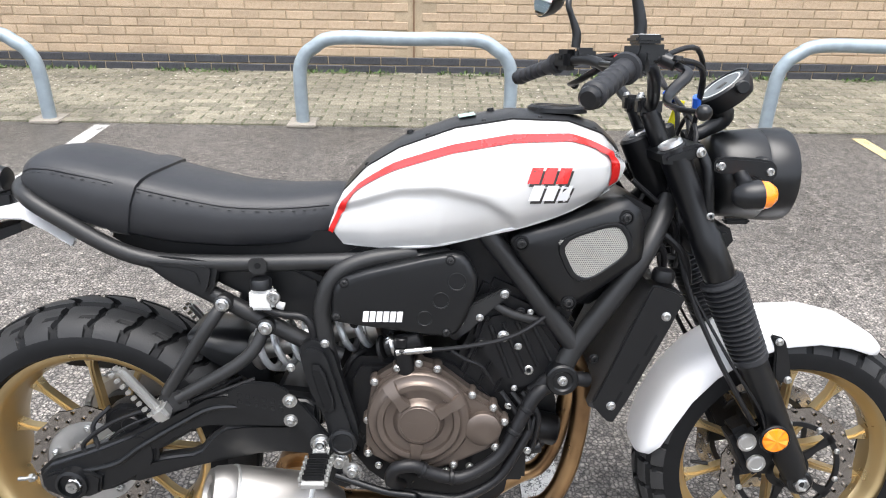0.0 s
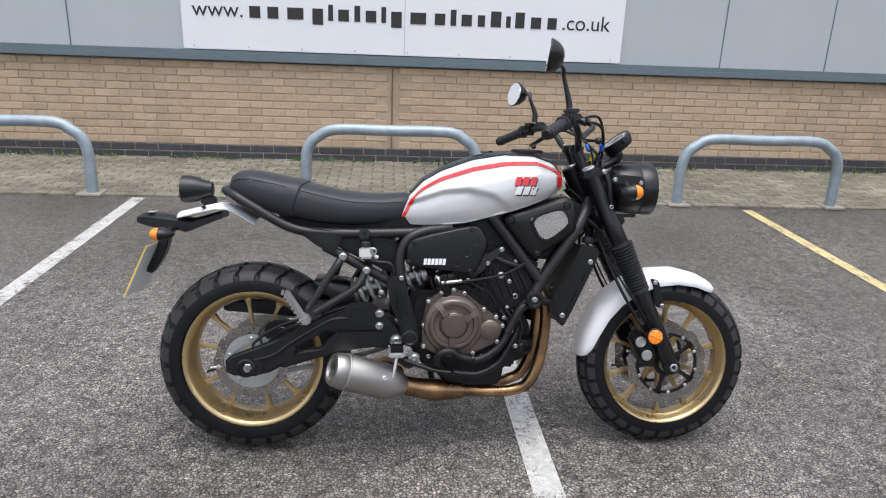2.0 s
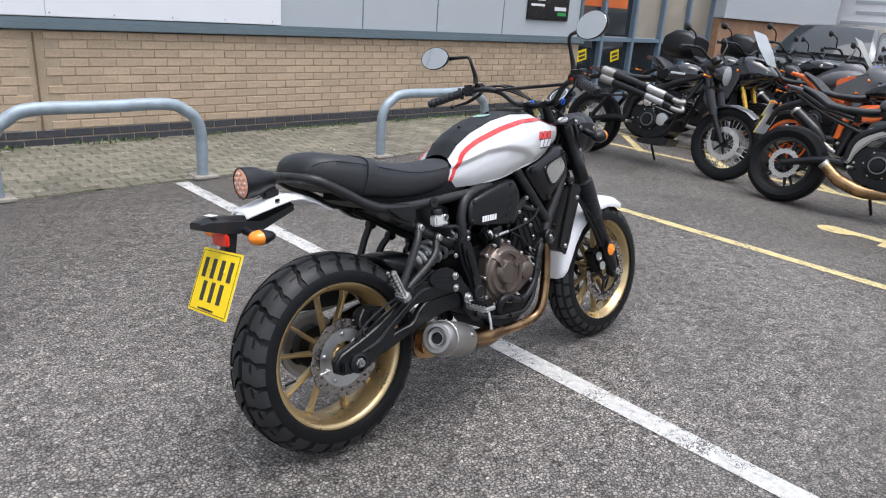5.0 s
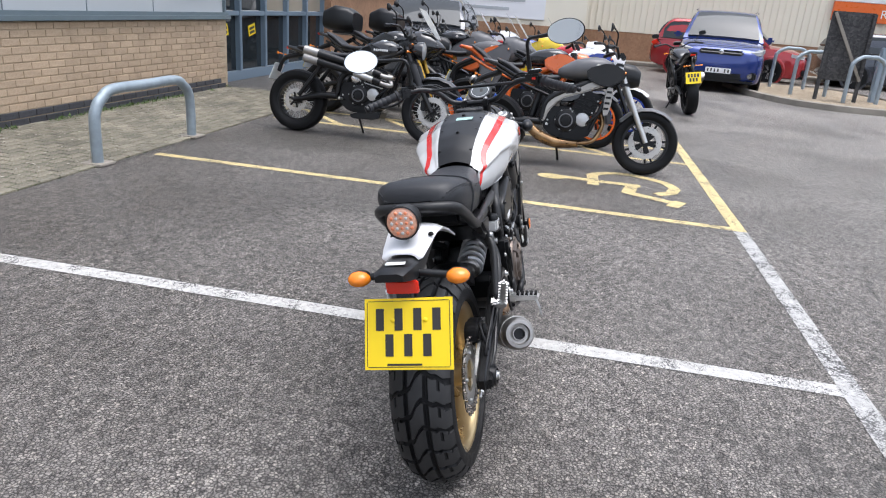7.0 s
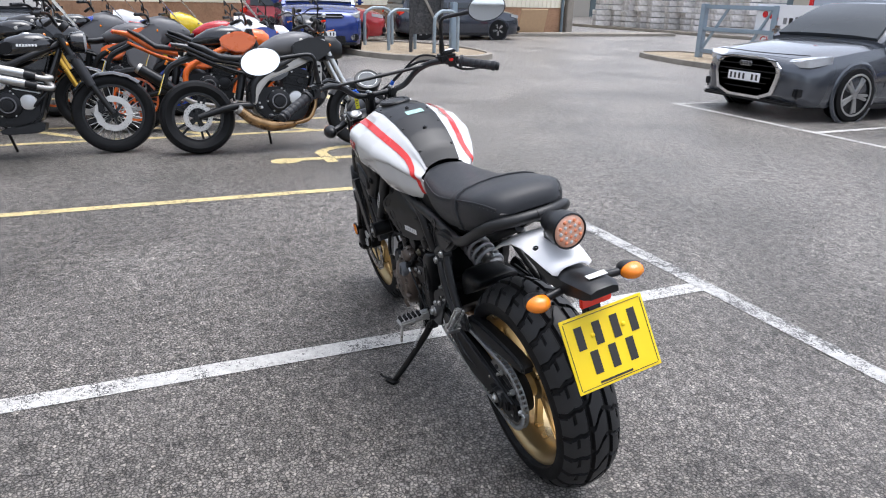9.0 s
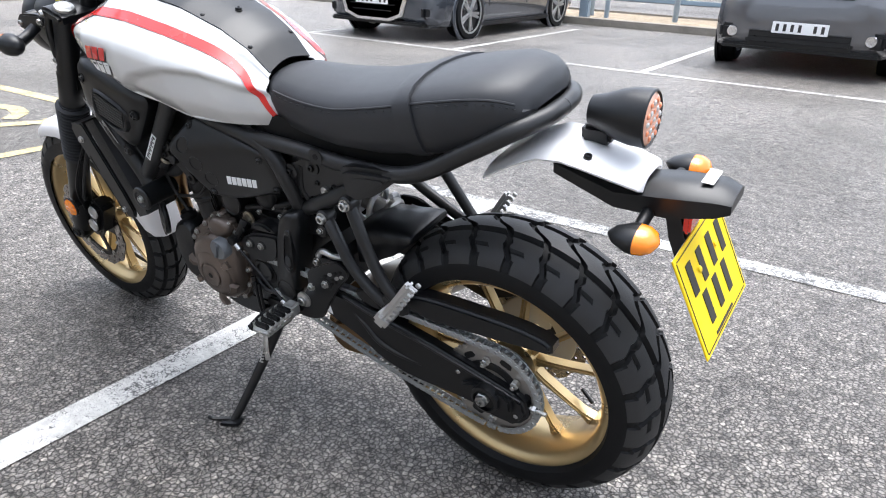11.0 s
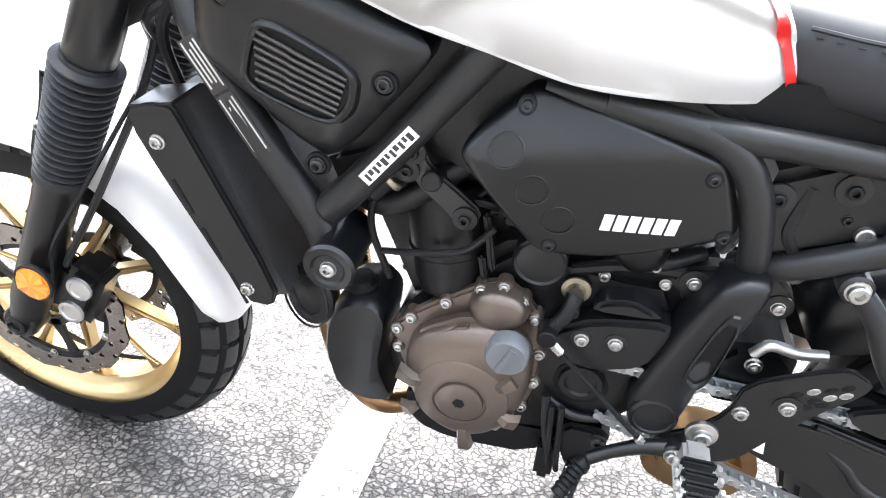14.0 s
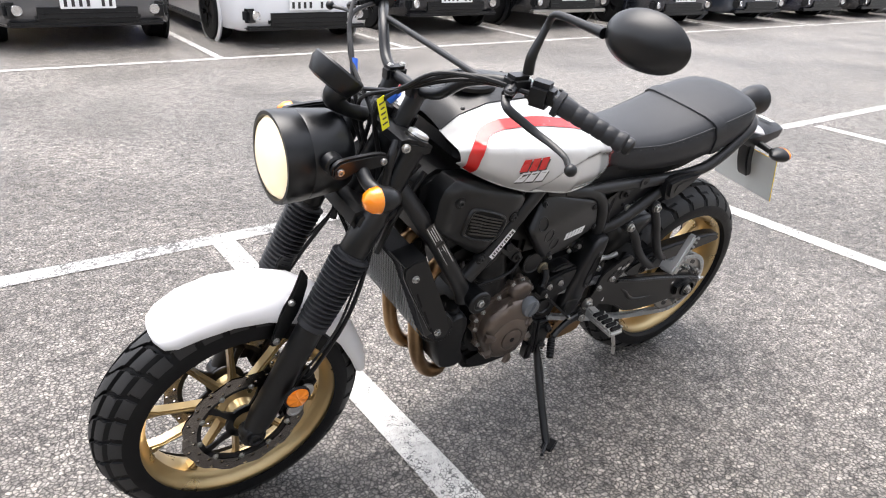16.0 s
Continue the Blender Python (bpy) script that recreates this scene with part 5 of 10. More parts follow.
spine = part("spine_cover", sheet(lambda u, v: tank_pt(u, abs(v * 2 - 1) * 0.165, 1 if v > 0.5 else -1) + Vector((0, 0, 0.0035)), 40, 16, 0.004), PLASTIC, tank, "matt black tank spine cover")
for u in (0.2, 0.5):
    part("spine_screw", screw(tank_pt(u + 0.03, 0, 1) + Vector((0, 0, 0.003)), (-0.2, 0, 1), 0.008), ENGINE, spine)
for u in (0.08, 0.3, 0.5, 0.7, 0.9):
    for s in (-1, 1):
        part("cover_rivet", dome(tank_pt(u, 0.14, s) + Vector((0, 0, 0.003)), 0.005, tank_n(u, 0.14, s), 0.6, 10), ENGINE, spine)
part("tank_sticker", moved(box((0, 0, 0), (0.03, 0.062, 0.0008), 0), Matrix.Translation(tank_pt(0.44, 0.0, 1) + Vector((0, -0.01, 0.0042))) @ pose(0, 0, 0, 0, -11, 0)), surface("printed_sticker", (0.35, 0.55, 0.5), 0.4, var=0.5, scale=90, bump=0), spine)
part("filler_cap", join(lathe([(0, 0.056), (0.008, 0.055), (0.012, 0.05), (0.012, 0.042), (0.01, 0.04), (0.012, 0.02)], tank_pt(0.78, 0, 1) + Vector((0, 0, 0.0)), (0.02, 0, 1), 40)), ENGINE, spine, "black fuel filler cap")

# seat
SX = [-0.775, -0.765, -0.74, -0.70, -0.62, -0.56, -0.50, -0.40, -0.31, -0.25, -0.21, -0.19]
S_TOP = [0.90, 0.921, 0.934, 0.936, 0.922, 0.908, 0.892, 0.872, 0.866, 0.869, 0.872, 0.868]
S_BOT = [0.868, 0.854, 0.84, 0.824, 0.8, 0.788, 0.775, 0.767, 0.768, 0.773, 0.785, 0.80]
S_W = [0.055, 0.088, 0.112, 0.127, 0.133, 0.131, 0.128, 0.119, 0.106, 0.093, 0.084, 0.07]


def seat_ring(x, grow=0.0, shear=0.0):
    top, bot, w = (float(np.interp(x, SX, a)) for a in (S_TOP, S_BOT, S_W))
    top, bot, w = top + grow, bot - grow * 0.5, w + grow
    h = top - bot
    half = [(0, top), (0.35 * w, top - 0.002), (0.68 * w, top - 0.008), (0.86 * w, top - 0.017), (0.955 * w, top - 0.03), (w, top - 0.5 * h), (0.975 * w, bot + 0.3 * h), (0.93 * w, bot + 0.08 * h), (0.8 * w, bot), (0.4 * w, bot)]
    full = [(y, z) for y, z in half] + [(0, bot)] + [(-y, z) for y, z in reversed(half[1:])]
    return [Vector((x + shear * ((z - bot) / h + 0.55 * max(0, 1 - (y / w) ** 2) * ((z - bot) / h)), y, z)) for y, z in full]


xs = [-0.775, -0.771, -0.765, -0.752, -0.735, -0.70, -0.66, -0.62, -0.585, -0.56, -0.53, -0.49, -0.45, -0.40, -0.35, -0.30, -0.27, -0.24, -0.215, -0.2, -0.19]
seat = part("seat", loft([seat_ring(x) for x in xs]), LEATHER, bike, "black stitched vinyl bench seat", sharp=60)
strap = []
for x, g in ((-0.608, 0.0), (-0.607, 0.0045), (-0.588, 0.0055), (-0.572, 0.0045), (-0.571, 0.0)):
    r = seat_ring(x, g, 0.03)
    for p in r:
        ref = float(np.interp(p.x, SX, S_TOP)) - float(np.interp(x, SX, S_TOP))
        p.z += ref * max(0, min(1, (p.z - 0.80) / 0.1))
    strap.append(r)
part("seat_strap", loft(strap, False), LEATHER, seat, "black seat strap", sharp=60)
for s in (-1, 1):
    pts = []
    for x in (-0.755, -0.73, -0.69, -0.64, -0.585, -0.53, -0.47, -0.4, -0.33, -0.27, -0.22):
        top, w = float(np.interp(x, SX, S_TOP)), float(np.interp(x, SX, S_W))
        pts.append((x, s * w * 0.945, top - 0.027))
    part("seat_seam", tube(pts, 0.0022, 6), LEATHER, seat)
    for i in range(60):
        q = i / 59
        k = q * (len(pts) - 1)
        a, b = Vector(pts[int(k)]), Vector(pts[min(len(pts) - 1, int(k) + 1)])
        if i % 2 == 0:
            p = a.lerp(b, k - int(k)) + Vector((0, 0, -0.006))
            part("stitch", box((p.x, p.y + 0.0035 * s, p.z), (0.006, 0.0015, 0.0012), 0), FRAME, seat)

# side panels
pr = [(-0.21, 0.655), (-0.206, 0.713), (-0.179, 0.736), (0.002, 0.779), (0.03, 0.772), (0.055, 0.722), (0.02, 0.631), (-0.005, 0.62), (-0.196, 0.645)]
pl = [(0.07, 0.7), (0.066, 0.715), (0.012, 0.77), (-0.002, 0.771), (-0.18, 0.722), (-0.19, 0.71), (-0.216, 0.647), (-0.21, 0.63), (-0.1, 0.595), (-0.026, 0.594), (-0.012, 0.602)]
# the left panel stands closer in towards the seat
SKEW = Matrix(((1, 0, 0, 0), (0.18, 1, 0, 0), (0, 0, 1, 0), (0, 0, 0, 1)))


def crowned(bm, m, amount):
    """Skew a panel part and bow it outwards across its height."""
    for v in bm.verts:
        v.co.y += amount * (1 - ((v.co.z - 0.685) / 0.085) ** 2)
        if amount > 0:
            v.co.y -= 0.42 * max(0.0, v.co.z - 0.705 + 0.1 * v.co.x)
    return moved(bm, m)


def carve(bm, tools):
    """Cut the closed tool meshes out of a closed mesh."""
    obs = []
    for b in [bm] + tools:
        me = bpy.data.meshes.new("carving")
        bmesh.ops.recalc_face_normals(b, faces=b.faces[:])
        b.to_mesh(me)
        b.free()
        ob = bpy.data.objects.new("carving", me)
        scene.collection.objects.link(ob)
        obs.append(ob)
    for tool in obs[1:]:
        cut = obs[0].modifiers.new("cut", "BOOLEAN")
        cut.operation, cut.object, cut.solver = "DIFFERENCE", tool, "EXACT"
    me = bpy.data.meshes.new_from_object(obs[0].evaluated_get(bpy.context.evaluated_depsgraph_get()))
    out = bmesh.new()
    out.from_mesh(me)
    for ob in obs:
        old = ob.data
        bpy.data.objects.remove(ob)
        bpy.data.meshes.remove(old)
    bpy.data.meshes.remove(me)
    return out


for s, out, y in ((-1, pr, 0.163), (1, pl, 0.142)):
    sk, bow = (SKEW, 0.006) if s > 0 else (Matrix.Identity(4), -0.003)
    oo = soften(out, 1 if s < 0 else 2)
    cx, cz = sum(q[0] for q in oo) / len(oo), sum(q[1] for q in oo) / len(oo)
    shell = [[(cx + (x - cx) * k, (y - d) * s, cz + (z - cz) * k) for x, z in oo] for k, d in ((0.985, 0.03), (1.0, 0.026), (1.0, 0.0095), (0.99, 0.0065), (0.955, 0.0022), (0.93, 0.0007), (0.9, 0.0002), (0.75, 0.0001), (0.6, 0.0001), (0.45, 0.0), (0.3, 0.0), (0.15, 0.0), (0.05, 0.0))]
    holes = ((0.012, 0.727, 0.0145), (-0.016, 0.692, 0.0135), (-0.044, 0.658, 0.0125)) if s < 0 else ((0.025, 0.712, 0.0155), (-0.005, 0.674, 0.0155), (-0.035, 0.641, 0.0155))
    tools = [crowned(lathe([(-0.008, 0.001), (-0.008, r - 0.002), (-0.0065, r), (0.01, r), (0.01, 0.001)], (x, y * s, z), (0, s, 0), 32), sk, bow) for x, z, r in holes]
    pan = part("side_panel", carve(crowned(loft(shell), sk, bow), tools), BLACK, bike, "satin black side panel with plain white lettering bars", sharp=50)
    for x, z, r in holes:
        part("panel_ring", crowned(lathe([(-0.003, r - 0.0002), (0.0003, r - 0.0002), (0.0009, r + 0.0007), (0.0007, r + 0.0016), (-0.001, r + 0.0026)], (x, y * s, z), (0, s, 0), 32), sk, bow), BLACK, pan)
    for x, z in ((-0.185, 0.722), (0.0, 0.765), (-0.2, 0.66), (-0.005, 0.632)) if s < 0 else ((0.013, 0.753), (-0.174, 0.702), (-0.201, 0.637), (-0.03, 0.609)):
        part("screw_seat", crowned(lathe([(-0.001, 0.0095), (0.0012, 0.009), (0.0015, 0.0078)], (x, (y - 0.001) * s, z), (0, s, 0), 20), sk, bow), RUBBER, pan)
        part("panel_screw", crowned(screw((x, y * s, z), (0, s, 0), 0.0065), sk, bow), FRAME, pan)
    x0, x1 = (-0.154, -0.082) if s < 0 else (-0.077, -0.155)
    for b in lettered_bars(6, x0, 0.651 if s < 0 else 0.635, x1 - x0, 0.0195, 0.12 * -s, 0.2, (y - 0.0006) * s, 0.0014 * s):
        part("lettering_bar", crowned(b, sk, bow), WHITEINK, pan)

# air scoops
sr = [(0.104, 0.80), (0.122, 0.82), (0.20, 0.845), (0.30, 0.878), (0.335, 0.85), (0.34, 0.77), (0.326, 0.755), (0.214, 0.673), (0.188, 0.683), (0.109, 0.78)]
for s in (-1, 1):
    scp = part("air_scoop", pillow(sr, 0.10 * s, 0.1665 * s, 0.02, 1), BLACK, bike, "satin black air scoop cover")
    inset = [(0.185, 0.803), (0.284, 0.838), (0.306, 0.809), (0.308, 0.784), (0.243, 0.734), (0.213, 0.742)] if s < 0 else [(0.268, 0.815), (0.18, 0.785), (0.19, 0.73), (0.274, 0.76)]
    if s < 0:
        cells = []
        d = 0.0036
        from_x, n = 0.18, 38
        poly = [Vector((a, b)) for a, b in inset]

        def inside(x, z):
            c = False
            for i in range(len(poly)):
                a, b = poly[i], poly[i - 1]
                if (a.y > z) != (b.y > z) and x < (b.x - a.x) * (z - a.y) / (b.y - a.y) + a.x:
                    c = not c
            return c
        for i in range(n):
            for j in range(32):
                x, z = from_x + d * i + (d / 2 if j % 2 else 0), 0.732 + d * 0.95 * j
                if inside(x, z):
                    cells.append(([(x - d / 2, -0.1685, z - d / 2), (x + d / 2, -0.1685, z - d / 2), (x + d / 2, -0.1685, z + d / 2), (x - d / 2, -0.1685, z + d / 2)], (x, -0.1685, z), 0.0012))
        part("mesh_insert", perforated(cells, 0.0008), surface("bright_mesh", (0.62, 0.6, 0.56), 0.4, 0.7, bump=0), scp, "bright perforated metal mesh")
        out = soften(inset, 2)
        cx, cz = sum(q[0] for q in out) / len(out), sum(q[1] for q in out) / len(out)
        loops = [[(cx + (x - cx) * k, y, cz + (z - cz) * k) for x, z in out] for k, y in ((0.95, -0.1665), (0.95, -0.1702), (1.0, -0.1712), (1.1, -0.1705), (1.14, -0.165))]
        part("mesh_rim", loft(loops, False), BLACK, scp)
        part("mesh_backing", plate([((a - 0.25) * 1.02 + 0.25, (b - 0.785) * 1.02 + 0.785) for a, b in inset], -0.1668, -0.1655, 0, 1), surface("mesh_shade", (0.12, 0.115, 0.11), 0.7, bump=0), scp)
    else:
        go = soften([(0.259, 0.812), (0.172, 0.776), (0.177, 0.742), (0.197, 0.722), (0.279, 0.75), (0.272, 0.782)], 2)
        gcx, gcz = sum(q[0] for q in go) / len(go), sum(q[1] for q in go) / len(go)
        part("grille_rim", loft([[(gcx + (x - gcx) * k, yy, gcz + (z - gcz) * k) for x, z in go] for k, yy in ((1.2, 0.162), (1.13, 0.171), (1.06, 0.1728), (1.0, 0.1715), (0.97, 0.1675))], False), BLACK, scp)
        part("grille_recess", plate(go, 0.1655, 0.1678, 0, 0), RUBBER, scp)
        for k in range(7):
            t0 = (k + 0.5) / 7
            a = Vector((0.266, 0.1695, 0.806)).lerp(Vector((0.268, 0.1695, 0.752)), t0)
            b = Vector((0.176, 0.1695, 0.771)).lerp(Vector((0.19, 0.1695, 0.727)), t0)
            mid_ = a.lerp(b, 0.42)
            part("grille_fin", tube([a, a.lerp(b, 0.36), mid_ + Vector((0, 0.0004, -0.0006)), b], 0.0021, 8, 3), SILVERF, scp)
    for x, z in ((0.122, 0.797), (0.21, 0.69), (0.3, 0.845)) if s < 0 else ((0.143, 0.767), (0.211, 0.672), (0.297, 0.83)):
        part("screw_seat", lathe([(-0.004, 0.0135), (0.001, 0.013), (0.0015, 0.0105), (-0.001, 0.0095)], (x, 0.164 * s, z), (0, s, 0), 24), RUBBER, scp)
        part("scoop_screw", screw((x, 0.164 * s, z), (0, s, 0), 0.0085), FRAME, scp)
part("airbox", plate([(-0.2, 0.78), (0.1, 0.80), (0.3, 0.88), (0.38, 0.84), (0.3, 0.66), (0.12, 0.67), (0.0, 0.62), (-0.19, 0.64)], -0.1, 0.1, 0.01), ENGINE, bike)

# radiator
RT, RB = Vector((0.385, 0, 0.705)), Vector((0.285, 0, 0.468))
core = part("radiator", loft([[(p.x + dx, y, p.z + dz) for y, dx, dz in ((-0.14, -0.02, 0.008), (0.14, -0.02, 0.008), (0.14, 0.02, -0.008), (-0.14, 0.02, -0.008))] for p in (RT, RB)]), CORE, bike, "black finned radiator with side guards")
for k in range(30):
    p = RT.lerp(RB, (k + 0.5) / 30)
    part("radiator_fin", box((p.x + 0.019, 0, p.z - 0.0075), (0.006, 0.272, 0.0022), 0), CORE, core)
cells = []
ud, d = (RB - RT).normalized(), 0.0105
for i in range(24):
    for j in range(24):
        c = RT + ud * (0.006 + d * i) + Vector((0.028, -0.126 + d * j + (d / 2 if i % 2 else 0), -0.011))
        e, f = ud * d / 2, Vector((0, d / 2, 0))
        cells.append(([c - e - f, c - e + f, c + e + f, c + e - f], c, 0.0044))
tagged(part("stone_guard", perforated(cells, 0.001), surface("grey_stone_guard", (0.3, 0.3, 0.29), 0.5, 0.5, bump=0), core), "grey perforated stone guard", kind="stuff")
for s in (-1, 1):
    go = [(0.36, 0.725), (0.412, 0.708), (0.418, 0.69), (0.312, 0.452), (0.296, 0.455), (0.266, 0.49), (0.272, 0.505), (0.352, 0.71)] if s < 0 else [(0.416, 0.7), (0.39, 0.714), (0.362, 0.714), (0.355, 0.7), (0.264, 0.505), (0.272, 0.477), (0.306, 0.478), (0.408, 0.668)]
    yg = 0.16 if s < 0 else 0.172
    g = part("radiator_guard", join(plate(go, (yg - 0.01) * s, yg * s, 0.003), box((0.385, (yg - 0.03) * s, 0.711), (0.05, 0.055, 0.004), 0.001, pose(0, 0, 0, 0, 8, 0)) if s < 0 else moved(box((0, 0, 0), (0.052, 0.06, 0.004), 0.001), pose(0.387, yg - 0.032, 0.71, 0, 12, 0))), BLACK, core, "folded black radiator side guard")
    for x, z in ((0.387, 0.665), (0.302, 0.488)) if s < 0 else ((0.384, 0.671), (0.3, 0.499)):
        part("guard_bolt", screw((x, yg * s, z), (0, s, 0), 0.0085), ZINC, g)
    for k in range(3):
        p = Vector((0.372 - 0.027 * k, (yg + 0.0002) * s, 0.63 - 0.056 * k))
        part("guard_slot", plate([(p.x, p.z), (p.x + 0.004, p.z - 0.002), (p.x - 0.014, p.z - 0.042), (p.x - 0.018, p.z - 0.04)], p.y, p.y + 0.0006 * s, 0, 0), RUBBER, g)
part("radiator_cap", lathe([(0, 0.02), (0.012, 0.021), (0.02, 0.018), (0.022, 0.008)], (0.385, -0.125, 0.722), (0.1, 0, 1), 16), ENGINE, core)

# engine
part("crankcase", plate([(-0.19, 0.56), (-0.10, 0.56), (0.0, 0.58), (0.09, 0.50), (0.15, 0.42), (0.155, 0.33), (0.10, 0.275), (-0.06, 0.27), (-0.14, 0.30), (-0.20, 0.38)], -0.125, 0.088, 0.015), ENGINE, bike, "black crankcase")
part("cylinder_block", moved(box((0, -0.03, 0.09), (0.15, 0.18, 0.2), 0.014), pose(0.06, 0, 0.47, 0, 24, 0)), ENGINE, bike, "black cylinder block")
for s in (-1,):
    for k in range(4):
        part("block_rib", moved(box((-0.05 + 0.034 * k, 0.122 * s, 0.10), (0.008, 0.01, 0.13), 0.003), pose(0.06, 0, 0.47, 0, 24, 0)), ENGINE, bike)
    part("block_plug", screw((0.15, 0.126 * s, 0.545), (0, s, 0), 0.012), ZINC, bike)
part("cylinder_head", moved(box((0, -0.02, 0.2), (0.19, 0.21, 0.07), 0.015), pose(0.06, 0, 0.47, 0, 24, 0)), ENGINE, bike, "black cylinder head")
part("sump", plate([(-0.12, 0.30), (0.13, 0.30), (0.12, 0.235), (0.06, 0.215), (-0.06, 0.22)], -0.09, 0.09, 0.015), ENGINE, bike)
part("oil_filter", rod((0.17, 0.0, 0.36), (0.235, 0.0, 0.345), 0.034), ENGINE, bike)
for sd in (-1,):
    bk = part("cylinder_cover", plate([(0.06, 0.655), (0.15, 0.672), (0.222, 0.57), (0.215, 0.528), (0.115, 0.495), (0.045, 0.6)], 0.1 * sd, 0.132 * sd, 0.008), ENGINE, bike, "black ribbed cylinder side cover")
    for k in range(4):
        a, b = Vector((0.075 + 0.024 * k, 0.132 * sd, 0.635 + 0.004 * k)), Vector((0.118 + 0.024 * k, 0.132 * sd, 0.53 + 0.012 * k))
        part("cover_rib", tube([a, b], 0.0045, 8, 3), ENGINE, bk)
    for x, z in ((0.07, 0.645), (0.148, 0.66), (0.205, 0.56), (0.125, 0.508), (0.06, 0.6)):
        part("cover_bolt", screw((x, 0.132 * sd, z), (0, sd, 0), 0.006), ZINC if x > 0.1 else ENGINE, bk)
brl = part("cylinder_barrel", lathe([(0, 0.05), (0.012, 0.052), (0.05, 0.051), (0.053, 0.0535), (0.06, 0.0535), (0.063, 0.0505), (0.12, 0.049), (0.135, 0.044)], (0.074, 0.055, 0.488), (0.2, 0, 1), 40), ENGINE, bike, "black round cylinder casting")
for z in (0.52, 0.575):
    part("barrel_rib", moved(box((0, 0, 0), (0.008, 0.012, 0.075), 0.003), pose(0.035, 0.1, z, 0, 11, 0)), ENGINE, brl)
arm = part("arm_bracket", plate([(0.135, 0.69), (0.116, 0.7), (0.103, 0.668), (0.069, 0.643), (0.045, 0.625), (0.05, 0.605), (0.07, 0.602), (0.085, 0.618), (0.122, 0.648)], 0.112, 0.123, 0.003), BLACK, bike, "black cast arm bracket")
for x, z in ((0.122, 0.684), (0.062, 0.615), (0.128, 0.662)):
    part("arm_boss", lathe([(0, 0.014), (0.004, 0.0135), (0.005, 0.01)], (x, 0.1225, z), (0, 1, 0), 24), BLACK, arm)
    part("arm_bolt", screw((x, 0.127, z), (0, 1, 0), 0.008), ENGINE, arm)
for p, d in (((0.15, 0.11, 0.64), (0.6, 0.3, -0.5)), ((0.165, 0.1, 0.61), (0.2, 0.6, 0.6)), ((0.1, 0.1, 0.65), (0, 1, 0.2))):
    part("hose_joint", rod(p, Vector(p) + Vector(d) * 0.035, 0.011, 16), HOSE, bike)
part("thermostat_hose", tube([(0.19, 0.09, 0.6), (0.15, 0.105, 0.605), (0.11, 0.1, 0.63), (0.07, 0.08, 0.66)], 0.0135, 14), HOSE, bike)
part("sensor_lead", tube([(0.15, 0.1, 0.66), (0.165, 0.115, 0.62), (0.17, 0.11, 0.57), (0.15, 0.1, 0.5)], 0.0045, 8), HOSE, bike)
part("sensor_lead", tube([(0.03, 0.11, 0.6), (0.06, 0.118, 0.57), (0.11, 0.117, 0.555), (0.16, 0.105, 0.54)], 0.004, 8), HOSE, bike)
part("copper_clip", ring((0.147, 0.118, 0.643), (0.5, 0.3, -0.6), 0.011, 0.0145, -0.004, 0.004, 20), GOLDCLIP, bike)
part("coil_cover", plate([(0.0, 0.648), (0.02, 0.672), (0.06, 0.69), (0.1, 0.712), (0.112, 0.7), (0.07, 0.664), (0.03, 0.62), (0.008, 0.622)], -0.14, -0.15, 0.003), FRAME, bike, "grey cast bracket arm")
for x, z, r in ((0.098, 0.7, 0.008), (0.016, 0.648, 0.011), (0.055, 0.655, 0.007), (0.1, 0.615, 0.011), (0.128, 0.595, 0.007)):
    part("block_bolt", screw((x, -0.15 if z > 0.62 else -0.138, z), (0, -1, 0), r), ZINC, bike)
part("head_pipe", tube([(0.065, -0.135, 0.685), (0.11, -0.14, 0.66), (0.16, -0.135, 0.645), (0.185, -0.12, 0.64)], 0.009, 12), FRAME, bike)
part("intake_stub", join(rod((-0.115, -0.14, 0.592), (-0.05, -0.145, 0.612), 0.019, 20), rod((-0.125, -0.138, 0.588), (-0.118, -0.14, 0.59), 0.024, 20)), RUBBER, bike)
part("intake_clip", ring((-0.1, -0.1405, 0.5965), (0.95, -0.07, 0.3), 0.0185, 0.0215, -0.004, 0.004, 24), ZINC, bike)
part("drain_bolt", screw((-0.105, -0.146, 0.602), (0, -1, 0), 0.013), ZINC, bike)
for k in range(3):
    part("vent_hose", tube([(0.1 + 0.02 * k, -0.13, 0.5), (0.13 + 0.02 * k, -0.142, 0.46), (0.14 + 0.015 * k, -0.135, 0.41), (0.12 + 0.02 * k, -0.12, 0.36)], 0.0055, 8), HOSE, bike)
for x, z in ((0.115, 0.475), (0.14, 0.43), (0.12, 0.4), (0.155, 0.38), (-0.13, 0.345), (0.0, 0.335), (0.045, 0.345)):
    part("case_bolt", screw((x, -0.138, z), (0, -1, 0), 0.0075), ZINC, bike)
part("oil_cooler", join(box((0.13, -0.09, 0.34), (0.05, 0.08, 0.07), 0.008), rod((0.16, -0.11, 0.37), (0.185, -0.11, 0.375), 0.014, 16)), ENGINE, bike)
part("pickup_lead", tube([(0.005, -0.15, 0.59), (0.03, -0.152, 0.575), (0.06, -0.15, 0.56), (0.085, -0.14, 0.52)], 0.0035, 8), HOSE, bike)
part("hose_elbow", tube([(0.16, -0.13, 0.5), (0.19, -0.14, 0.53), (0.235, -0.138, 0.532), (0.262, -0.13, 0.525)], 0.014, 14), HOSE, bike)
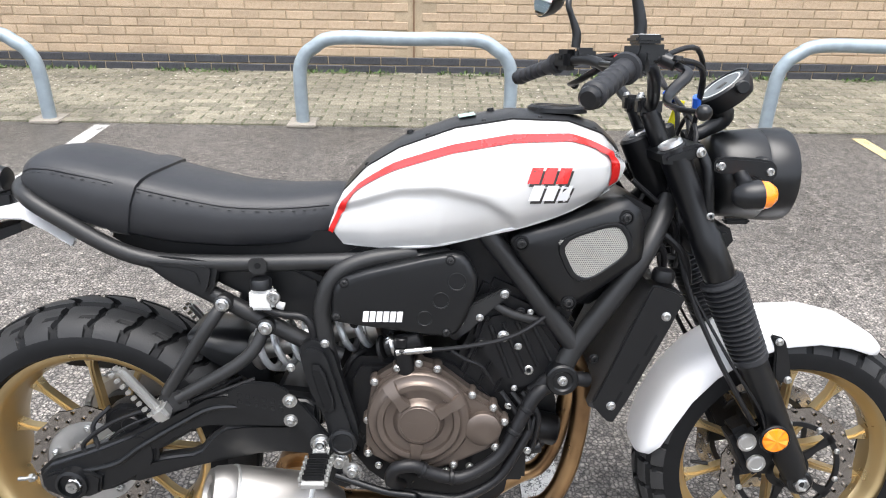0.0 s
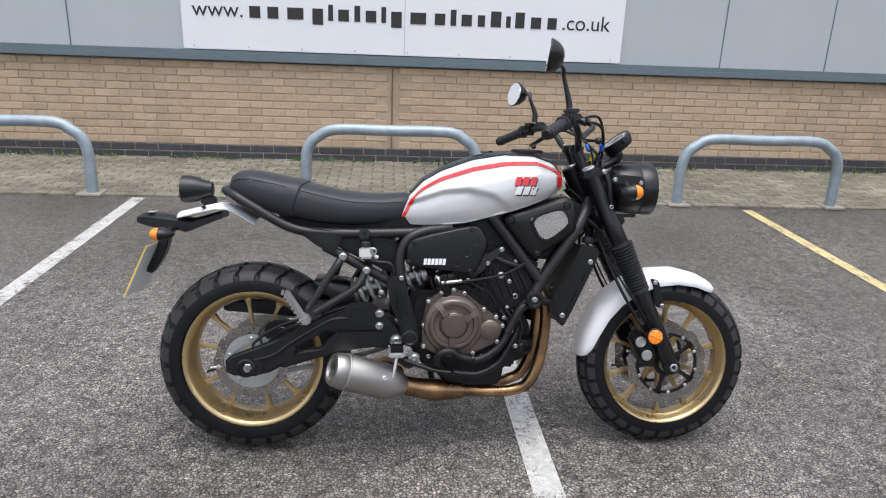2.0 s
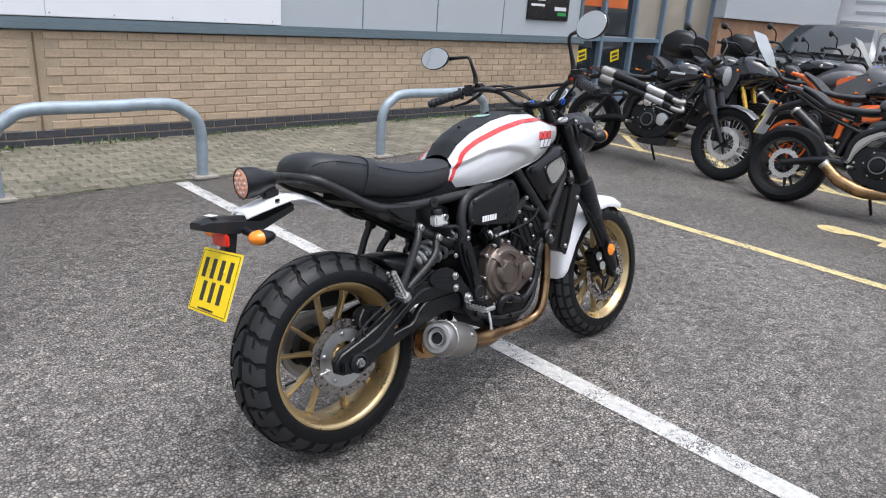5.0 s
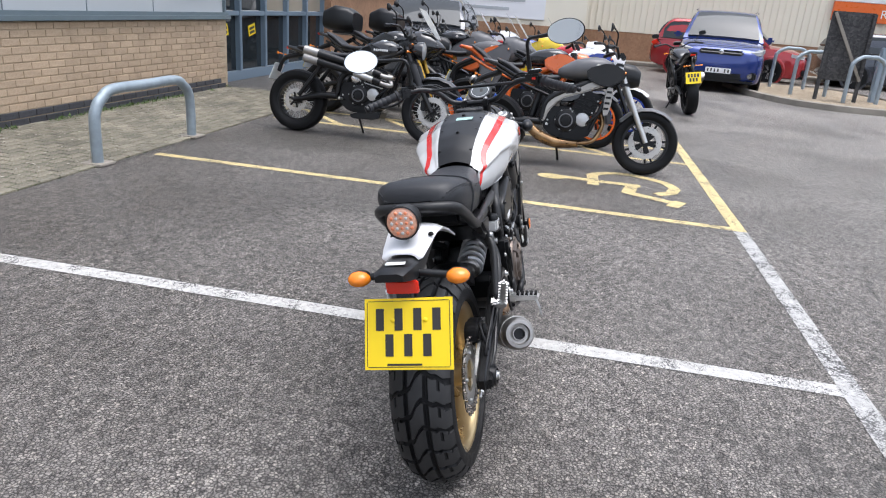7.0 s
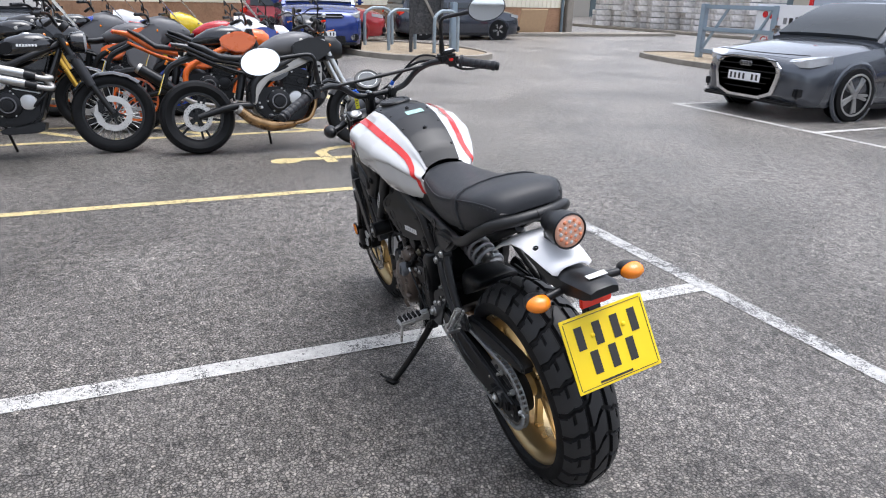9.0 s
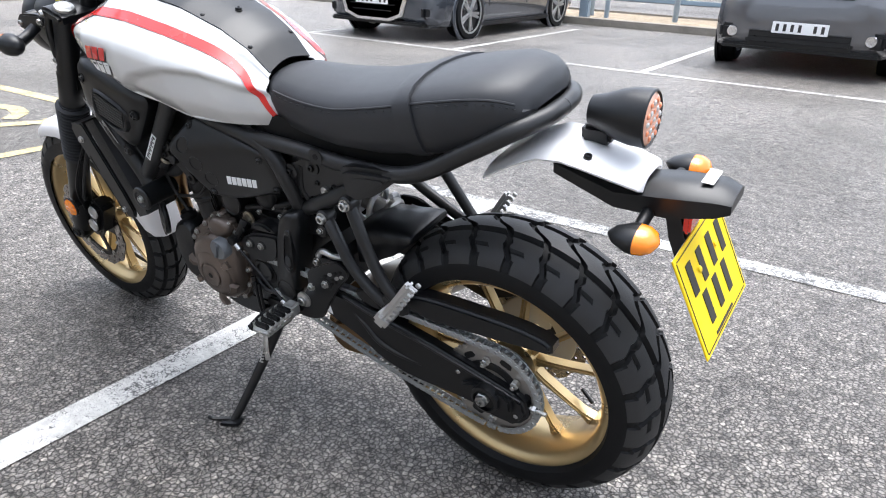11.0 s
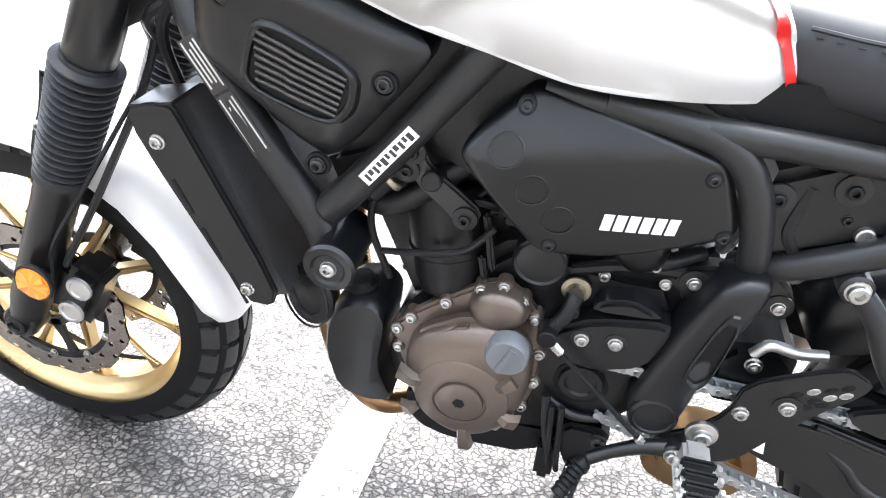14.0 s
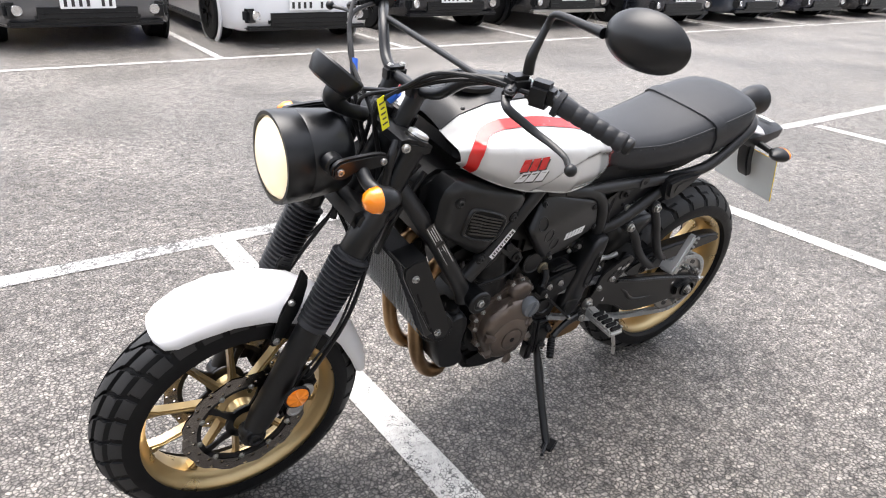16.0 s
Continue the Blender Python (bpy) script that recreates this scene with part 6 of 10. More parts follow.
# right clutch cover
cc_r = [(-0.152, 0.382), (-0.152, 0.453), (-0.138, 0.533), (-0.095, 0.562), (-0.055, 0.572), (-0.02, 0.561), (0.047, 0.508), (0.088, 0.482), (0.11, 0.452), (0.094, 0.398), (0.014, 0.358), (-0.04, 0.345), (-0.095, 0.35)]
cl = part("clutch_cover", plate(cc_r, -0.158, -0.12, 0.008), BRONZE, bike, "bronze cast clutch cover")
DC = (-0.053, 0.458)
part("cover_drum", lathe([(0, 0.097), (0.008, 0.096), (0.0125, 0.092), (0.0135, 0.083), (0.017, 0.0785), (0.0215, 0.076), (0.0225, 0.07), (0.0215, 0.0655), (0.015, 0.063), (0.014, 0.0475), (0.018, 0.044), (0.024, 0.042), (0.0275, 0.038), (0.0285, 0.02), (0.0288, 0.002)], (DC[0], -0.156, DC[1]), (0, -1, 0), 64), BRONZE, cl)
part("drum_ring", ring((DC[0], -0.1815, DC[1]), (0, -1, 0), 0.0325, 0.0345, 0, 0.0035, 48, 0.0008), BRONZE, cl)
for a in (128, 30, 265):
    part("cover_lug", moved(loft([[(0.04, -0.185, -0.012), (0.04, -0.185, 0.012), (0.04, -0.16, 0.014), (0.04, -0.16, -0.014)], [(0.062, -0.184, -0.008), (0.062, -0.184, 0.008), (0.062, -0.16, 0.012), (0.062, -0.16, -0.012)], [(0.082, -0.179, -0.011), (0.082, -0.179, 0.011), (0.082, -0.16, 0.014), (0.082, -0.16, -0.014)], [(0.092, -0.168, -0.012), (0.092, -0.168, 0.012), (0.092, -0.16, 0.014), (0.092, -0.16, -0.014)]]), pose(DC[0], 0, DC[1], 0, -a, 0)), BRONZE, cl)
part("cover_cap", lathe([(0, 0.034), (0.012, 0.033), (0.016, 0.028), (0.017, 0.01)], (0.066, -0.156, 0.44), (0, -1, 0), 36), BRONZE, cl)
for b in lettered_bars(6, -0.073, 0.4535, 0.04, 0.009, 0, 0.25, -0.1843, -0.0008):
    part("cast_bar", b, BRONZE, cl)
for x, z in cc_r:
    part("bolt_boss", lathe([(-0.02, 0.0095), (0.004, 0.009), (0.006, 0.0075)], (-0.02 + (x + 0.02) * 0.97, -0.154, 0.455 + (z - 0.455) * 0.97), (0, -1, 0), 14), BRONZE, cl)
    part("cover_bolt", screw((-0.02 + (x + 0.02) * 0.97, -0.1595, 0.455 + (z - 0.455) * 0.97), (0, -1, 0), 0.0072), ZINC, cl)
part("breather_neck", join(rod((-0.075, -0.15, 0.545), (-0.085, -0.155, 0.60), 0.017), rod((-0.085, -0.155, 0.60), (-0.085, -0.155, 0.618), 0.012)), ENGINE, cl)
# left generator cover: flange, swelling body, radial ribs, screwed plug
gc = [(0.14, 0.436), (0.122, 0.458), (0.078, 0.493), (0.036, 0.523), (0.009, 0.533), (-0.016, 0.516), (-0.034, 0.494), (-0.047, 0.44), (-0.046, 0.39), (-0.036, 0.343), (-0.006, 0.297), (0.04, 0.283), (0.08, 0.298), (0.114, 0.345), (0.137, 0.405)]
ge = part("generator_cover", plate(gc, 0.095, 0.112, 0.004), BRONZE, bike, "bronze cast generator cover")
bo = soften([(0.118, 0.425), (0.105, 0.45), (0.06, 0.478), (0.0, 0.482), (-0.03, 0.462), (-0.04, 0.42), (-0.036, 0.372), (-0.022, 0.33), (0.008, 0.3), (0.045, 0.292), (0.082, 0.308), (0.108, 0.35), (0.121, 0.39)], 2)
bx, bz = 0.042, 0.376
part("cover_body", loft([[(bx + (x - bx) * k, yy, bz + (z - bz) * k) for x, z in bo] for k, yy in ((1.0, 0.108), (0.985, 0.126), (0.955, 0.135), (0.9, 0.1405), (0.82, 0.145), (0.7, 0.149), (0.5, 0.152))]), BRONZE, ge, sharp=50)
part("cover_drum", lathe([(0.145, 0.06), (0.151, 0.0585), (0.154, 0.054), (0.156, 0.044), (0.1585, 0.039), (0.1585, 0.0335), (0.1565, 0.0325), (0.1565, 0.03), (0.16, 0.0292), (0.161, 0.027), (0.161, 0.002)], (bx, 0, bz), (0, 1, 0), 48), BRONZE, ge)
for a, r0_, r1_ in ((14, 0.044, 0.084), (146, 0.046, 0.075), (200, 0.05, 0.078), (262, 0.044, 0.09), (330, 0.06, 0.082)):
    part("cover_lug", moved(loft([[(r0_, -0.006, 0), (r0_, 0.006, 0), (r0_, 0.004, 0.004), (r0_, -0.004, 0.004)], [((r0_ + r1_) / 2, -0.009, 0), ((r0_ + r1_) / 2, 0.009, 0), ((r0_ + r1_) / 2, 0.006, 0.011), ((r0_ + r1_) / 2, -0.006, 0.011)], [(r1_, -0.011, -0.006), (r1_, 0.011, -0.006), (r1_, 0.008, 0.005), (r1_, -0.008, 0.005)]]), Matrix.Translation((bx, 0.148, bz)) @ pose(0, 0, 0, 0, -a, 0) @ pose(0, 0, 0, -90, 0, 0)), BRONZE, ge)
part("hex_recess", rod((bx, 0.1605, bz), (bx, 0.1615, bz), 0.0075, 6), RUBBER, ge)
part("oil_filler_cap", join(lathe([(-0.01, 0.026), (0.008, 0.0255), (0.012, 0.023), (0.0125, 0.005)], (-0.006, 0.145, 0.458), (0, 1, 0), 32), moved(box((0, 0, 0), (0.042, 0.01, 0.009), 0.002), pose(-0.006, 0.158, 0.458, 0, 68, 0))), surface("grey_cap", (0.13, 0.14, 0.15), 0.42, bump=0.1), ge)
part("cover_dome", loft([[(0.013 + (0.034 * k) * math.cos(a), yy, 0.497 + (0.028 * k) * math.sin(a)) for a in [2 * math.pi * q / 28 for q in range(28)]] for k, yy in ((1.1, 0.108), (1.0, 0.122), (0.86, 0.13), (0.6, 0.1335), (0.2, 0.135))]), BRONZE, ge, sharp=60)
part("cover_web", plate([(0.105, 0.44), (0.1, 0.456), (0.045, 0.49), (0.03, 0.475), (0.06, 0.452), (0.09, 0.43)], 0.11, 0.137, 0.009), BRONZE, ge)
for x, z in gc:
    part("bolt_boss", lathe([(-0.012, 0.0095), (0.004, 0.009), (0.006, 0.0075)], (bx + (x - bx) * 0.95, 0.108, bz + (z - bz) * 0.955), (0, 1, 0), 16), BRONZE, ge)
    part("cover_bolt", screw((bx + (x - bx) * 0.95, 0.1135, bz + (z - bz) * 0.955), (0, 1, 0), 0.0068), ZINC, ge)
part("throttle_body", join(rod((-0.03, 0.02, 0.655), (-0.03, 0.1, 0.655), 0.032), rod((-0.03, 0.1, 0.655), (-0.03, 0.108, 0.655), 0.024)), ENGINE, bike)
part("throttle_clip", ring((-0.03, 0.06, 0.655), (0, 1, 0), 0.032, 0.035, -0.005, 0.005, 28), ZINC, bike)
part("starter_motor", join(rod((-0.13, -0.06, 0.592), (-0.13, 0.085, 0.592), 0.03), dome((-0.13, 0.085, 0.592), 0.03, (0, 1, 0), 0.5)), ENGINE, bike)
part("breather_hose", tube([(-0.2, 0.06, 0.585), (-0.15, 0.08, 0.575), (-0.1, 0.085, 0.6), (-0.06, 0.08, 0.63), (0.01, 0.07, 0.645)], 0.011, 12), HOSE, bike)
part("wiring_loom", tube([(-0.27, 0.09, 0.7), (-0.262, 0.092, 0.65), (-0.275, 0.09, 0.62), (-0.255, 0.085, 0.585), (-0.2, 0.08, 0.57), (-0.12, 0.082, 0.565), (-0.06, 0.085, 0.55)], 0.0075, 8), HOSE, bike)
part("engine_bracket", plate([(-0.07, 0.66), (-0.085, 0.65), (-0.165, 0.575), (-0.15, 0.56), (-0.06, 0.64)], 0.072, 0.08, 0.002), ENGINE, bike)
for x, z in ((-0.078, 0.645), (-0.15, 0.573), (-0.098, 0.548), (-0.165, 0.552)):
    part("bracket_bolt", screw((x, 0.085, z), (0, 1, 0), 0.007), ZINC, bike)
part("gear_shaft_washer", lathe([(0, 0.017), (0.003, 0.017), (0.004, 0.011), (0.012, 0.01)], (-0.07, 0.095, 0.53), (0, 1, 0), 24), GOLDCLIP, bike)
part("exhaust_chamber", plate([(-0.2, 0.265), (-0.215, 0.2), (-0.26, 0.172), (-0.35, 0.185), (-0.37, 0.23), (-0.35, 0.285), (-0.26, 0.295)], -0.03, 0.06, 0.02, 2, 4), BURNT, bike, "brown heat-stained exhaust chamber")
for k in range(2):
    part("drain_tube", tube([(-0.07 - 0.012 * k, 0.125, 0.37), (-0.075 - 0.012 * k, 0.13, 0.3), (-0.08 - 0.012 * k, 0.125, 0.255)], 0.004, 8), HOSE, bike)
part("horn_rim", ring((0.257, 0.109, 0.4505), (0.4, 0.8, 0.1), 0.0405, 0.0425, -0.001, 0.002, 36, 0.0006), BLACK, bike)
spc = part("sprocket_cover", plate([(-0.04, 0.47), (-0.062, 0.49), (-0.096, 0.51), (-0.178, 0.523), (-0.18, 0.5), (-0.163, 0.45), (-0.11, 0.432), (-0.07, 0.44)], 0.085, 0.1215, 0.006), PLASTIC, bike, "black sprocket cover")
part("cover_lower", plate([(-0.03, 0.478), (-0.1, 0.46), (-0.166, 0.462), (-0.153, 0.38), (-0.139, 0.335), (-0.068, 0.335), (-0.03, 0.372), (-0.021, 0.446)], 0.07, 0.108, 0.01), PLASTIC, spc)
part("cover_ridge", plate([(-0.09, 0.517), (-0.098, 0.534), (-0.131, 0.542), (-0.155, 0.533), (-0.17, 0.522)], 0.075, 0.118, 0.006), PLASTIC, spc)
part("cover_well", plate([(-0.07, 0.43), (-0.12, 0.428), (-0.135, 0.4), (-0.125, 0.375), (-0.085, 0.365), (-0.062, 0.395)], 0.107, 0.1095, 0.001, 2), RUBBER, spc)
part("cover_ring", lathe([(0, 0.028), (0.006, 0.026), (0.006, 0.02), (0.002, 0.018), (0.002, 0.004)], (-0.098, 0.109, 0.405), (0, 1, 0), 28), PLASTIC, spc)
part("cover_lip", tube([(-0.065, 0.11, 0.368), (-0.095, 0.115, 0.352), (-0.13, 0.112, 0.35)], [0.004, 0.007, 0.005], 10), PLASTIC, spc)
for x, z in ((-0.086, 0.482), (-0.124, 0.485)):
    part("bolt_boss", lathe([(0, 0.0125), (0.002, 0.012), (0.003, 0.0095)], (x, 0.121, z), (0, 1, 0), 24), PLASTIC, spc)
    part("cover_bolt", screw((x, 0.1235, z), (0, 1, 0), 0.0085), ZINC, spc)
part("water_pump_cap", join(lathe([(-0.03, 0.031), (0.0, 0.0315), (0.003, 0.029), (0.001, 0.026), (0.003, 0.012)], (-0.024, 0.1, 0.56), (0, 1, 0), 32)), PLASTIC, bike, "black round plug cover")
part("belly_cover", loft([[(x, yy, z) for x, z in [(0.18 + (a - 0.18) * k, 0.37 + (b - 0.37) * k) for a, b in soften([(0.212, 0.452), (0.175, 0.462), (0.156, 0.445), (0.152, 0.427), (0.162, 0.351), (0.138, 0.29), (0.177, 0.28), (0.22, 0.294), (0.238, 0.36), (0.233, 0.416)], 1)]] for k, yy in ((1, 0.02), (1, 0.085), (0.97, 0.1), (0.9, 0.107), (0.55, 0.11))]), PLASTIC, bike, "black plastic belly cover")
part("belly_plug", lathe([(0, 0.02), (0.01, 0.021), (0.012, 0.017), (0.02, 0.015), (0.022, 0.006)], (0.19, 0.075, 0.457), (0.1, 0.2, 1), 20), RUBBER, bike)
part("horn", lathe([(0, 0.04), (0.006, 0.042), (0.012, 0.038), (0.014, 0.03), (0.01, 0.026), (0.016, 0.012)], (0.25, 0.1, 0.452), (0.4, 0.8, 0.1), 32), ENGINE, bike, "black disc horn")
# gear lever and rod
part("gear_rod", tube([(-0.055, 0.138, 0.478), (-0.183, 0.142, 0.357)], 0.0032, 8), ENGINE, bike)
for p, q in (((-0.066, 0.139, 0.468), (-0.05, 0.138, 0.483)), ((-0.174, 0.142, 0.365), (-0.188, 0.142, 0.352))):
    part("rod_joint", rod(p, q, 0.0058, 6), ZINC, bike)
part("rod_ball", rod((-0.047, 0.118, 0.487), (-0.047, 0.145, 0.487), 0.0115, 20), RUBBER, bike)
part("gear_arm", join(tube([(-0.07, 0.108, 0.53), (-0.064, 0.12, 0.512), (-0.05, 0.126, 0.49)], [0.011, 0.009, 0.009], 10), rod((-0.069, 0.1, 0.514), (-0.069, 0.123, 0.514), 0.0085, 12)), ENGINE, bike)
part("gear_pedal", join(tube([(-0.225, 0.14, 0.36), (-0.185, 0.142, 0.352), (-0.15, 0.145, 0.335), (-0.125, 0.15, 0.32)], [0.013, 0.01, 0.0085, 0.009], 10), rod((-0.218, 0.128, 0.358), (-0.218, 0.152, 0.358), 0.014, 18)), BLACK, bike)
part("pedal_bolt", screw((-0.218, 0.152, 0.358), (0, 1, 0), 0.011), ZINC, bike)
part("pedal_rubber", lathe([(0, 0.006), (0.004, 0.009)] + [q for k in range(6) for q in ((0.008 + 0.007 * k, 0.0105), (0.012 + 0.007 * k, 0.0105), (0.0135 + 0.007 * k, 0.0088))] + [(0.056, 0.01), (0.058, 0.006)], (-0.122, 0.15, 0.318), (0.42, 0.55, -0.5), 16), RUBBER, bike)
part("brake_pedal", tube([(-0.21, -0.165, 0.34), (-0.12, -0.17, 0.31), (-0.06, -0.17, 0.30), (-0.05, -0.19, 0.30)], 0.007, 10), BLACK, bike)
# side stand
part("side_stand", join(tube([(-0.118, 0.115, 0.27), (-0.108, 0.14, 0.228), (-0.088, 0.21, 0.14), (-0.072, 0.27, 0.072), (-0.066, 0.287, 0.058)], [0.014, 0.0125, 0.0115, 0.011, 0.009], 14), plate([(-0.15, 0.335), (-0.085, 0.335), (-0.09, 0.285), (-0.105, 0.25), (-0.13, 0.25), (-0.145, 0.285)], 0.09, 0.118, 0.006)), BLACK, bike, "black side stand, down")
part("stand_pivot", join(screw((-0.122, 0.119, 0.268), (0, 1, 0), 0.013), screw((-0.135, 0.119, 0.32), (0, 1, 0), 0.011)), FRAME, bike)
part("stand_foot", join(moved(box((0, 0, 0), (0.05, 0.034, 0.007), 0.003), pose(-0.07, 0.292, 0.0605, LEAN, 0, 25)), tube([(-0.066, 0.285, 0.062), (-0.03, 0.31, 0.066), (-0.018, 0.318, 0.074)], 0.0048, 8)), BLACK, bike)
part("stand_spring", tube([(-0.108 + 0.005 * math.cos(i * 1.9), 0.135 + 0.0012 * i + 0.004 * math.sin(i * 1.9), 0.278 - 0.0018 * i) for i in range(50)], 0.0016, 5, 2), ZINC, bike)
part("stand_switch", join(box((-0.075, 0.115, 0.265), (0.024, 0.03, 0.06), 0.006), tube([(-0.075, 0.12, 0.29), (-0.065, 0.122, 0.34), (-0.06, 0.118, 0.38)], 0.006, 8)), PLASTIC, bike)

# exhaust
for dy, r in ((-0.095, 0.019), (0.035, 0.019)):
    part("header_pipe", tube([(0.165, dy, 0.60), (0.225, dy, 0.575), (0.262, dy, 0.49), (0.25, dy, 0.34), (0.215, dy * 0.98, 0.245), (0.16, dy * 0.9, 0.213), (0.06, -0.055 + dy * 0.35, 0.21), (-0.06, -0.08, 0.215)], r, 20, 8), BURNT, bike, "heat-tinted steel header pipe")
part("collector", tube([(-0.01, -0.085, 0.213), (-0.09, -0.095, 0.218), (-0.16, -0.105, 0.228), (-0.235, -0.125, 0.25)], [0.026, 0.036, 0.033, 0.03], 20, 6), BURNT, bike, "brown heat-stained collector")
M0, M1 = Vector((-0.225, -0.125, 0.247)), Vector((-0.437, -0.212, 0.327))
dm = (M1 - M0).normalized()
Lm = (M1 - M0).length
muf = part("muffler", lathe([(-0.02, 0.03), (0.01, 0.046), (0.035, 0.056), (0.06, 0.0585), (Lm - 0.045, 0.0585), (Lm - 0.04, 0.056), (Lm - 0.036, 0.0575), (Lm - 0.01, 0.053), (Lm, 0.047), (Lm + 0.001, 0.036), (Lm - 0.012, 0.033), (Lm - 0.014, 0.024), (Lm - 0.004, 0.0225), (Lm - 0.004, 0.0195), (Lm - 0.05, 0.019)], M0, dm, 48), STEEL, bike, "short brushed-steel muffler")
part("muffler_bore", lathe([(Lm - 0.055, 0.0195), (Lm - 0.02, 0.0193), (Lm - 0.018, 0.018)], M0, dm, 24), ENGINE, muf)
q = M0 + dm * 0.075
part("muffler_bolt", screw(q + Vector((0.02, -0.052, 0.02)), (0.3, -1, 0.35), 0.009), ZINC, muf)
part("muffler_seam", ring(M0 + dm * (Lm - 0.043), dm, 0.056, 0.0592, -0.002, 0.002, 48, 0.0006), ALLOY, muf)

# hoses round the engine
part("coolant_hose", tube([(-0.085, -0.15, 0.31), (-0.104, -0.172, 0.335), (-0.095, -0.182, 0.366), (-0.06, -0.182, 0.372), (-0.03, -0.178, 0.355), (0.03, -0.175, 0.345), (0.099, -0.165, 0.386), (0.138, -0.155, 0.457), (0.17, -0.145, 0.508), (0.225, -0.13, 0.53)], [0.012, 0.0125, 0.0125, 0.0125, 0.0125, 0.012, 0.012, 0.0125, 0.014, 0.014], 16), HOSE, bike, "black coolant hose")
part("coolant_hose", tube([(-0.08, -0.16, 0.3), (-0.021, -0.168, 0.297), (0.031, -0.168, 0.296), (0.097, -0.155, 0.328), (0.143, -0.142, 0.398), (0.17, -0.125, 0.447)], 0.0095, 12), HOSE, bike)
for p, d in (((-0.045, -0.18, 0.363), (0.8, 0, -0.4)), ((0.125, -0.158, 0.432), (0.45, 0.1, 0.8)), ((0.148, -0.152, 0.475), (0.45, 0.1, 0.8)), ((0.01, -0.176, 0.346), (1, 0, 0))):
    part("hose_clip", ring(p, d, 0.0115, 0.0152, -0.0045, 0.0045, 24), ENGINE, bike)
part("clutch_cable", tube([(-0.075, -0.165, 0.595), (0.02, -0.168, 0.605), (0.11, -0.165, 0.625), (0.18, -0.14, 0.66), (0.26, -0.1, 0.72), (0.37, -0.02, 0.86)], 0.0042, 8), HOSE, bike)
part("cable_end", rod((-0.095, -0.165, 0.592), (-0.03, -0.167, 0.6), 0.006), ZINC, bike)
part("bracket_arm", plate([(0.0, 0.66), (0.075, 0.70), (0.105, 0.685), (0.065, 0.665), (0.015, 0.60), (-0.005, 0.615)], -0.135, -0.125, 0.003), BLACK, bike)
for s in (-1,):
    for x, z in ((0.085, 0.69), (0.01, 0.645), (0.06, 0.60), (0.27, 0.57), (0.13, 0.66)):
        part("engine_bolt", screw((x, 0.133 * s, z), (0, s, 0), 0.009), ZINC if (x * 100) % 2 > 1 else ENGINE, bike)
random.seed(11)
for s in (-1, 1):
    for k in range(9):
        a = Vector((random.uniform(-0.16, 0.05), random.uniform(0.07, 0.12) * s if s < 0 else random.uniform(0.02, 0.06), random.uniform(0.56, 0.66)))
        b = a + Vector((random.uniform(-0.08, 0.1), random.uniform(-0.02, 0.02), random.uniform(-0.06, 0.08)))
        part("wiring_hose", tube([a, a.lerp(b, 0.5) + Vector((0, 0.015 * s, 0.02)), b], random.uniform(0.004, 0.008), 8), HOSE, bike)
    for k in range(5):
        a = Vector((0.34 + random.uniform(-0.02, 0.03), random.uniform(0.05, 0.1) * s, 0.86 + random.uniform(-0.05, 0.05)))
        b = Vector((0.41 + random.uniform(-0.03, 0.05), random.uniform(0.03, 0.07) * s, 0.72 + random.uniform(-0.05, 0.03)))
        part("wiring_hose", tube([a, a.lerp(b, 0.5) + Vector((0.03, 0.02 * s, 0)), b], random.uniform(0.004, 0.008), 8), HOSE, bike)
part("throttle_body", box((-0.03, 0, 0.63), (0.12, 0.2, 0.07), 0.01), ENGINE, bike)
lbm = pose(0.142, 0.1487, 0.686, 0, 51.5, 0)
lab = part("data_label", moved(box((0, 0, 0), (0.082, 0.001, 0.015), 0), lbm), WHITEINK, bike, "white tube label with dark print bars")
for k in range(11):
    part("print_bar", moved(box((-0.034 + 0.0068 * k, 0.0009, 0.002 * (k % 2) - 0.001), (0.0034 if k % 3 else 0.005, 0.0006, 0.009 - 0.003 * (k % 2)), 0), lbm), INK, lab)
for px, pz, w in ((0.335, 0.752, 0.06), (0.297, 0.694, 0.072)):
    lm = pose(px, 0.1475, pz, 0, -57, 0)
    gl_ = part("data_label", moved(box((0, 0, 0), (w, 0.001, 0.022), 0), lm), INK, bike, "black frame label with rows of pale print")
    for r in range(4):
        part("print_bar", moved(box((0.002 * (r % 2), 0.0008, 0.0075 - 0.005 * r), (w * (0.86 - 0.12 * (r % 3)), 0.0005, 0.0018), 0), lm), FLUID, gl_)


# front end
FA, FB = Vector((0.382, 0, 0.962)), Vector((0.7025, 0, 0.302))
fd = (FB - FA).normalized()
fl = (FB - FA).length


def fork_at(h, y):
    t = (FA.z - h) / (FA.z - FB.z)
    p = FA.lerp(FB, t)
    return Vector((p.x, y, p.z))


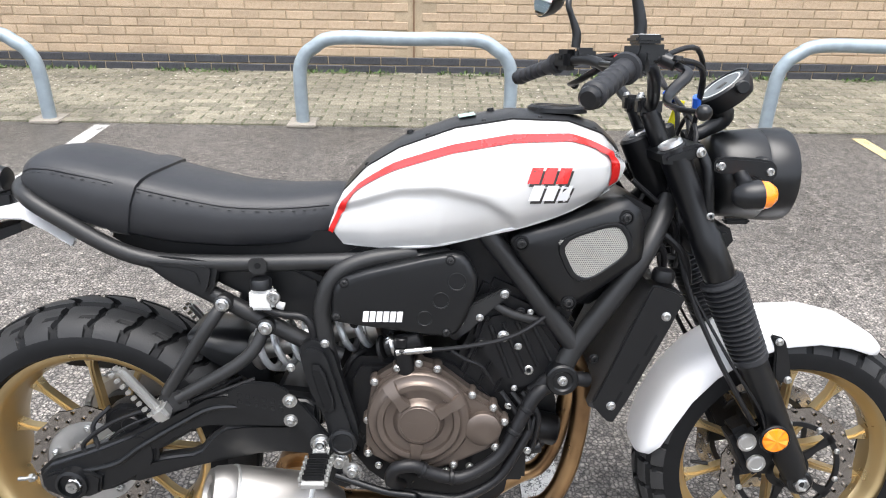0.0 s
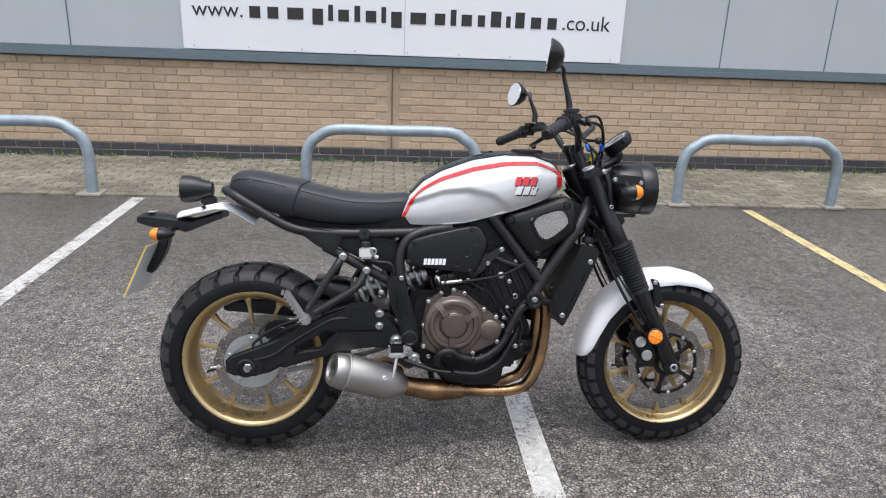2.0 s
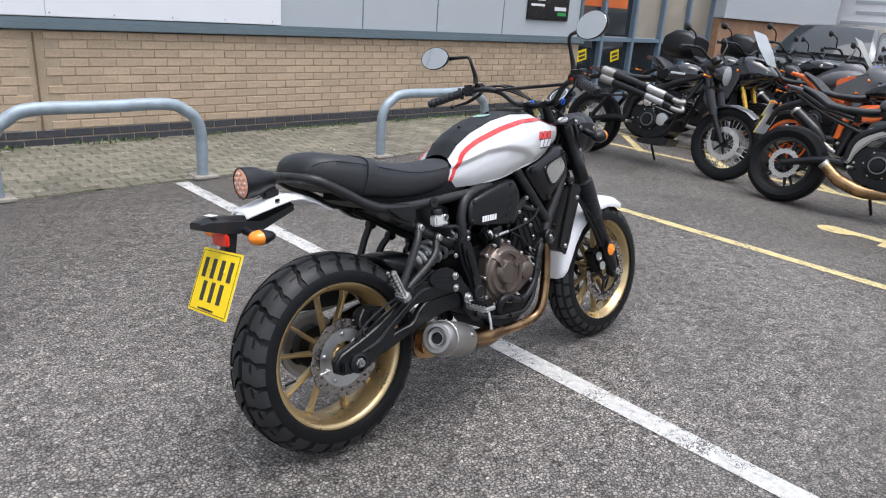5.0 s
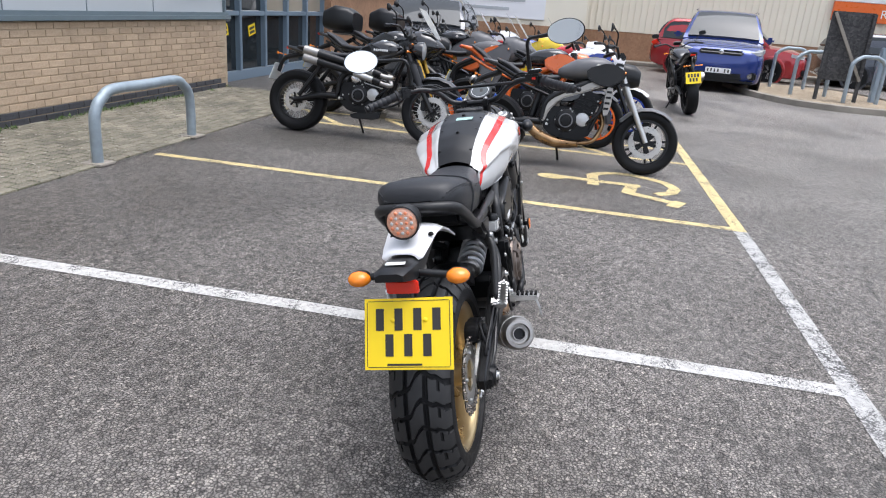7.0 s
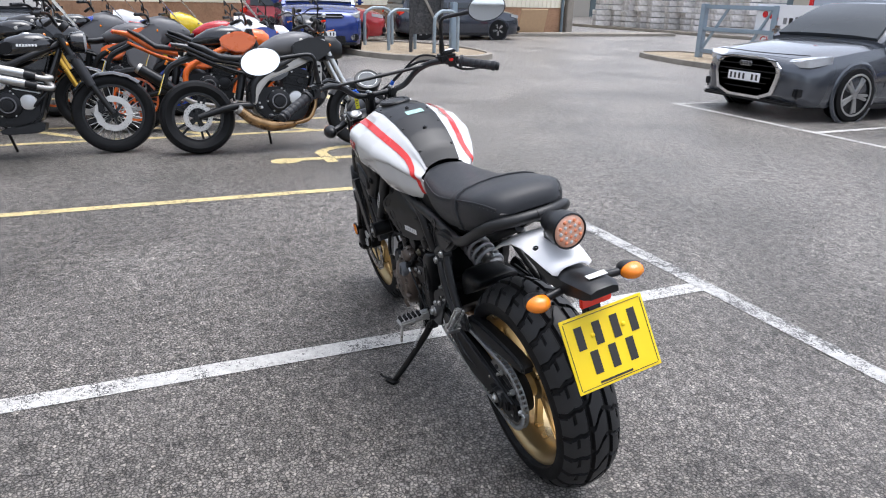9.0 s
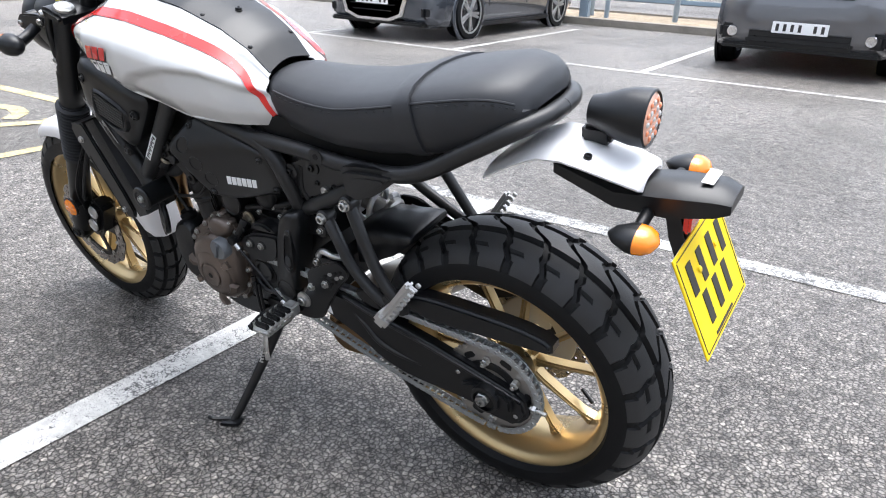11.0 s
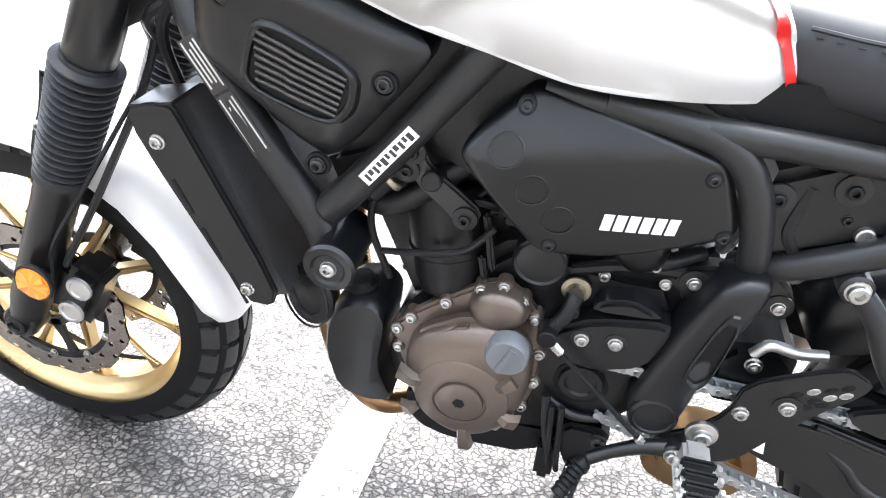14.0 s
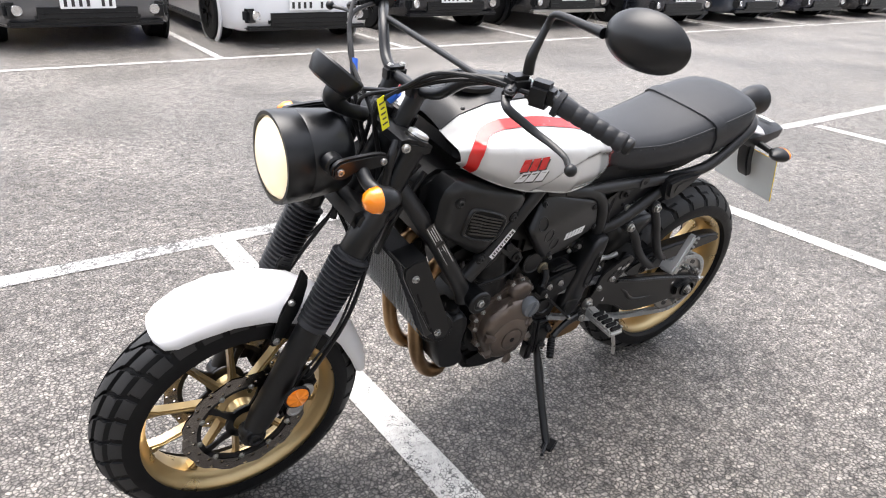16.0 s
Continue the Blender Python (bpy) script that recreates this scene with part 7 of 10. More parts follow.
for s in (-1, 1):
    y = 0.105 * s
    leg = part("fork_leg", lathe([(0, 0.02), (0.003, 0.0255), (0.04, 0.0262), (0.17, 0.0262), (0.175, 0.029), (0.26, 0.0295), (0.27, 0.027), (0.45, 0.0285), (fl - 0.05, 0.0285), (fl - 0.03, 0.026), (fl + 0.02, 0.022), (fl + 0.026, 0.016)], (FA.x, y, FA.z), fd, 32), BLACK, bike, "black telescopic fork leg")
    prof = [(0.265, 0.031)]
    for k in range(15):
        a = 0.27 + 0.0108 * k
        r = 0.040 - 0.0004 * k
        prof += [(a, r - 0.009), (a + 0.0035, r), (a + 0.006, r), (a + 0.0095, r - 0.009)]
    prof += [(0.435, 0.033), (0.446, 0.033), (0.449, 0.029)]
    part("fork_gaiter", lathe(prof, (FA.x, y, FA.z), fd, 36), SOFT, leg, "ribbed rubber fork gaiter")
    part("fork_cap", lathe([(0, 0.022), (0.006, 0.021), (0.008, 0.016), (0.005, 0.012)], (FA.x, y, FA.z + 0.0), -fd, 28), ALLOY, leg)
    foot = fork_at(0.302, y)
    part("fork_foot", lathe([(-0.02, 0.022), (-0.016, 0.026), (0.016, 0.026), (0.02, 0.022)], foot, (0, 1, 0), 28), BLACK, leg)
    part("axle_end", join(lathe([(0, 0.016), (0.006, 0.0155), (0.008, 0.011), (0.003, 0.009)], foot + Vector((0, 0.02 * s, 0)), (0, s, 0), 6 if s < 0 else 24)), ZINC if s < 0 else ENGINE, leg)
    # caliper behind the leg
    c = fork_at(0.36, 0.1 * s) + Vector((-0.075, 0.0, 0.005))
    cal = part("front_caliper", join(moved(box((0, 0, 0), (0.052, 0.06, 0.115), 0.012), pose(c.x, 0.085 * s, c.z, 0, -28, 0)), plate([(c.x + 0.01, c.z + 0.05), (c.x + 0.075, c.z + 0.02), (c.x + 0.07, c.z - 0.03), (c.x + 0.01, c.z - 0.045)], 0.088 * s, 0.1 * s, 0.004)), ENGINE, bike, "black four-piston front caliper")
    for k in (-1, 1):
        pc = Vector((c.x - 0.012 * k, 0.115 * s, c.z + 0.023 * k))
        part("caliper_piston", lathe([(0, 0.019), (0.004, 0.018), (0.005, 0.013), (0.003, 0.012)], pc, (0, s, 0), 28), ALLOY, cal)
    part("caliper_bolt", screw((c.x + 0.04, 0.101 * s, c.z + 0.055), (0, s, 0), 0.009), ZINC, cal)
    part("caliper_bolt", screw((c.x + 0.06, 0.101 * s, c.z - 0.02), (0, s, 0), 0.009), ZINC, cal)
    rp = fork_at(0.415, 0.15 * s) + Vector((-0.025, 0, 0))
    ref = part("side_reflector", dome(rp, 0.0265, (0, s, 0), 0.25, 28), AMBER, bike, "round amber side reflector")
    for k in range(8):
        a0, a1 = math.pi * k / 4, math.pi * (k + 1) / 4
        rim = [rp + Vector((0.0245 * math.cos(a), 0.004 * s, 0.0245 * math.sin(a))) for a in (a0, a1)]
        bm = bmesh.new()
        top, low = bm.verts.new(rp + Vector((0, 0.0085 * s, 0))), [bm.verts.new(v) for v in rim]
        mid = bm.verts.new((rim[0] + rim[1]) / 2 + Vector((0, (0.0035 if k % 2 else 0.0015) * s, 0)))
        for tri_ in ((top, low[0], mid), (top, mid, low[1])):
            bm.faces.new(tri_ if s < 0 else tri_[::-1])
        part("reflector_facet", bm, AMBER, ref, sharp=5)
    part("reflector_ring", ring(rp, (0, s, 0), 0.025, 0.029, -0.004, 0.003, 32), ENGINE, ref)
    part("reflector_bracket", tube([rp, rp + Vector((0.01, -0.04 * s, 0.0))], 0.01, 8, 2), ENGINE, ref)
    # fender stays
    part("fender_stay", plate([(0.535, 0.62), (0.575, 0.615), (0.592, 0.56), (0.625, 0.515), (0.615, 0.50), (0.575, 0.52), (0.55, 0.565)] if s < 0 else [(0.575, 0.66), (0.593, 0.69), (0.6, 0.665), (0.612, 0.63), (0.632, 0.594), (0.656, 0.514), (0.648, 0.503), (0.636, 0.506), (0.618, 0.535), (0.59, 0.59)], 0.072 * s, 0.08 * s, 0.003), BLACK, bike)
    if s < 0:
        part("fender_stay", plate([(0.622, 0.6), (0.652, 0.592), (0.666, 0.55), (0.675, 0.51), (0.66, 0.495), (0.64, 0.51), (0.635, 0.57)], 0.07 * s, 0.08 * s, 0.003), BLACK, bike)
    for x, z in ((0.668, 0.505), (0.552, 0.60), (0.64, 0.585), (0.60, 0.52)) if s < 0 else ((0.612, 0.612), (0.642, 0.519)):
        part("stay_bolt", screw((x, 0.08 * s, z), (0, s, 0), 0.008), ZINC, bike)
    part("brake_line", tube([(c.x, 0.11 * s, c.z + 0.06), (c.x - 0.02, 0.125 * s, 0.45), (0.50, 0.12 * s, 0.58), (0.44, 0.08 * s, 0.72), (0.42, 0.04 * s, 0.86), (0.38, -0.05, 1.0)], 0.005, 8), HOSE, bike)
    part("sensor_wire", tube([(c.x + 0.04, 0.105 * s, c.z), (c.x + 0.0, 0.13 * s, 0.46), (0.53, 0.13 * s, 0.56), (0.46, 0.09 * s, 0.68)], 0.003, 6), HOSE, bike)
    # headlight bracket and indicator
    part("headlight_bracket", plate([(0.455, 0.918), (0.455, 0.942), (0.475, 0.947), (0.55, 0.943), (0.566, 0.93), (0.566, 0.91), (0.545, 0.902), (0.52, 0.915)], 0.112 * s, 0.128 * s, 0.004), BLACK, bike)
    part("bracket_boss", lathe([(0, 0.02), (0.02, 0.019), (0.023, 0.014), (0.02, 0.008)], (0.552, 0.088 * s, 0.924), (0, s, 0), 24), BLACK, bike)
    for x, z in ((0.466, 0.931), (0.552, 0.922), (0.457, 0.842)):
        part("bracket_bolt", screw((x, 0.126 * s, z), (0, s, 0), 0.0085), ZINC, bike)
    part("bracket_stay", tube([(0.43, 0.11 * s, 0.96), (0.447, 0.12 * s, 0.92), (0.458, 0.12 * s, 0.84), (0.47, 0.1 * s, 0.79)], 0.009, 10), BLACK, bike)
    ic = Vector((0.497, 0.192 * s, 0.892))
    ind = part("front_indicator", join(moved(lathe([(-0.034, 0.004), (-0.03, 0.013), (-0.015, 0.022), (0.004, 0.0255), (0.012, 0.0255)], (0, 0, 0), (1, 0, 0.08), 24), Matrix.Translation(ic)), tube([(0.505, 0.12 * s, 0.915), (0.503, 0.15 * s, 0.9), ic - Vector((0.01, 0, 0))], [0.013, 0.013, 0.014], 12)), PLASTIC, bike, "black front indicator with amber lens")
    part("lens", lathe([(0.0115, 0.025), (0.026, 0.0225), (0.036, 0.015), (0.041, 0.002)], ic, (1, 0, 0.08), 24), AMBER, ind, "amber lens")


part("top_clamp", plate([(0.36, 0.952), (0.43, 0.972), (0.436, 0.948), (0.366, 0.928)], -0.135, 0.135, 0.007), BLACK, bike, "black top fork clamp")
part("bottom_clamp", plate([(0.43, 0.80), (0.50, 0.825), (0.515, 0.785), (0.445, 0.755)], -0.118, 0.118, 0.009), BLACK, bike)
part("steering_head", rod((0.35, 0, 0.97), (0.45, 0, 0.765), 0.034), ENGINE, bike)
part("steering_nut", rod((0.36, 0, 0.958), (0.352, 0, 0.975), 0.018, 6), ZINC, bike)
part("ignition_lock", lathe([(0, 0.02), (0.02, 0.02), (0.024, 0.016), (0.02, 0.006)], (0.405, 0.0, 0.965), (-0.3, 0, 1), 24), ENGINE, bike)
for s in (-1, 1):
    part("clamp_bolt", screw((0.425, 0.135 * s, 0.955), (0.3, s, 0), 0.009), ZINC, bike)
    part("riser", join(rod((0.385, 0.045 * s, 0.955), (0.355, 0.045 * s, 1.02), 0.018), box((0.355, 0.045 * s, 1.025), (0.045, 0.03, 0.032), 0.006)), BLACK, bike)
    for dx in (-0.014, 0.014):
        part("riser_bolt", screw((0.352 + dx, 0.045 * s, 1.04), (-0.2, 0, 1), 0.007), ZINC, bike)
bar = []
for s in (-1, 1):
    bar.append([(0.175, 0.405 * s, 1.062), (0.235, 0.31 * s, 1.093), (0.29, 0.22 * s, 1.104), (0.325, 0.155 * s, 1.085), (0.345, 0.10 * s, 1.04), (0.355, 0.045 * s, 1.026)])
part("handlebar", tube(bar[0] + [(0.356, 0, 1.026)] + bar[1][::-1], 0.0112, 14), BLACK, bike, "black wide handlebar with a cross brace")
part("handlebar_brace", tube([(0.312, -0.18, 1.096), (0.312, 0.18, 1.096)], 0.0062, 12, 2), BLACK, bike)
for s in (-1, 1):
    a, b = Vector((0.172, 0.408 * s, 1.06)), Vector((0.243, 0.297 * s, 1.095))
    gd = (b - a).normalized()
    gl = (b - a).length
    prof = [(0, 0.0), (0, 0.015), (0.004, 0.0185), (0.01, 0.0185)]
    for k in range(5):
        z = 0.016 + 0.02 * k
        prof += [(z, 0.0168), (z + 0.002, 0.0155), (z + 0.004, 0.0155), (z + 0.006, 0.0168)]
    prof += [(gl - 0.012, 0.0172), (gl - 0.01, 0.023), (gl, 0.023)]
    prof[0] = (0, 0.002)
    gr = part("grip", lathe(prof, a, gd, 28), SOFT, bike, "black ribbed rubber grip")
    sw_c = b + gd * 0.03
    swt = part("switch_housing", moved(box((0, 0, 0), (0.042, 0.05, 0.045), 0.01), Matrix.Translation(sw_c) @ pose(0, 0, 0, 0, 0, 30 * s)), PLASTIC, bike, "black switch housing")
    part("switch_button", moved(box((-0.024, 0, 0.006), (0.008, 0.016, 0.01), 0.002), Matrix.Translation(sw_c) @ pose(0, 0, 0, 0, 0, 30 * s)), RED if s < 0 else FRAME, swt)
    lv = b + gd * 0.065 + Vector((0.015, 0, 0.002))
    part("lever_perch", join(moved(box((0, 0, 0), (0.045, 0.035, 0.03), 0.007), Matrix.Translation(lv)), rod(lv, Vector((0.325, 0.262 * s, 1.1)), 0.011)), BLACK, bike)
    lp = [Vector((x, q * s, z)) for x, q, z in ((0.327, 0.262, 1.098), (0.337, 0.284, 1.088), (0.312, 0.305, 1.068), (0.297, 0.325, 1.056), (0.288, 0.355, 1.049), (0.29, 0.39, 1.045), (0.302, 0.412, 1.0435), (0.309, 0.424, 1.043))]
    lever = part("lever", tube(lp, [0.008, 0.0085, 0.0085, 0.0075, 0.0065, 0.0055, 0.005, 0.005], 10, 6, 0.7), BLACK, bike, "black control lever with a ball end")
    part("ball_end", lathe([(0.0105 * math.sin(radians(a)), max(0.0003, 0.0105 * math.cos(radians(a)))) for a in range(-88, 89, 22)], lp[-1] + Vector((0.002, 0.005 * s, 0)), (0, s, 0), 24), BLACK, lever)
    part("lever_pivot", screw((0.325, 0.268 * s, 1.106), (0.1, 0, 1), 0.009), FRAME, lever)
    part("bar_end", lathe([(0, 0.014), (0.004, 0.016), (0.01, 0.0155), (0.014, 0.011)], a, -gd, 20), PLASTIC, bike)
    mb = lv + Vector((-0.02, 0, 0.015))
    mc = Vector((0.23, 0.424, 1.245)) if s > 0 else Vector((0.172, -0.392, 1.272))
    near = mc + Vector((0.03, -0.05 * s, -0.005))
    corner = Vector((mb.x - 0.02, mb.y, mc.z - 0.012))
    part("mirror_stem", tube([mb, mb + Vector((0, 0, 0.03)), mb.lerp(corner, 0.6), corner - Vector((0, 0, 0.022)), corner + (near - corner) * 0.06 - Vector((0, 0, 0.006)), corner.lerp(near, 0.22), corner.lerp(near, 0.7), near], [0.01, 0.0095, 0.0068, 0.0065, 0.0065, 0.0065, 0.0075, 0.009], 10), BLACK, bike)
    ax_m = Vector((-1, 0.18 * -s, 0.14)).normalized()
    # housing: a shallow egg-shaped shell
    e_y = Vector((0, 1, 0)) - ax_m * ax_m.y
    e_y.normalize()
    e_z = ax_m.cross(e_y)
    if e_z.z < 0:
        e_z = -e_z

    def egg(k, d, sc):
        r = []
        for i in range(36):
            a2 = 2 * math.pi * i / 36
            cx, cz = math.cos(a2), math.sin(a2)
            r.append(mc + e_y * (cx * 0.072 * sc * (1 + 0.1 * cx * s)) + e_z * (cz * 0.046 * sc * (1 + 0.12 * cx * s)) + ax_m * d)
        return r
    mir = part("mirror", loft([egg(0, -0.04, 0.25), egg(0, -0.034, 0.55), egg(0, -0.022, 0.8), egg(0, -0.006, 0.96), egg(0, 0.0, 1.0), egg(0, 0.003, 1.0), egg(0, 0.004, 0.96)]), PLASTIC, bike, "black oval mirror")
    part("mirror_glass", loft([egg(0, 0.0042, 0.95), egg(0, 0.0052, 0.945)]), MIRROR, mir, "clean mirror glass")
# brake master cylinder
part("master_cylinder", join(box((0.275, -0.255, 1.115), (0.035, 0.06, 0.03), 0.006), box((0.275, -0.265, 1.135), (0.04, 0.055, 0.012), 0.004)), BLACK, bike, "black front brake reservoir")
part("reservoir_sticker", box((0.275, -0.265, 1.1416), (0.028, 0.042, 0.0008), 0), WHITEINK, bike)
# instrument
nI = Vector((-0.62, 0, 0.78))
ins = part("instrument", lathe([(-0.034, 0.03), (-0.03, 0.044), (-0.012, 0.052), (0.004, 0.053), (0.008, 0.05), (0.008, 0.046), (0.005, 0.045)], (0.503, 0.0, 1.058), nI, 48), PLASTIC, bike, "round black instrument with a grey display")
part("display", lathe([(0.0052, 0.0445), (0.0058, 0.044)], (0.503, 0.0, 1.058), nI, 40), surface("grey_display", (0.1, 0.112, 0.118), 0.35, var=0.15, scale=60, bump=0, spec=0.2), ins)
part("display_ring", ring((0.503, 0, 1.058), nI, 0.036, 0.038, 0.0055, 0.0065, 40, 0.0003), WHITEINK, ins)
part("display_bar", moved(box((0, 0, 0), (0.018, 0.012, 0.0006), 0), Matrix.Translation(Vector((0.503, -0.006, 1.058)) + nI * 0.0065) @ Vector((0, 0, 1)).rotation_difference(nI).to_matrix().to_4x4()), INK, ins)
part("instrument_mount", tube([(0.49, 0, 1.03), (0.51, 0, 1.005), (0.48, 0, 0.98), (0.44, 0, 0.965)], [0.026, 0.02, 0.013, 0.015], 14), PLASTIC, ins)
part("instrument_knob", rod((0.515, -0.05, 1.062), (0.515, -0.065, 1.062), 0.012), PLASTIC, ins)
# headlight
hl = part("headlight", lathe([(0.478, 0.03), (0.482, 0.055), (0.492, 0.072), (0.512, 0.081), (0.575, 0.0865), (0.578, 0.0855), (0.582, 0.0875), (0.624, 0.0885), (0.63, 0.0865), (0.63, 0.08), (0.622, 0.078)], (0, 0, 0.898), (1, 0, 0), 56), BLACK, bike, "round black headlight, switched on")
part("reflector_bowl", lathe([(0.56, 0.03), (0.58, 0.055), (0.605, 0.072), (0.622, 0.079)], (0, 0, 0.898), (1, 0, 0), 48, True), surface("bright_bowl", (0.9, 0.9, 0.88), 0.12, 1.0, var=0.02, bump=0), hl)
part("bulb", rod((0.57, 0, 0.898), (0.6, 0, 0.898), 0.018), LAMP, hl, "lit warm bulb")
lens = part("headlight_lens", lathe([(0.6215, 0.0785), (0.632, 0.07), (0.64, 0.05), (0.644, 0.02), (0.6445, 0.002)], (0, 0, 0.898), (1, 0, 0), 48), glow("lit_lens", (1.0, 0.82, 0.56), 0.13, 0.06), hl, "lit clear lens")
part("lens_bars", join(*[box((0.6335, 0.0, 0.898 + 0.012 * k), (0.014, 0.022, 0.005), 0.001) for k in (-2, -1, 1, 2)]), FRAME, hl)
part("headlight_stay", box((0.56, 0, 0.806), (0.05, 0.02, 0.012), 0.004), BLACK, hl)
part("paper_tag", moved(box((0, 0, 0), (0.022, 0.0012, 0.062), 0), pose(0.445, 0.075, 1.0, 12, 10, 25)), TAG, bike, "yellow paper tag")
for k in range(5):
    part("tag_line", moved(box((0, 0.0009, 0.02 - 0.01 * k), (0.015 - 0.004 * (k % 2), 0.0006, 0.0028), 0), pose(0.445, 0.075, 1.0, 12, 10, 25)), INK, bike)
for k, (y0, y1) in enumerate(((0.26, -0.02), (0.27, 0.03), (-0.27, 0.02), (-0.25, -0.03), (0.25, -0.05))):
    part("control_cable", tube([(0.285, y0, 1.105), (0.36 + 0.01 * k, y0 * 0.7, 1.10 + 0.012 * (k % 3)), (0.43, y0 * 0.35, 1.05), (0.44, y1 * 1.3, 0.98), (0.41, y1, 0.87)], 0.0042 + 0.0006 * (k % 2), 8), HOSE, bike)
for y in (-0.09, 0.1, 0.09):
    part("cable_sleeve", tube([(0.428, y * 0.9, 1.045), (0.434, y * 0.75, 1.025)], 0.0075, 10, 2), BLUE, bike)

# front fender
FCn = AX_F


def fender_ring(a, r, w, drop):
    ar = radians(a)
    up = Vector((math.cos(ar), 0, math.sin(ar)))
    out = []
    for k in range(13):
        q = -1 + 2 * k / 12
        out.append(FCn + up * (r - drop * abs(q) ** 3.2) + Vector((0, w * math.sin(q * math.pi / 2) if abs(q) < 1 else w * q, 0)))
    for k in range(12, -1, -1):
        q = -1 + 2 * k / 12
        out.append(FCn + up * (r - 0.0035 - drop * abs(q) ** 3.2) + Vector((0, 0.965 * (w * math.sin(q * math.pi / 2)), 0)))
    return out


part("front_fender", loft([fender_ring(a, r, w, d) for a, r, w, d in ((57, 0.308, 0.03, 0.008), (58.5, 0.312, 0.052, 0.02), (63, 0.319, 0.066, 0.032), (72, 0.325, 0.073, 0.04), (85, 0.327, 0.076, 0.046), (100, 0.327, 0.077, 0.05), (115, 0.324, 0.077, 0.052), (130, 0.32, 0.077, 0.052), (145, 0.315, 0.077, 0.05), (160, 0.311, 0.075, 0.045), (170, 0.309, 0.069, 0.036), (175, 0.308, 0.058, 0.022), (176.5, 0.307, 0.04, 0.01))]), WHITEP, bike, "glossy white front mudguard", sharp=60)

# tail
tz = [(-0.945, 0.788, 0.044), (-0.94, 0.792, 0.056), (-0.90, 0.803, 0.062), (-0.86, 0.813, 0.066), (-0.82, 0.822, 0.07), (-0.78, 0.822, 0.076), (-0.74, 0.805, 0.084), (-0.69, 0.775, 0.088)]
rings = []
for x, z, w in tz:
    up = [(x, w * q, z + 0.004 - 0.016 * abs(q) ** 4) for q in [-1 + 2 * k / 10 for k in range(11)]]
    rings.append(up + [(p[0], p[1] * 0.97, p[2] - 0.004) for p in up[::-1]])
rf = part("rear_fender", loft(rings), WHITEP, bike, "white rear mudguard sheet", sharp=60)
for y in (-0.06, 0.045):
    part("fender_bolt", screw((-0.855, y, 0.812), (-0.2, 0, 1), 0.008), ENGINE, rf)
tl = part("tail_lamp", lathe([(-0.835, 0.012), (-0.838, 0.024), (-0.86, 0.03), (-0.885, 0.04), (-0.905, 0.044), (-0.932, 0.045), (-0.934, 0.042), (-0.930, 0.040)], (0, -0.008, 0.868), (1, 0, 0), 40), PLASTIC, bike, "round black tail lamp with a pink-red lens")
part("tail_lens", lathe([(-0.9305, 0.0405), (-0.934, 0.036), (-0.9355, 0.02), (-0.936, 0.002)], (0, -0.008, 0.868), (1, 0, 0), 40), TAIL, tl)
for i in range(5):
    for j in range(5):
        y, z = -0.026 + 0.013 * i, -0.026 + 0.013 * j
        if y * y + z * z < 0.0011:
            part("lens_diode", dome((-0.9345, -0.008 + y, 0.868 + z), 0.0048, (-1, 0, 0), 0.6, 10), PINK if (i + j) % 2 else FLUID, tl)
part("tail_lamp_mount", box((-0.85, -0.008, 0.832), (0.05, 0.03, 0.03), 0.006), PLASTIC, tl)
tb = part("tail_bracket", join(loft([[(x, y * w, z + dz) for y, dz in ((-1, -h), (1, -h), (1, h * 0.4), (0.6, h), (-0.6, h), (-1, h * 0.4))] for x, z, w, h in ((-0.80, 0.79, 0.05, 0.012), (-0.90, 0.755, 0.045, 0.018), (-0.985, 0.762, 0.046, 0.024), (-1.05, 0.771, 0.044, 0.018), (-1.072, 0.77, 0.036, 0.01))]),
                              plate([(-0.965, 0.75), (-0.995, 0.75), (-1.02, 0.66), (-1.055, 0.60), (-1.03, 0.59), (-0.985, 0.66)], -0.03, 0.01, 0.005)), PLASTIC, bike, "black tail bracket with plate light")
part("bracket_label", moved(box((0, 0, 0), (0.018, 0.05, 0.001), 0), pose(-1.03, -0.008, 0.7935, 0, -4, 0)), PLATEBACK, tb)
part("rear_reflector", box((-1.012, -0.012, 0.725), (0.012, 0.085, 0.035), 0.004), REDLENS, tb, "red reflector")
for s, y in ((-1, -0.147), (1, 0.115)):
    c = Vector((-0.967, y, 0.735))
    ri = part("rear_indicator", join(tube([(-0.955, -0.012 + 0.03 * s, 0.742), c + Vector((0.01, -0.03 * s, 0))], [0.011, 0.010], 12, 4), moved(lathe([(0.0, 0.021), (0.012, 0.02), (0.035, 0.012), (0.045, 0.003)], (0, 0, 0), (1, 0, 0), 24), Matrix.Translation(c) @ Matrix.Diagonal((1, 1.5, 1, 1)))), PLASTIC, bike, "black rear indicator with amber lens")
    part("lens", moved(lathe([(0.001, 0.0205), (-0.012, 0.0195), (-0.024, 0.014), (-0.031, 0.003)], (0, 0, 0), (1, 0, 0), 24), Matrix.Translation(c) @ Matrix.Diagonal((1, 1.5, 1, 1))), AMBER, ri, "amber lens")
pm = Matrix.Translation((-1.049, -0.022, 0.614)) @ pose(0, 0, 0, 0, 24, 0)
npl = part("number_plate", moved(box((0, 0, 0), (0.003, 0.229, 0.178), 0.001), pm), YELLOW, bike, "yellow rear number plate with plain dark bars")
part("plate_rear_face", moved(box((0.0023, 0, 0), (0.001, 0.226, 0.175), 0), pm), PLATEBACK, npl)
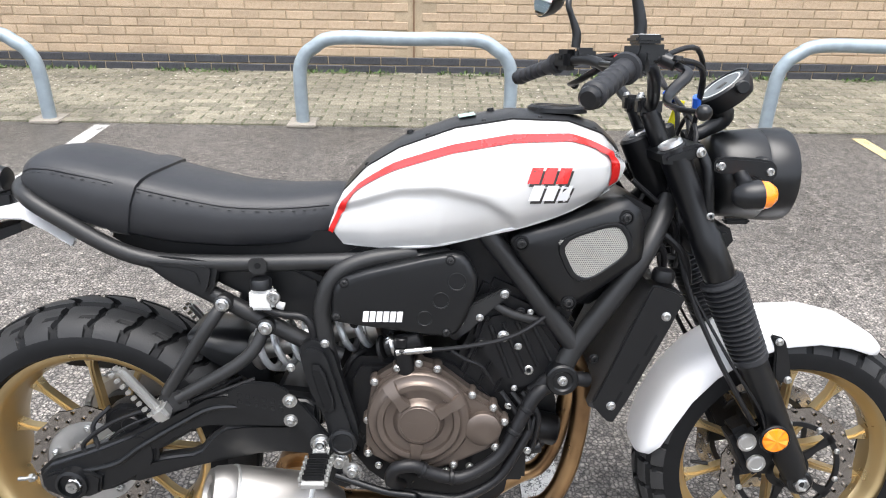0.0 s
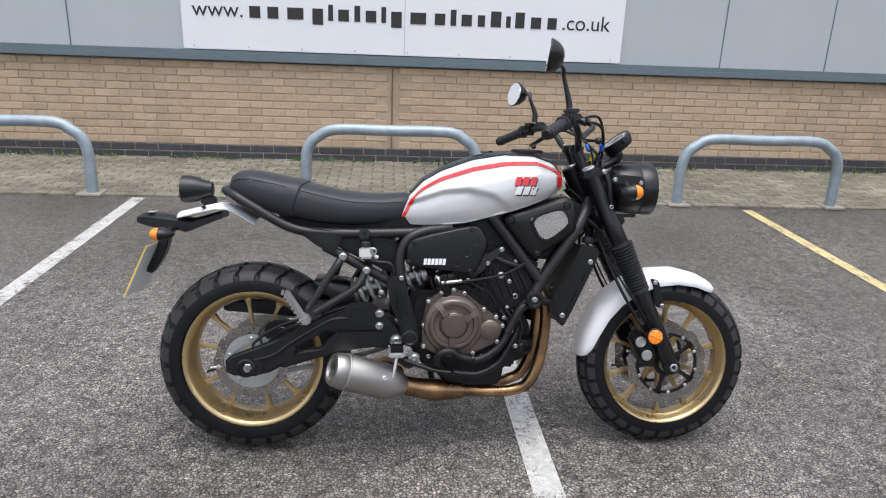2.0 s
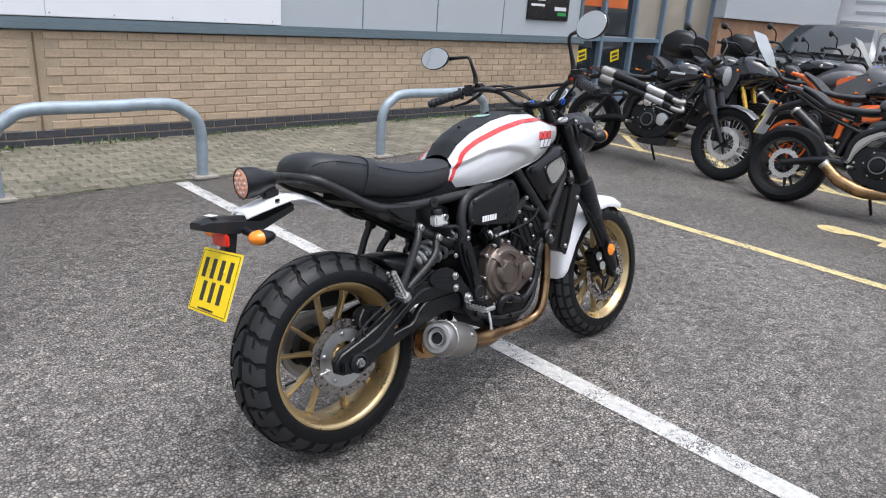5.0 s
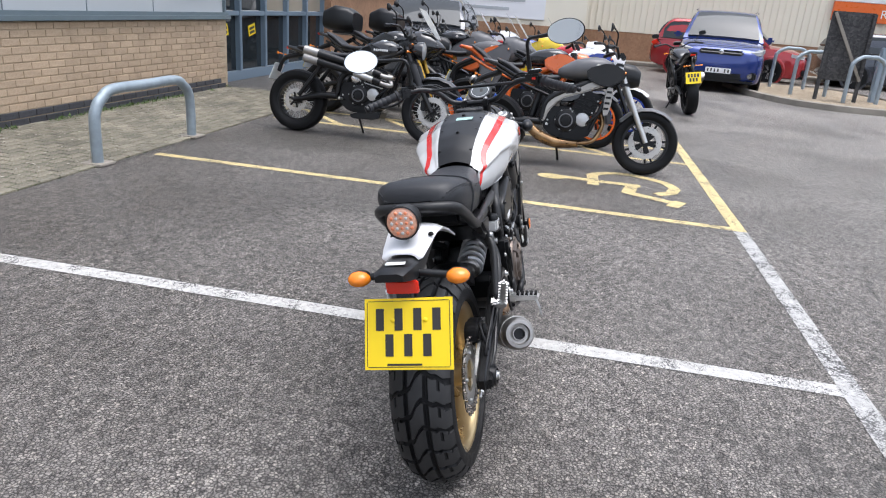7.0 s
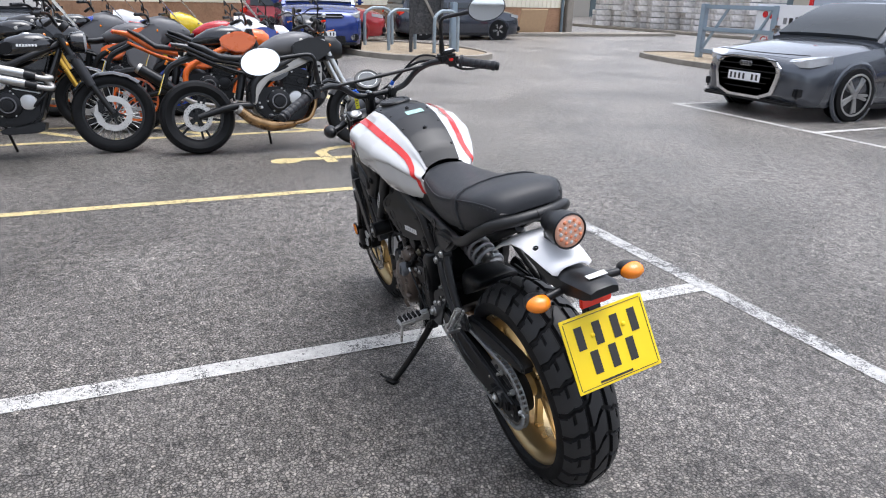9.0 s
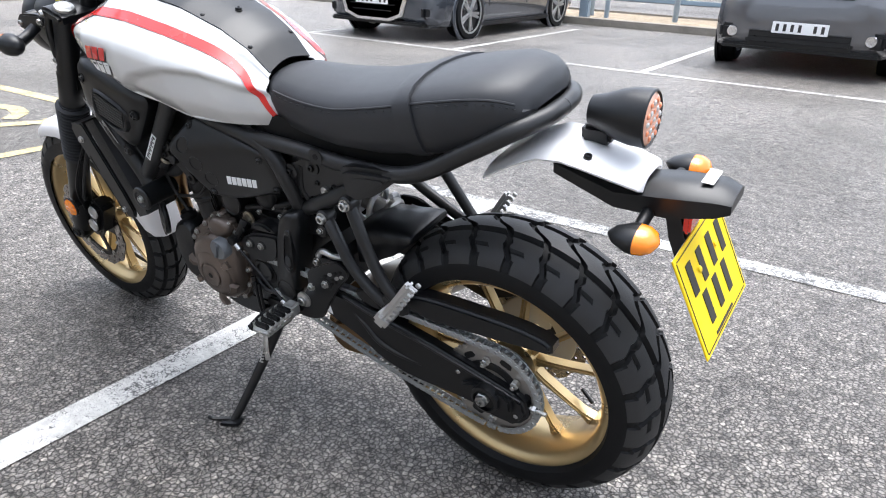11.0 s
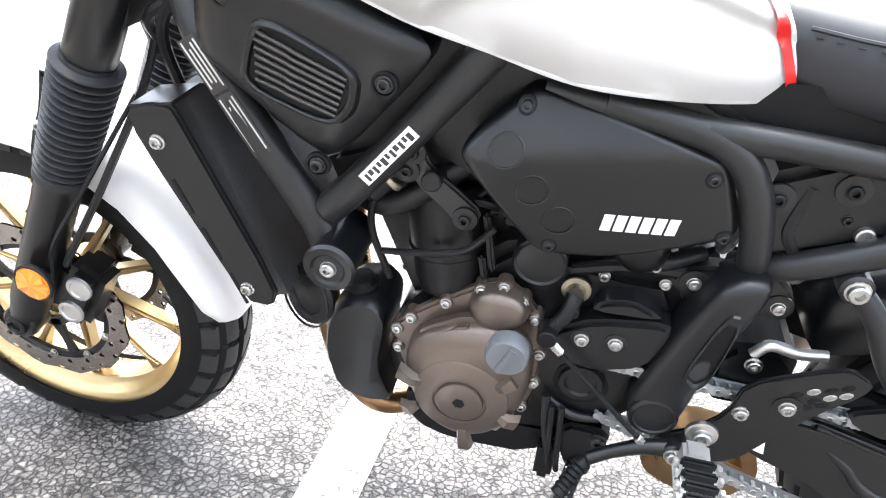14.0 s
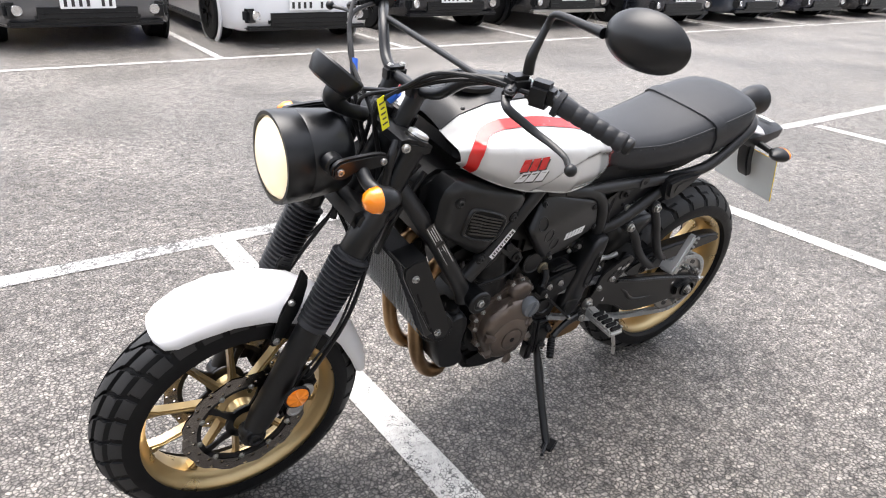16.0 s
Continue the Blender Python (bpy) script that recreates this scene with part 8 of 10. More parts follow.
for row, n in ((0.036, 4), (-0.028, 3)):
    for k in range(n):
        part("plate_bar", moved(box((-0.0022, -((k - (n - 1) / 2) * 0.049), row), (0.0012, 0.021, 0.055), 0), pm), INK, npl)
for y, z, w, h in ((0, 0.082, 0.21, 0.0015), (0, -0.082, 0.21, 0.0015), (0.107, 0, 0.0015, 0.16), (-0.107, 0, 0.0015, 0.16), (0.01, -0.076, 0.09, 0.005)):
    part("plate_border", moved(box((-0.0021, y, z), (0.0009, w, h), 0), pm), INK, npl)
for y in (-0.045, 0.04):
    part("plate_screw", moved(dome((-0.003, y, 0.034), 0.006, (-1, 0, 0), 0.5, 10), pm), YELLOW, npl)

# ---- other motorcycles ----
ORANGE = surface("orange_paint", (0.75, 0.14, 0.015), 0.3, var=0.05, bump=0.02, coat=0.6)
GREYP = surface("matt_grey_paint", (0.14, 0.14, 0.145), 0.45, 0.3, var=0.08, bump=0.05)
SILVERP = surface("silver_frame_paint", (0.42, 0.4, 0.37), 0.4, 0.6, var=0.08, bump=0.05)
GLOSSBK = surface("gloss_black_paint", (0.008, 0.008, 0.009), 0.12, var=0.2, bump=0, coat=0.8)
BLUEP = surface("blue_paint", (0.02, 0.05, 0.32), 0.25, var=0.05, bump=0, coat=0.7)
REDP = surface("red_paint", (0.5, 0.015, 0.02), 0.25, var=0.05, bump=0, coat=0.7)
YELP = surface("yellow_paint", (0.75, 0.55, 0.02), 0.25, var=0.05, bump=0, coat=0.7)
GOLDF = surface("gold_fork", (0.6, 0.36, 0.06), 0.3, 0.8, bump=0)
CHROME = surface("chrome", (0.75, 0.75, 0.75), 0.12, 1.0, var=0.05, bump=0)
SCREEN = surface("smoked_screen", (0.3, 0.32, 0.33), 0.08, var=0.1, bump=0, spec=0.8)


ROTOR = surface("bright_rotor_steel", (0.62, 0.6, 0.57), 0.36, 0.85, var=0.12, bump=0.15)
ROTORS = {}


def simple_tyre(R, W, rim):
    h, w = R - rim, W / 2
    prof = [(-w * 0.72, rim - 0.004), (-w * 0.9, rim + 0.2 * h), (-w, rim + 0.5 * h), (-w * 0.86, rim + 0.8 * h), (-w * 0.5, R - 0.006), (0, R), (w * 0.5, R - 0.006), (w * 0.86, rim + 0.8 * h), (w, rim + 0.5 * h), (w * 0.9, rim + 0.2 * h), (w * 0.72, rim - 0.004)]
    return lathe(prof, (0, 0, 0), (0, 1, 0), 56, False)


def other_wheel(parent, c, R, W, rimr, rimcol, wire, name, discs, dr):
    w = part(name, ring((0, 0, 0), (0, 1, 0), rimr - 0.025, rimr + 0.004, -W * 0.36, W * 0.36, 56, 0.003), rimcol, parent, m=Matrix.Translation(c))
    part("tyre", simple_tyre(R, W, rimr), RUBBER, w)
    part("hub", rod((0, -0.06, 0), (0, 0.06, 0), 0.04), rimcol if not wire else ENGINE, w)
    if wire:
        for i in range(30):
            a = radians(12 * i)
            b = a + radians(28 if i % 2 else -28)
            part("spoke", tube([(0.04 * math.cos(b), 0.035 if i % 2 else -0.035, 0.04 * math.sin(b)), ((rimr - 0.02) * math.cos(a), 0, (rimr - 0.02) * math.sin(a))], 0.0034, 5, 1), ALLOY, w)
    else:
        for i in range(5):
            for k in (-9, 9):
                part("spoke", moved(plate([(0.035, -0.014), (rimr - 0.02, -0.008), (rimr - 0.02, 0.008), (0.035, 0.014)], -0.014, 0.014, 0.004, 0), pose(0, 0, 0, 0, 72 * i + k, 0)), rimcol, w)
    if dr not in ROTORS:
        ROTORS[dr] = to_mesh("brake_disc", brake_disc(dr * 0.66, dr, 0.004), ROTOR)
    for s in discs:
        part("brake_disc", ROTORS[dr], ROTOR, w, m=pose(0, 0.07 * s, 0))
        for k in range(6):
            part("disc_arm", moved(plate([(0.03, -0.012), (dr * 0.68, -0.008), (dr * 0.68, 0.008), (0.03, 0.012)], 0.066 * s, 0.071 * s, 0.001, 0), pose(0, 0, 0, 0, 60 * k + 15, 0)), BLACK, w)
    return w


def oval(x, w, z0, z1, n=18, pw=0.75):
    out = []
    for i in range(n):
        a = 2 * math.pi * i / n
        c, s = math.cos(a), math.sin(a)
        out.append((x, w * math.copysign(abs(c) ** pw, c), (z0 + z1) / 2 + (z1 - z0) / 2 * math.copysign(abs(s) ** pw, s)))
    return out


def other_bike(m, label, o, group="bikes parked by the shop"):
    g = dict(wb=1.45, rf=0.3, rr=0.315, wf=0.12, wr=0.18, rim=0.216, rimcol=BLACK, wire=False, tank=GLOSSBK, seat=LEATHER, tail=GLOSSBK, fork=BLACK, frame=BLACK, bars=1.05, lean=9,
             lamp="round", exhaust="side", fender=GLOSSBK, plate=True, box=False, seat_h=0.82, tank_h=1.0, tank_w=0.15, accent=None, plate_mat=YELLOW)
    g.update(o)
    b = thing("motorcycle", m @ pose(0, 0, 0, -g["lean"]), label, "motorcycle", group)
    xr, xf = -g["wb"] / 2, g["wb"] / 2
    other_wheel(b, Vector((xr, 0, g["rr"])), g["rr"], g["wr"], g["rim"], g["rimcol"], g["wire"], "rear_wheel", (-1,), 0.12)
    other_wheel(b, Vector((xf, 0, g["rf"])), g["rf"], g["wf"], g["rim"] if not g["wire"] else g["rf"] - 0.085, g["rimcol"], g["wire"], "front_wheel", (-1, 1), 0.15)
    hx, hz = xf - 0.33, 0.97
    for s in (-1, 1):
        part("fork_leg", tube([(hx, 0.1 * s, hz), (hx + 0.13, 0.1 * s, hz - 0.28), (xf, 0.1 * s, g["rf"])], [0.026, 0.026, 0.024], 12, 3), g["fork"], b)
        if g["wire"]:
            part("fork_gaiter", tube([(hx + 0.09, 0.1 * s, hz - 0.19), (hx + 0.19, 0.1 * s, hz - 0.40)], [0.042, 0.036], 12, 3), SOFT, b)
        part("front_caliper", box((xf - 0.09, 0.085 * s, g["rf"] + 0.06), (0.05, 0.05, 0.11), 0.01), ENGINE, b)
        part("mirror", loft([oval(hx - 0.1, 0.02, -0.012, 0.012), oval(hx - 0.12, 0.06, -0.035, 0.035), oval(hx - 0.128, 0.058, -0.033, 0.033)]), PLASTIC, b, m=pose(0, 0.38 * s, g["bars"] + 0.16))
        part("mirror_stem", tube([(hx - 0.06, 0.28 * s, g["bars"] + 0.02), (hx - 0.06, 0.33 * s, g["bars"] + 0.11), (hx - 0.1, 0.38 * s, g["bars"] + 0.155)], 0.007, 8), BLACK, b)
        part("grip", tube([(hx - 0.14, 0.4 * s, g["bars"] - 0.01), (hx - 0.08, 0.28 * s, g["bars"] + 0.01)], 0.017, 12, 2), SOFT, b)
        part("lever", tube([(hx - 0.04, 0.26 * s, g["bars"] + 0.01), (hx - 0.08, 0.4 * s, g["bars"])], 0.006, 8, 2), BLACK, b)
        part("front_indicator", join(rod((hx + 0.06, 0.1 * s, 0.9), (hx + 0.06, 0.19 * s, 0.9), 0.008), dome((hx + 0.05, 0.2 * s, 0.9), 0.014, (1, 0, 0), 1.2, 12)), AMBER, b)
        part("frame_tube", tube([(hx - 0.02, 0.05 * s, hz - 0.06), (0.15, 0.13 * s, 0.80), (-0.2, 0.14 * s, 0.62), (-0.26, 0.14 * s, 0.42)], [0.025, 0.028, 0.03, 0.026], 12), g["frame"], b)
        part("frame_tube", tube([(hx - 0.02, 0.05 * s, hz - 0.1), (0.28, 0.12 * s, 0.6), (0.2, 0.12 * s, 0.36)], 0.018, 12), g["frame"], b)
        part("subframe_tube", tube([(-0.2, 0.12 * s, 0.64), (-0.5, 0.1 * s, 0.74), (-0.75, 0.06 * s, 0.86)], 0.014, 10), g["frame"], b)
        part("swingarm", tube([(-0.26, 0.12 * s, 0.4), (-0.45, 0.125 * s, 0.39), (xr, 0.125 * s, g["rr"])], [0.035, 0.032, 0.024], 12), BLACK, b)
        part("rider_peg", rod((-0.2, 0.14 * s, 0.38), (-0.2, 0.24 * s, 0.38), 0.012), ALLOY, b)
        part("rear_indicator", join(rod((xr - 0.2, 0.03 * s, 0.78), (xr - 0.2, 0.12 * s, 0.78), 0.007), dome((xr - 0.2, 0.13 * s, 0.78), 0.014, (-1, 0, 0), 1.2, 12)), AMBER, b)
        part("side_panel", plate([(-0.2, 0.62), (-0.16, 0.74), (0.06, 0.78), (0.08, 0.66), (-0.02, 0.6)], 0.12 * s, 0.145 * s, 0.01), g["tail"], b)
        part("engine_cover", lathe([(0, 0.105), (0.02, 0.1), (0.03, 0.08), (0.032, 0.05), (0.045, 0.045), (0.047, 0.01)], (-0.03, 0.13 * s, 0.43), (0, s, 0), 28), ENGINE, b)
        part("engine_cover", lathe([(0, 0.065), (0.02, 0.06), (0.026, 0.03)], (0.12, 0.13 * s, 0.45), (0, s, 0), 24), g.get("cover", ENGINE), b)
        for k in range(6):
            a = radians(60 * k)
            part("cover_bolt", screw((-0.03 + 0.1 * math.cos(a), 0.15 * s, 0.43 + 0.1 * math.sin(a)), (0, s, 0), 0.007), ZINC, b)
        part("cover_ring", ring((-0.03, 0.158 * s, 0.43), (0, s, 0), 0.055, 0.066, 0, 0.008, 28), GREYP, b)
        part("water_hose", tube([(0.14, 0.135 * s, 0.4), (0.2, 0.15 * s, 0.46), (0.26, 0.14 * s, 0.52), (0.3, 0.12 * s, 0.6)], 0.014, 10), HOSE, b)
        part("cylinder_plug", rod((0.17, 0.1 * s, 0.6), (0.17, 0.138 * s, 0.6), 0.03), ENGINE, b)
        for x_, z_ in ((0.1, 0.68), (0.24, 0.63), (0.2, 0.52), (0.0, 0.54), (-0.2, 0.42)):
            part("engine_bolt", screw((x_, 0.132 * s, z_), (0, s, 0), 0.009), ZINC, b)
    part("handlebar", tube([(hx - 0.11, -0.34, g["bars"]), (hx - 0.05, -0.2, g["bars"] + 0.01), (hx - 0.02, -0.07, g["bars"] - 0.05), (hx - 0.02, 0.07, g["bars"] - 0.05), (hx - 0.05, 0.2, g["bars"] + 0.01), (hx - 0.11, 0.34, g["bars"])], 0.012, 10), BLACK, b)
    part("fork_clamp", join(box((hx, 0, hz), (0.07, 0.26, 0.035), 0.008), box((hx + 0.07, 0, hz - 0.17), (0.08, 0.26, 0.04), 0.008)), BLACK, b)
    part("engine", join(plate([(-0.26, 0.55), (0.0, 0.56), (0.2, 0.5), (0.22, 0.33), (0.1, 0.25), (-0.14, 0.26), (-0.25, 0.36)], -0.13, 0.13, 0.02), plate([(0.0, 0.52), (0.2, 0.47), (0.28, 0.68), (0.08, 0.74)], -0.12, 0.12, 0.015)), ENGINE, b)
    if g.get("spar"):
        for s in (-1, 1):
            part("frame_spar", plate([(hx - 0.01, 0.9), (hx - 0.03, 0.81), (0.16, 0.72), (0.02, 0.665), (-0.1, 0.62), (-0.2, 0.5), (-0.23, 0.4), (-0.28, 0.42), (-0.26, 0.56), (-0.18, 0.68), (-0.04, 0.735), (0.14, 0.795)], 0.125 * s, 0.16 * s, 0.012, 1, 3), SILVERP, b, "silver cast frame spar")
            part("radiator_shroud", plate([(0.3, 0.78), (0.37, 0.75), (0.35, 0.52), (0.29, 0.5)], 0.15 * s, 0.175 * s, 0.006), SILVERP, b)
            for k in range(4):
                part("shroud_slot", box((0.33 - 0.004 * k, 0.176 * s, 0.72 - 0.05 * k), (0.045, 0.003, 0.02), 0), ENGINE, b)
            part("spar_window", plate([(-0.06, 0.7), (0.06, 0.74), (0.08, 0.72), (-0.06, 0.665)], 0.159 * s, 0.1612 * s, 0), ENGINE, b)
    for k in range(6):
        part("cooling_fin", moved(box((0, 0, 0), (0.2, 0.27, 0.008), 0.002), pose(0.115 + 0.012 * k, 0, 0.54 + 0.026 * k, 0, 12, 0)), ENGINE if not g["wire"] else ALLOY, b)
    T, w = g["tank_h"], g["tank_w"]
    tx = g.get("tank_x", (-0.16, 0.36))
    L = tx[1] - tx[0]
    part("fuel_tank", loft([oval(tx[0], w * 0.45, T - 0.19, T - 0.13), oval(tx[0] + 0.1 * L, w * 0.62, T - 0.21, T - 0.09), oval(tx[0] + 0.3 * L, w * 0.85, T - 0.22, T - 0.03), oval(tx[0] + 0.55 * L, w, T - 0.22, T), oval(tx[0] + 0.78 * L, w * 0.98, T - 0.2, T), oval(tx[0] + 0.93 * L, w * 0.75, T - 0.16, T - 0.03), oval(tx[1], w * 0.45, T - 0.12, T - 0.06)]), g["tank"], b, sharp=60)
    if g["accent"]:
        for s in (-1, 1):
            part("tank_shroud", plate([(0.12, T - 0.22), (0.1, T - 0.12), (0.3, T - 0.05), (0.47, T - 0.12), (0.44, T - 0.2), (0.3, T - 0.28)], w * 0.95 * s, (w + 0.03) * s, 0.01), g["accent"], b)
    for s in (-1, 1):
        if g["wire"]:
            for k in range(7):
                part("badge_bar", box((0.1 + 0.022 * k, (w + 0.0015) * s, T - 0.105), (0.016, 0.004, 0.02), 0), WHITEINK, b)
            part("tank_pad", plate([(-0.06, T - 0.16), (-0.04, T - 0.1), (0.04, T - 0.07), (0.07, T - 0.12), (0.03, T - 0.18)], w * 0.8 * s, (w * 0.93) * s, 0.006, 2), RUBBER, b)
        else:
            part("tank_badge", dome((0.2, (w - 0.004) * s, T - 0.085), 0.018, (0, s, 0.2), 0.2, 16), SILVERP, b)
    part("filler_cap", dome((0.16, 0, T - 0.004), 0.045, (0, 0, 1), 0.3, 20), CHROME if g["wire"] else ENGINE, b)
    S = g["seat_h"]
    tail_up = g.get("tail_up", 0.06)
    part("seat", loft([oval(-0.14, 0.09, S - 0.03, S + 0.03), oval(-0.22, 0.12, S - 0.045, S + 0.015), oval(-0.38, 0.14, S - 0.05, S + 0.012), oval(-0.5, 0.135, S - 0.04, S + 0.03), oval(-0.62, 0.12, S - 0.01 + tail_up * 0.5, S + 0.05 + tail_up * 0.6), oval(-0.74, 0.1, S + 0.02 + tail_up, S + 0.05 + tail_up)]), g["seat"], b, sharp=60)
    part("tail_unit", loft([oval(-0.3, 0.1, S - 0.1, S - 0.04), oval(-0.55, 0.11, S - 0.08 + tail_up * 0.3, S + 0.0 + tail_up * 0.3), oval(-0.75, 0.08, S - 0.03 + tail_up, S + 0.03 + tail_up), oval(-0.88, 0.04, S + 0.01 + tail_up, S + 0.045 + tail_up)]), g["tail"], b, sharp=60)
    part("tail_lamp", box((-0.88, 0, S + 0.02 + tail_up), (0.03, 0.09, 0.03), 0.01), REDLENS, b)
    part("plate_hanger", tube([(-0.7, 0, S - 0.03 + tail_up * 0.5), (xr - 0.18, 0, 0.74), (xr - 0.24, 0, 0.6)], [0.03, 0.025, 0.02], 8), PLASTIC, b)
    if g["plate"]:
        p = part("number_plate", box((xr - 0.265, 0, 0.6), (0.004, 0.229, 0.178), 0, pose(0, 0, 0, 0, 20, 0)), g["plate_mat"], b)
        part("plate_rear_face", box((xr - 0.2605, 0, 0.6), (0.003, 0.225, 0.174), 0, pose(0, 0, 0, 0, 20, 0)), PLATEBACK, p)
        for r, n in ((0.036, 4), (-0.03, 3)):
            for k in range(n):
                part("plate_bar", moved(box((-0.003, (k - (n - 1) / 2) * 0.046, r), (0.002, 0.03, 0.055), 0), pose(xr - 0.265, 0, 0.6, 0, 20, 0)), INK, p)
    ang = lambda a, r, w_: (xf + r * math.cos(radians(a)), w_, g["rf"] + r * math.sin(radians(a)))
    part("front_fender", loft([[ang(a, g["rf"] + 0.025 - 0.03 * abs(q) ** 2.5, 0.075 * q) for q in (-1, -0.7, -0.35, 0, 0.35, 0.7, 1)] + [ang(a, g["rf"] + 0.02 - 0.03 * abs(q) ** 2.5, 0.072 * q) for q in (1, 0.7, 0.35, 0, -0.35, -0.7, -1)] for a in (48, 65, 85, 105, 125, 145)]), g["fender"], b, sharp=60)
    if g["lamp"] == "round":
        part("headlight", lathe([(hx + 0.05, 0.04), (hx + 0.08, 0.08), (hx + 0.16, 0.092), (hx + 0.175, 0.088)], (0, 0, 0.93), (1, 0, 0), 28), g.get("lampcol", GLOSSBK), b)
        part("headlight_lens", lathe([(hx + 0.175, 0.086), (hx + 0.19, 0.05), (hx + 0.193, 0.004)], (0, 0, 0.93), (1, 0, 0), 28), SCREEN, b)
        part("instrument", lathe([(0, 0.045), (0.04, 0.045), (0.045, 0.04)], (hx + 0.05, 0, 1.04), (-0.7, 0, 0.7), 24), PLASTIC, b)
    elif g["lamp"] == "fairing":
        fc = g.get("fairing", g["tank"])
        part("fairing", loft([oval(hx - 0.02, 0.16, 0.7, 1.06), oval(hx + 0.1, 0.2, 0.72, 1.08), oval(hx + 0.24, 0.16, 0.78, 1.04), oval(hx + 0.34, 0.09, 0.84, 0.96), oval(hx + 0.39, 0.03, 0.88, 0.92)]), fc, b, sharp=50)
        part("screen", loft([[(hx + 0.3, -0.09, 1.0), (hx + 0.3, 0.09, 1.0), (hx + 0.3, 0.085, 1.006), (hx + 0.3, -0.085, 1.006)], [(hx + 0.18, -0.15, 1.16), (hx + 0.18, 0.15, 1.16), (hx + 0.176, 0.14, 1.165), (hx + 0.176, -0.14, 1.165)], [(hx + 0.06, -0.13, 1.32), (hx + 0.06, 0.13, 1.32), (hx + 0.056, 0.12, 1.325), (hx + 0.056, -0.12, 1.325)]]), SCREEN, b)
        for s in (-1, 1):
            part("headlight_lens", moved(box((0, 0, 0), (0.06, 0.08, 0.05), 0.02), pose(hx + 0.31, 0.08 * s, 0.92, 0, 0, -35 * s)), SCREEN, b)
            part("side_fairing", plate([(hx + 0.14, 0.95), (hx - 0.02, 0.98), (hx - 0.3, 0.8), (hx - 0.28, 0.5), (hx - 0.05, 0.42), (hx + 0.05, 0.6)], 0.15 * s, 0.19 * s, 0.02), fc, b)
    else:
        part("headlight", loft([oval(hx + 0.04, 0.1, 0.8, 1.0), oval(hx + 0.14, 0.1, 0.78, 0.99), oval(hx + 0.2, 0.07, 0.8, 0.94)]), g.get("lampcol", PLASTIC), b, sharp=50)
        part("headlight_lens", box((hx + 0.19, 0, 0.87), (0.03, 0.1, 0.1), 0.02), SCREEN, b)
        part("instrument", box((hx + 0.02, 0, 1.06), (0.04, 0.12, 0.07), 0.01, pose(0, 0, 0, 0, -40, 0)), PLASTIC, b)
    if g["exhaust"] == "high":
        for k in (0, 1):
            z = 0.075 * k
            part("exhaust_pipe", tube([(0.27, -0.13, 0.62 + z * 0.4), (0.31, -0.15, 0.56 + z), (0.24, -0.165, 0.56 + z), (0.1, -0.17, 0.6 + z), (-0.15, -0.175, 0.66 + z), (-0.38, -0.175, 0.70 + z)], 0.023, 14), STEEL, b)
            part("heat_shield", tube([(0.2, -0.172, 0.575 + z), (0.05, -0.178, 0.615 + z), (-0.2, -0.182, 0.672 + z)], 0.033, 14), PLASTIC, b)
            part("heat_shield", tube([(0.12, -0.176, 0.597 + z), (-0.08, -0.181, 0.645 + z)], 0.036, 14, 3), ALLOY, b)
            part("muffler", tube([(-0.2, -0.18, 0.672 + z), (-0.42, -0.182, 0.715 + z), (-0.62, -0.182, 0.755 + z)], [0.036, 0.042, 0.042], 18), PLASTIC, b)
            part("muffler_end", lathe([(0, 0.044), (0.15, 0.047), (0.158, 0.04), (0.158, 0.028), (0.1, 0.026)], (-0.47, -0.182, 0.725 + z), (-1, 0, 0.2), 24), STEEL, b)
    elif g["exhaust"] == "under":
        for k in (-1, 0, 1):
            part("exhaust_pipe", tube([(0.27, 0.07 * k, 0.55), (0.31, 0.07 * k, 0.42), (0.24, 0.07 * k, 0.27), (0.1, 0.05 * k - 0.03, 0.23)], 0.02, 12), BURNT, b)
        part("muffler", tube([(0.1, -0.05, 0.23), (-0.1, -0.1, 0.22), (-0.26, -0.15, 0.27), (-0.38, -0.17, 0.36)], [0.04, 0.052, 0.05, 0.04], 18), BURNT, b)
        part("muffler_end", lathe([(0, 0.043), (0.03, 0.043), (0.032, 0.03), (0.01, 0.028)], (-0.375, -0.169, 0.356), (-0.75, -0.1, 0.6), 20), STEEL, b)
    else:
        part("exhaust_pipe", tube([(0.27, -0.08, 0.55), (0.3, -0.09, 0.4), (0.18, -0.1, 0.24), (-0.15, -0.13, 0.26), (-0.35, -0.16, 0.36)], 0.023, 12), STEEL, b)
        part("muffler", tube([(-0.34, -0.165, 0.37), (-0.45, -0.175, 0.46), (-0.66, -0.18, 0.6)], [0.035, 0.058, 0.055], 18), g.get("can", BLACK), b)
        part("muffler_end", lathe([(0, 0.056), (0.03, 0.05), (0.034, 0.03)], (-0.655, -0.18, 0.597), (-0.82, 0, 0.57), 20), STEEL, b)
    if g["wire"]:
        part("side_cover_badge", dome((-0.07, -0.15, 0.6), 0.05, (0, -1, 0), 0.2, 20), CHROME, b)
        part("skid_plate", plate([(-0.12, 0.24), (0.22, 0.3), (0.2, 0.2), (-0.1, 0.19)], -0.12, 0.12, 0.01), BLACK, b)
        part("shock", join(*[tube([(-0.42, 0.14 * s, 0.74), (xr + 0.06, 0.14 * s, g["rr"] + 0.05)], 0.022, 10, 2) for s in (-1, 1)]), BLACK, b)
    else:
        part("shock", tube([(-0.3, 0, 0.7), (-0.36, 0, 0.45)], 0.035, 12, 2), BLACK, b)
        part("radiator", box((0.33, 0, 0.56), (0.05, 0.28, 0.26), 0.01, pose(0, 0, 0, 0, -18, 0)), CORE, b)
